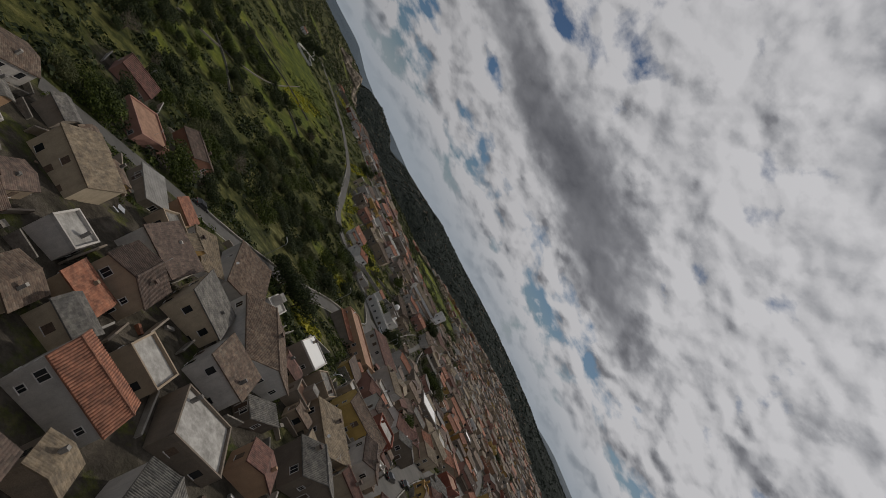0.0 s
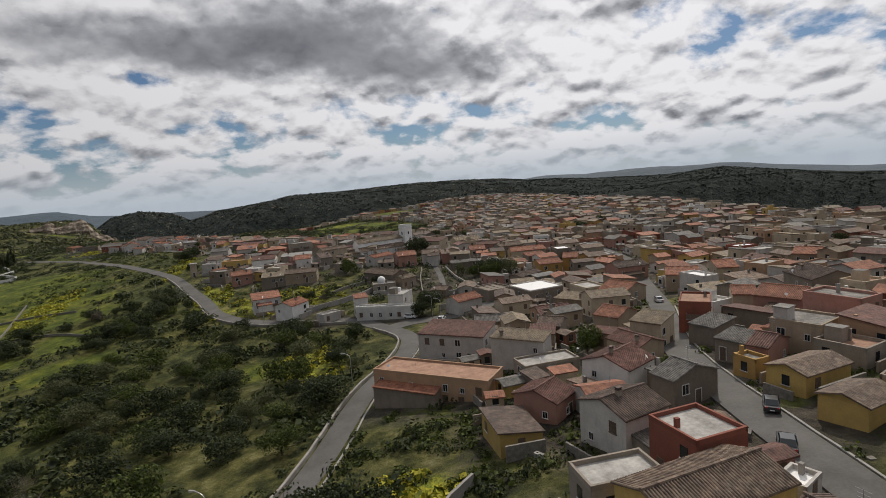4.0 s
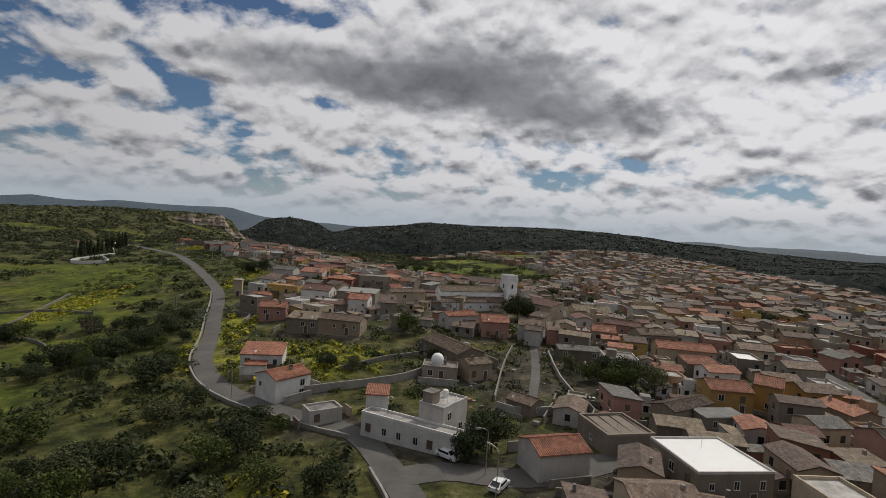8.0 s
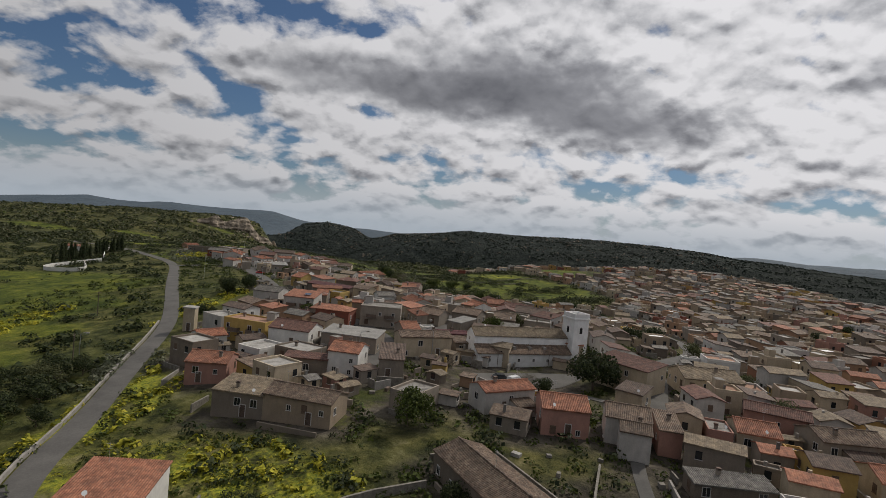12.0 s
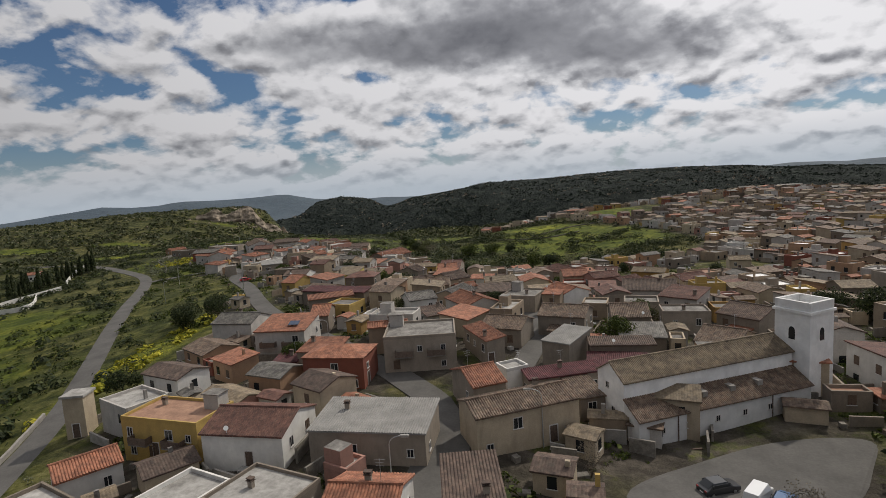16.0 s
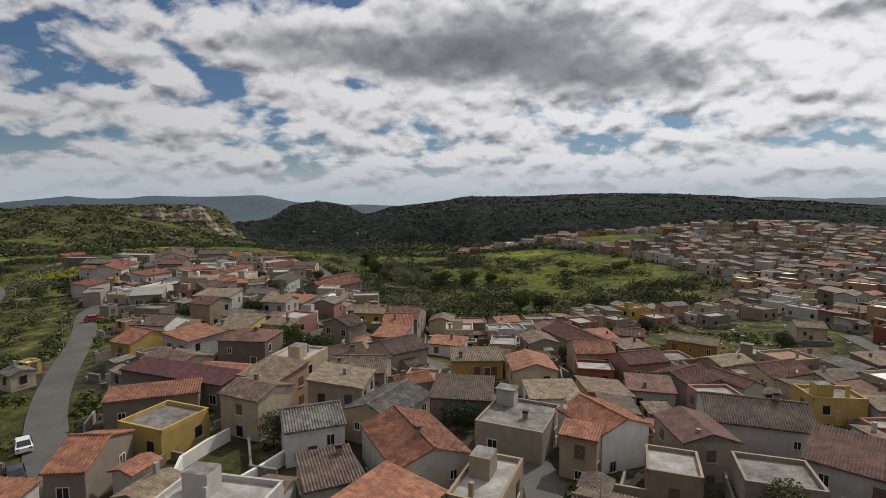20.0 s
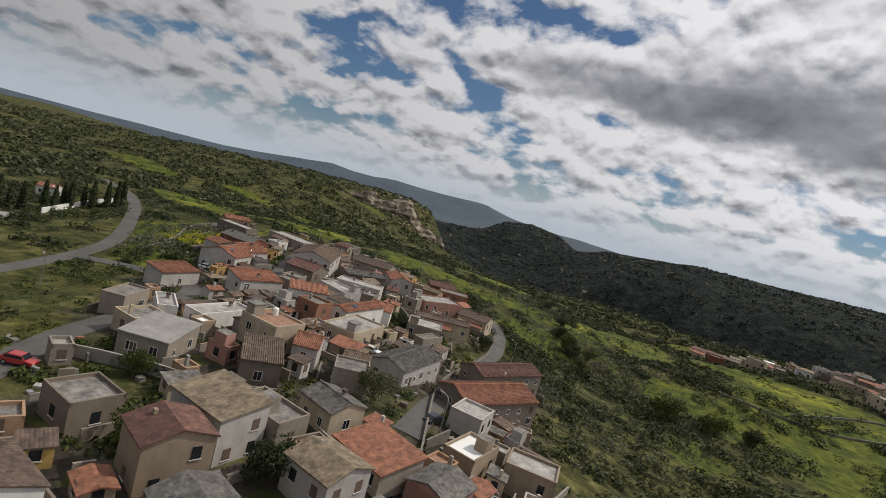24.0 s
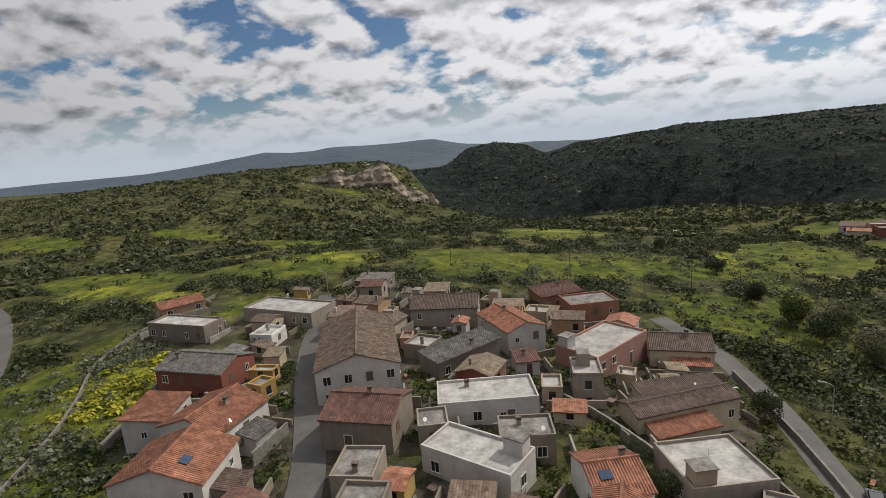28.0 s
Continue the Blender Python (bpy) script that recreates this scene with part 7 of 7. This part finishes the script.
# ---------------------------------------------------------------- cars
def car_parts(long, van):
    bm = bmesh.new()
    w = 0.86
    if van:
        prof = [(-2.1, 0.35), (2.1, 0.35), (2.1, 0.95), (1.55, 1.05), (0.95, 1.85), (-2.05, 1.9), (-2.1, 0.9)]
    else:
        prof = [(-2.05, 0.3), (2.05, 0.3), (2.08, 0.72), (1.15, 0.9), (0.5, 1.42), (-1.05, 1.46), (-1.85, 0.95), (-2.08, 0.85)]
    rows = []
    for y, k in ((-w, 0.93), (-w * 0.94, 1.0), (w * 0.94, 1.0), (w, 0.93)):
        rows.append([bm.verts.new((x * long * (1.0 if k == 1 else 0.985), y * (0.82 if z > 1.2 else 1.0), 0.3 + (z - 0.3) * k)) for x, z in prof])
    n = len(prof)
    for a, b in zip(rows[:-1], rows[1:]):
        for i in range(n):
            j = (i + 1) % n
            bm.faces.new((a[j], a[i], b[i], b[j]))
    bm.faces.new(rows[0]), bm.faces.new(rows[-1][::-1])
    bmesh.ops.recalc_face_normals(bm, faces=bm.faces)
    return bm


def wheel_mesh():
    bm = bmesh.new()
    tube(bm, (0, -0.1, 0), (0, 0.1, 0), 0.31, 0.31, 14)
    return mesh_of("tyre", bm, TYRE)


def rim_mesh():
    bm = bmesh.new()
    tube(bm, (0, -0.12, 0), (0, 0.12, 0), 0.18, 0.18, 10)
    return mesh_of("rim", bm, STEEL)


WHEEL, RIM = wheel_mesh(), rim_mesh()


def slab(x0, y0, z0, x1, y1, z1, m, name):
    bm = bmesh.new()
    box(bm, x0, y0, z0, x1, y1, z1)
    return mesh_of(name, bm, m)


BODIES = {}
for kname, van in (("car", False), ("van", True)):
    for cname, paint in PAINT.items():
        me = mesh_of("body", car_parts(1.0, van), paint)
        BODIES[kname, cname] = me


def glass_quad(pts):
    vs = list(pts) + [(p[0] * 0.99, p[1] * 0.97, p[2] - 0.03) for p in pts]
    return raw("window", vs, [(0, 1, 2, 3), (7, 6, 5, 4), (0, 4, 5, 1), (1, 5, 6, 2), (2, 6, 7, 3), (3, 7, 4, 0)], GLASS)


FRONT_GLASS = glass_quad(((1.12, -0.7, 0.95), (1.12, 0.7, 0.95), (0.56, 0.62, 1.41), (0.56, -0.62, 1.41)))
BACK_GLASS = glass_quad(((-1.8, 0.68, 1.0), (-1.8, -0.68, 1.0), (-1.12, -0.62, 1.45), (-1.12, 0.62, 1.45)))
SIDE_GLASS = slab(-1.35, -0.85, 0.98, 0.75, -0.80, 1.34, GLASS, "window")
LIGHT = slab(-0.16, -0.05, 0.55, 0.16, 0.02, 0.68, LENS, "headlight")
TAIL = slab(-0.14, -0.03, 0.6, 0.14, 0.03, 0.78, PAINT["red"], "tail_light")
PLATE = slab(-0.26, -0.02, 0.42, 0.26, 0.02, 0.53, MEMBRANE, "number_plate")


def car(x, y, rot, color, van=False, where="parked in the street"):
    ob = new("van" if van else "car")
    ob.matrix_world = pose(x, y, ground(x, y) + 0.14, 0, 0, rot)
    part("body", BODIES["van" if van else "car", color], ob)
    for sx in (-1.3, 1.3):
        for sy in (-0.78, 0.78):
            part("rim", RIM, part("tyre", WHEEL, ob, m=pose(sx, sy, 0.31)))
    if van:
        part("windscreen", FRONT_GLASS, ob, m=pose(0.42, 0, 0.12))
    else:
        part("windscreen", FRONT_GLASS, ob, m=pose(0.02, 0, 0.015))
        part("rear_window", BACK_GLASS, ob, m=pose(-0.02, 0, 0.02))
        part("side_window", SIDE_GLASS, ob)
        part("side_window", SIDE_GLASS, ob, m=pose(-0.6, 0, 0, 0, 0, 180))
    for sy in (-0.6, 0.6):
        part("headlight", LIGHT, ob, m=pose(2.06, sy, 0, 0, 0, 90))
        part("tail_light", TAIL, ob, m=pose(-2.07, sy, 0.1, 0, 0, 90))
    part("number_plate", PLATE, ob, m=pose(-2.09, 0, 0, 0, 0, 90))
    tagged(ob, f"{color} {'panel van' if van else 'hatchback car'} {where}", "car", "parked cars")


car(11.1, 234.7, -38, "white", where="at the road junction"), car(18.6, 225.2, 60, "white"), car(40.8, 234.7, 40, "blue", where="in a yard")
car(30.9, 121.6, 48, "black"), car(37.1, 129.6, 48, "black"), car(71.7, 198.4, 66, "silver"), car(-44.2, 121.1, 55, "black", where="on a drive by the road")
car(14.4, 343.2, 20, "black", where="on the church square"), car(17.6, 341.6, 50, "white", True, "on the church square"), car(19.6, 340.6, 52, "blue", where="on the church square")
car(-53.1, 395.7, 137, "silver"), car(-58.1, 401.1, 137, "black"), car(-63.1, 407.4, 137, "white"), car(-48.5, 389.7, 137, "black"), car(-37.9, 377.4, 135, "white", True), car(-34.8, 373.9, 135, "black")
car(-103.1, 469.8, 35, "red", where="turning at the town entrance"), car(-89.2, 530.0, 10, "white", where="outside a house"), car(-77.7, 573.1, 80, "black", where="in the lane"), car(-64.3, 514.9, 80, "black", where="in the lane"), car(52.1, 347.8, 30, "black", where="below a long wall"), car(57.6, 341.7, 30, "silver", where="below a long wall")
car(-154.3, 537.3, 40, "white", where="under a carport"), car(20.1, 332.5, 25, "yellow", where="on the church square")


# ---------------------------------------------------------------- street lamps, poles, pylons
bm = bmesh.new()
tube(bm, (0, 0, -0.3), (0, 0, 6.6), 0.09, 0.055, 8)
for i in range(5):
    a0, a1 = math.pi * 0.5 * i / 5, math.pi * 0.5 * (i + 1) / 5
    tube(bm, (1.4 * (1 - math.cos(a0)), 0, 6.6 + 0.9 * math.sin(a0)), (1.4 * (1 - math.cos(a1)), 0, 6.6 + 0.9 * math.sin(a1)), 0.05, 0.045, 6)
LAMP_POST = mesh_of("pole", bm, STEEL)
bm = bmesh.new()
box(bm, 1.2, -0.16, 7.42, 2.15, 0.16, 7.6)
bmesh.ops.bevel(bm, geom=bm.edges[:], offset=0.05, segments=2, affect="EDGES")
LAMP_HEAD = mesh_of("lamp_head", bm, PALE)
LAMP_LENS = slab(1.3, -0.12, 7.38, 2.05, 0.12, 7.425, LENS, "lens")
for x, y, r in ((-33.3, 256.2, 20), (0.1, 242.7, -60), (17.8, 222.0, 140), (-10.4, 185.1, 150), (16.9, 229.3, 200), (-30.3, 141.2, 150), (1.9, 108.0, 60), (-40.3, 380.0, 220), (-180.5, 613.2, 180), (-3.3, 349.7, 180), (-83.9, 331.2, 0), (-143.5, 490.7, -40), (-60.8, 510.3, 170), (-47.4, 444.5, 200), (-92.2, 447.7, -30), (-19.4, 337.9, 0), (-118.3, 445.2, -30), (-77.1, 593.4, 170)):
    ob = new("street_lamp")
    ob.matrix_world = pose(x, y, ground(x, y), 0, 0, r)
    part("pole", LAMP_POST, ob)
    part("lens", LAMP_LENS, part("lamp_head", LAMP_HEAD, ob))
    tagged(ob, "curved grey street lamp with a pale head", "street lamp", "street lamps")
bm = bmesh.new()
tube(bm, (0, 0, -0.3), (0, 0, 8.5), 0.13, 0.09, 7)
POLE = mesh_of("shaft", bm, BARK)
ARM = slab(-0.7, -0.05, 7.9, 0.7, 0.05, 8.0, RUST, "crossarm")
for x, y in ((-82, 327), (-100, 312), (-209, 658), (-165, 660), (-126, 656), (-94, 652), (-58, 614), (-82, 658), (-17, 806), (-114, 375), (-165, 301), (-100, 214)):
    ob = new("utility_pole")
    ob.matrix_world = pose(x, y, ground(x, y), 0, 0, rp.uniform(0, 180))
    part("shaft", POLE, ob)
    part("crossarm", ARM, ob)
    tagged(ob, "weathered wooden utility pole with a short crossarm", "pole", "utility poles")

# ---------------------------------------------------------------- walls round gardens, fields and the cemetery
for pts in (((-225, 519), (-237, 479), (-199, 476), (-225, 505)), ((-234, 532), (-252, 557), (-262, 577))):
    wall_along("cemetery_wall", pts, 0.35, 2.0, WALLS["white"], "pale plastered cemetery wall", category="wall")
house(-270.0, 550.7, 7, 6, 40, 3.6, "gable", "white", "new", label="small white cemetery chapel with a tiled roof", group="cemetery buildings")
TOWN_WALLS = (
    (((21, 262), (25, 285), (29, 300)), 1.2, STONE, "tumbledown dry-stone garden wall"),
    (((40, 262), (38, 277), (39, 298)), 1.3, PLASTER, "pale plastered garden wall with creeper"),
    (((41, 263), (52, 260), (63, 264)), 1.2, STONE, "low dry-stone garden wall"),
    (((-24, 260), (-13, 264), (0, 270), (6, 277)), 1.8, PLASTER, "long plastered wall below the flowering plot"),
    (((-15, 276), (-5, 285), (3, 289)), 1.2, STONE, "tumbledown dry-stone garden wall"),
    (((21, 257), (24, 254), (36, 257)), 1.8, PLASTER, "curved plastered yard wall"),
    (((-39, 411), (-42, 401), (-33, 397), (-30, 406)), 1.6, WALLS["white"], "white plastered wall round a weedy garden"),
    (((-50, 443), (-41, 438), (-37, 431)), 1.2, STONE, "dry-stone terrace wall"),
    (((-52, 457), (-43, 459), (-36, 453)), 1.0, STONE, "dry-stone terrace wall"),
    (((-103, 476), (-91, 482), (-82, 484)), 1.8, PLASTER, "grey block wall round a yard"),
    (((-90, 556), (-105, 574), (-119, 582)), 1.2, STONE, "dry-stone terrace wall"),
    (((-117, 526), (-111, 534), (-108, 546)), 1.5, STONE, "dry-stone yard wall"),
    (((-59, 501), (-77, 540), (-81, 581), (-89, 607)), 1.0, STONE, "low stone wall beside the lane"))
FIELD_WALLS = (
    (((-179, 533), (-192, 554), (-215, 575), (-216, 610)), 0.8, STONE, "low stone wall along the green field"),
    (((-87, 283), (-124, 318), (-160, 308)), 0.9, STONE, "dry-stone field wall"),
    (((-107, 222), (-136, 250), (-188, 269)), 0.9, STONE, "dry-stone field wall"),
    (((-120, 342), (-150, 355), (-193, 340)), 0.9, STONE, "dry-stone field wall"),
    (((-145, 217), (-132, 289), (-156, 380)), 0.9, STONE, "dry-stone field wall"),
    (((-4, 121), (-8, 129), (-0, 135)), 1.5, PLASTER, "plastered plot wall"),
    (((4, 103), (10, 113), (6, 125)), 1.4, STONE, "stone yard wall"),
    (((11, 685), (43, 720), (72, 726)), 0.8, STONE, "dry-stone terrace wall"),
    (((-47, 695), (16, 671), (47, 692)), 0.8, STONE, "dry-stone terrace wall"),
    (((9, 338), (22, 326), (33, 331)), 1.2, PLASTER, "low wall edging the church square"),
    (((-21, 348), (-30, 353), (-35, 365)), 1.2, STONE, "stone wall beside the street"))
for pts, h, m, word in TOWN_WALLS + FIELD_WALLS:
    wall_along("garden_wall", pts, 0.35, h, m, word)
tagged(new("church_square", raw("church_square", [(20 + 15 * math.cos(a) * (1 + 0.1 * math.sin(3 * a)), 345 + 7 * math.sin(a) + 0.42 * 15 * math.cos(a), 0) for a in np.linspace(0, 2 * math.pi, 41)[:-1]], [tuple(range(40))], ASPHALT)), "worn grey asphalt of the church square", "pavement", kind="structure")
sq = scene.objects["church_square"]
for v in sq.data.vertices:
    v.co.z = ground(v.co.x, v.co.y) + 0.09


# ---------------------------------------------------------------- limestone cliff and boulders
def rock_mesh(seed):
    r = random.Random(seed)
    bm = bmesh.new()
    bmesh.ops.create_icosphere(bm, subdivisions=2, radius=1)
    for v in bm.verts:
        v.co *= 1 + 0.35 * noise.noise(v.co * 1.4 + Vector((seed, 0, 0)))
        v.co.z *= 0.8
    return mesh_of("boulder", bm, CLIFF)


ROCKS = [rock_mesh(i) for i in range(5)]


def cliff():
    """A band of broken limestone at the end of the plateau, standing out of the slope."""
    line = smooth_line([(-362, 858), (-345, 866), (-330, 876), (-318, 890), (-303, 898), (-292, 912), (-286, 930), (-290, 955), (-299, 985)], 1.5)
    t = np.gradient(line, axis=0)
    t /= np.hypot(*t.T)[:, None]
    n, rows = len(line), 12
    vs, fs = [], []
    for i, (p, d) in enumerate(zip(line, t)):
        u = i / (n - 1)
        z0 = ground(*p) - 2.5
        tall = 2 + 22 * math.sin(math.pi * min(1, u * 1.35 + 0.05)) ** 0.7 * (0.75 + 0.35 * noise.noise((p[0] / 14, p[1] / 14, 2))) if u < 0.70 else 20 * (1 - u) / 0.30 + 1
        for j in range(rows):
            f = j / (rows - 1)
            q = Vector((p[0], p[1], z0 + f * tall))
            out = 3.2 * noise.noise((q.x / 7, q.y / 7, q.z / 9)) + 1.5 * noise.noise(q / 2.6) - 4.5 * f ** 2 + 1.2 * abs(math.sin(q.z * 0.55))
            vs.append((q.x + d[1] * out, q.y - d[0] * out, q.z))
        back = (p[0] - d[1] * 13, p[1] + d[0] * 13)
        vs.append((back[0], back[1], min(z0 + tall, ground(*back) + 0.3)))
    rows += 1
    for i in range(n - 1):
        for j in range(rows - 1):
            a = i * rows + j
            fs.append((a, a + rows, a + rows + 1, a + 1))
    tagged(new("cliff", raw("cliff", vs, fs, CLIFF)), "broken pale limestone cliff at the plateau's edge", "cliff", kind="structure")


cliff()
for i in range(60):
    x, y = rp.uniform(-380, -290), rp.uniform(830, 960)
    ob = new("boulder", rp.choice(ROCKS))
    s = rp.uniform(0.8, 2.4)
    ob.matrix_world = pose(x, y, ground(x, y) + 0.1 * s, 0, 0, rp.uniform(0, 360)) @ Matrix.Diagonal((s, s * 0.8, s * rp.uniform(0.6, 1.0), 1))
    tagged(ob, "pale limestone boulder on the scrubby plateau", "rock", "cliff rocks")
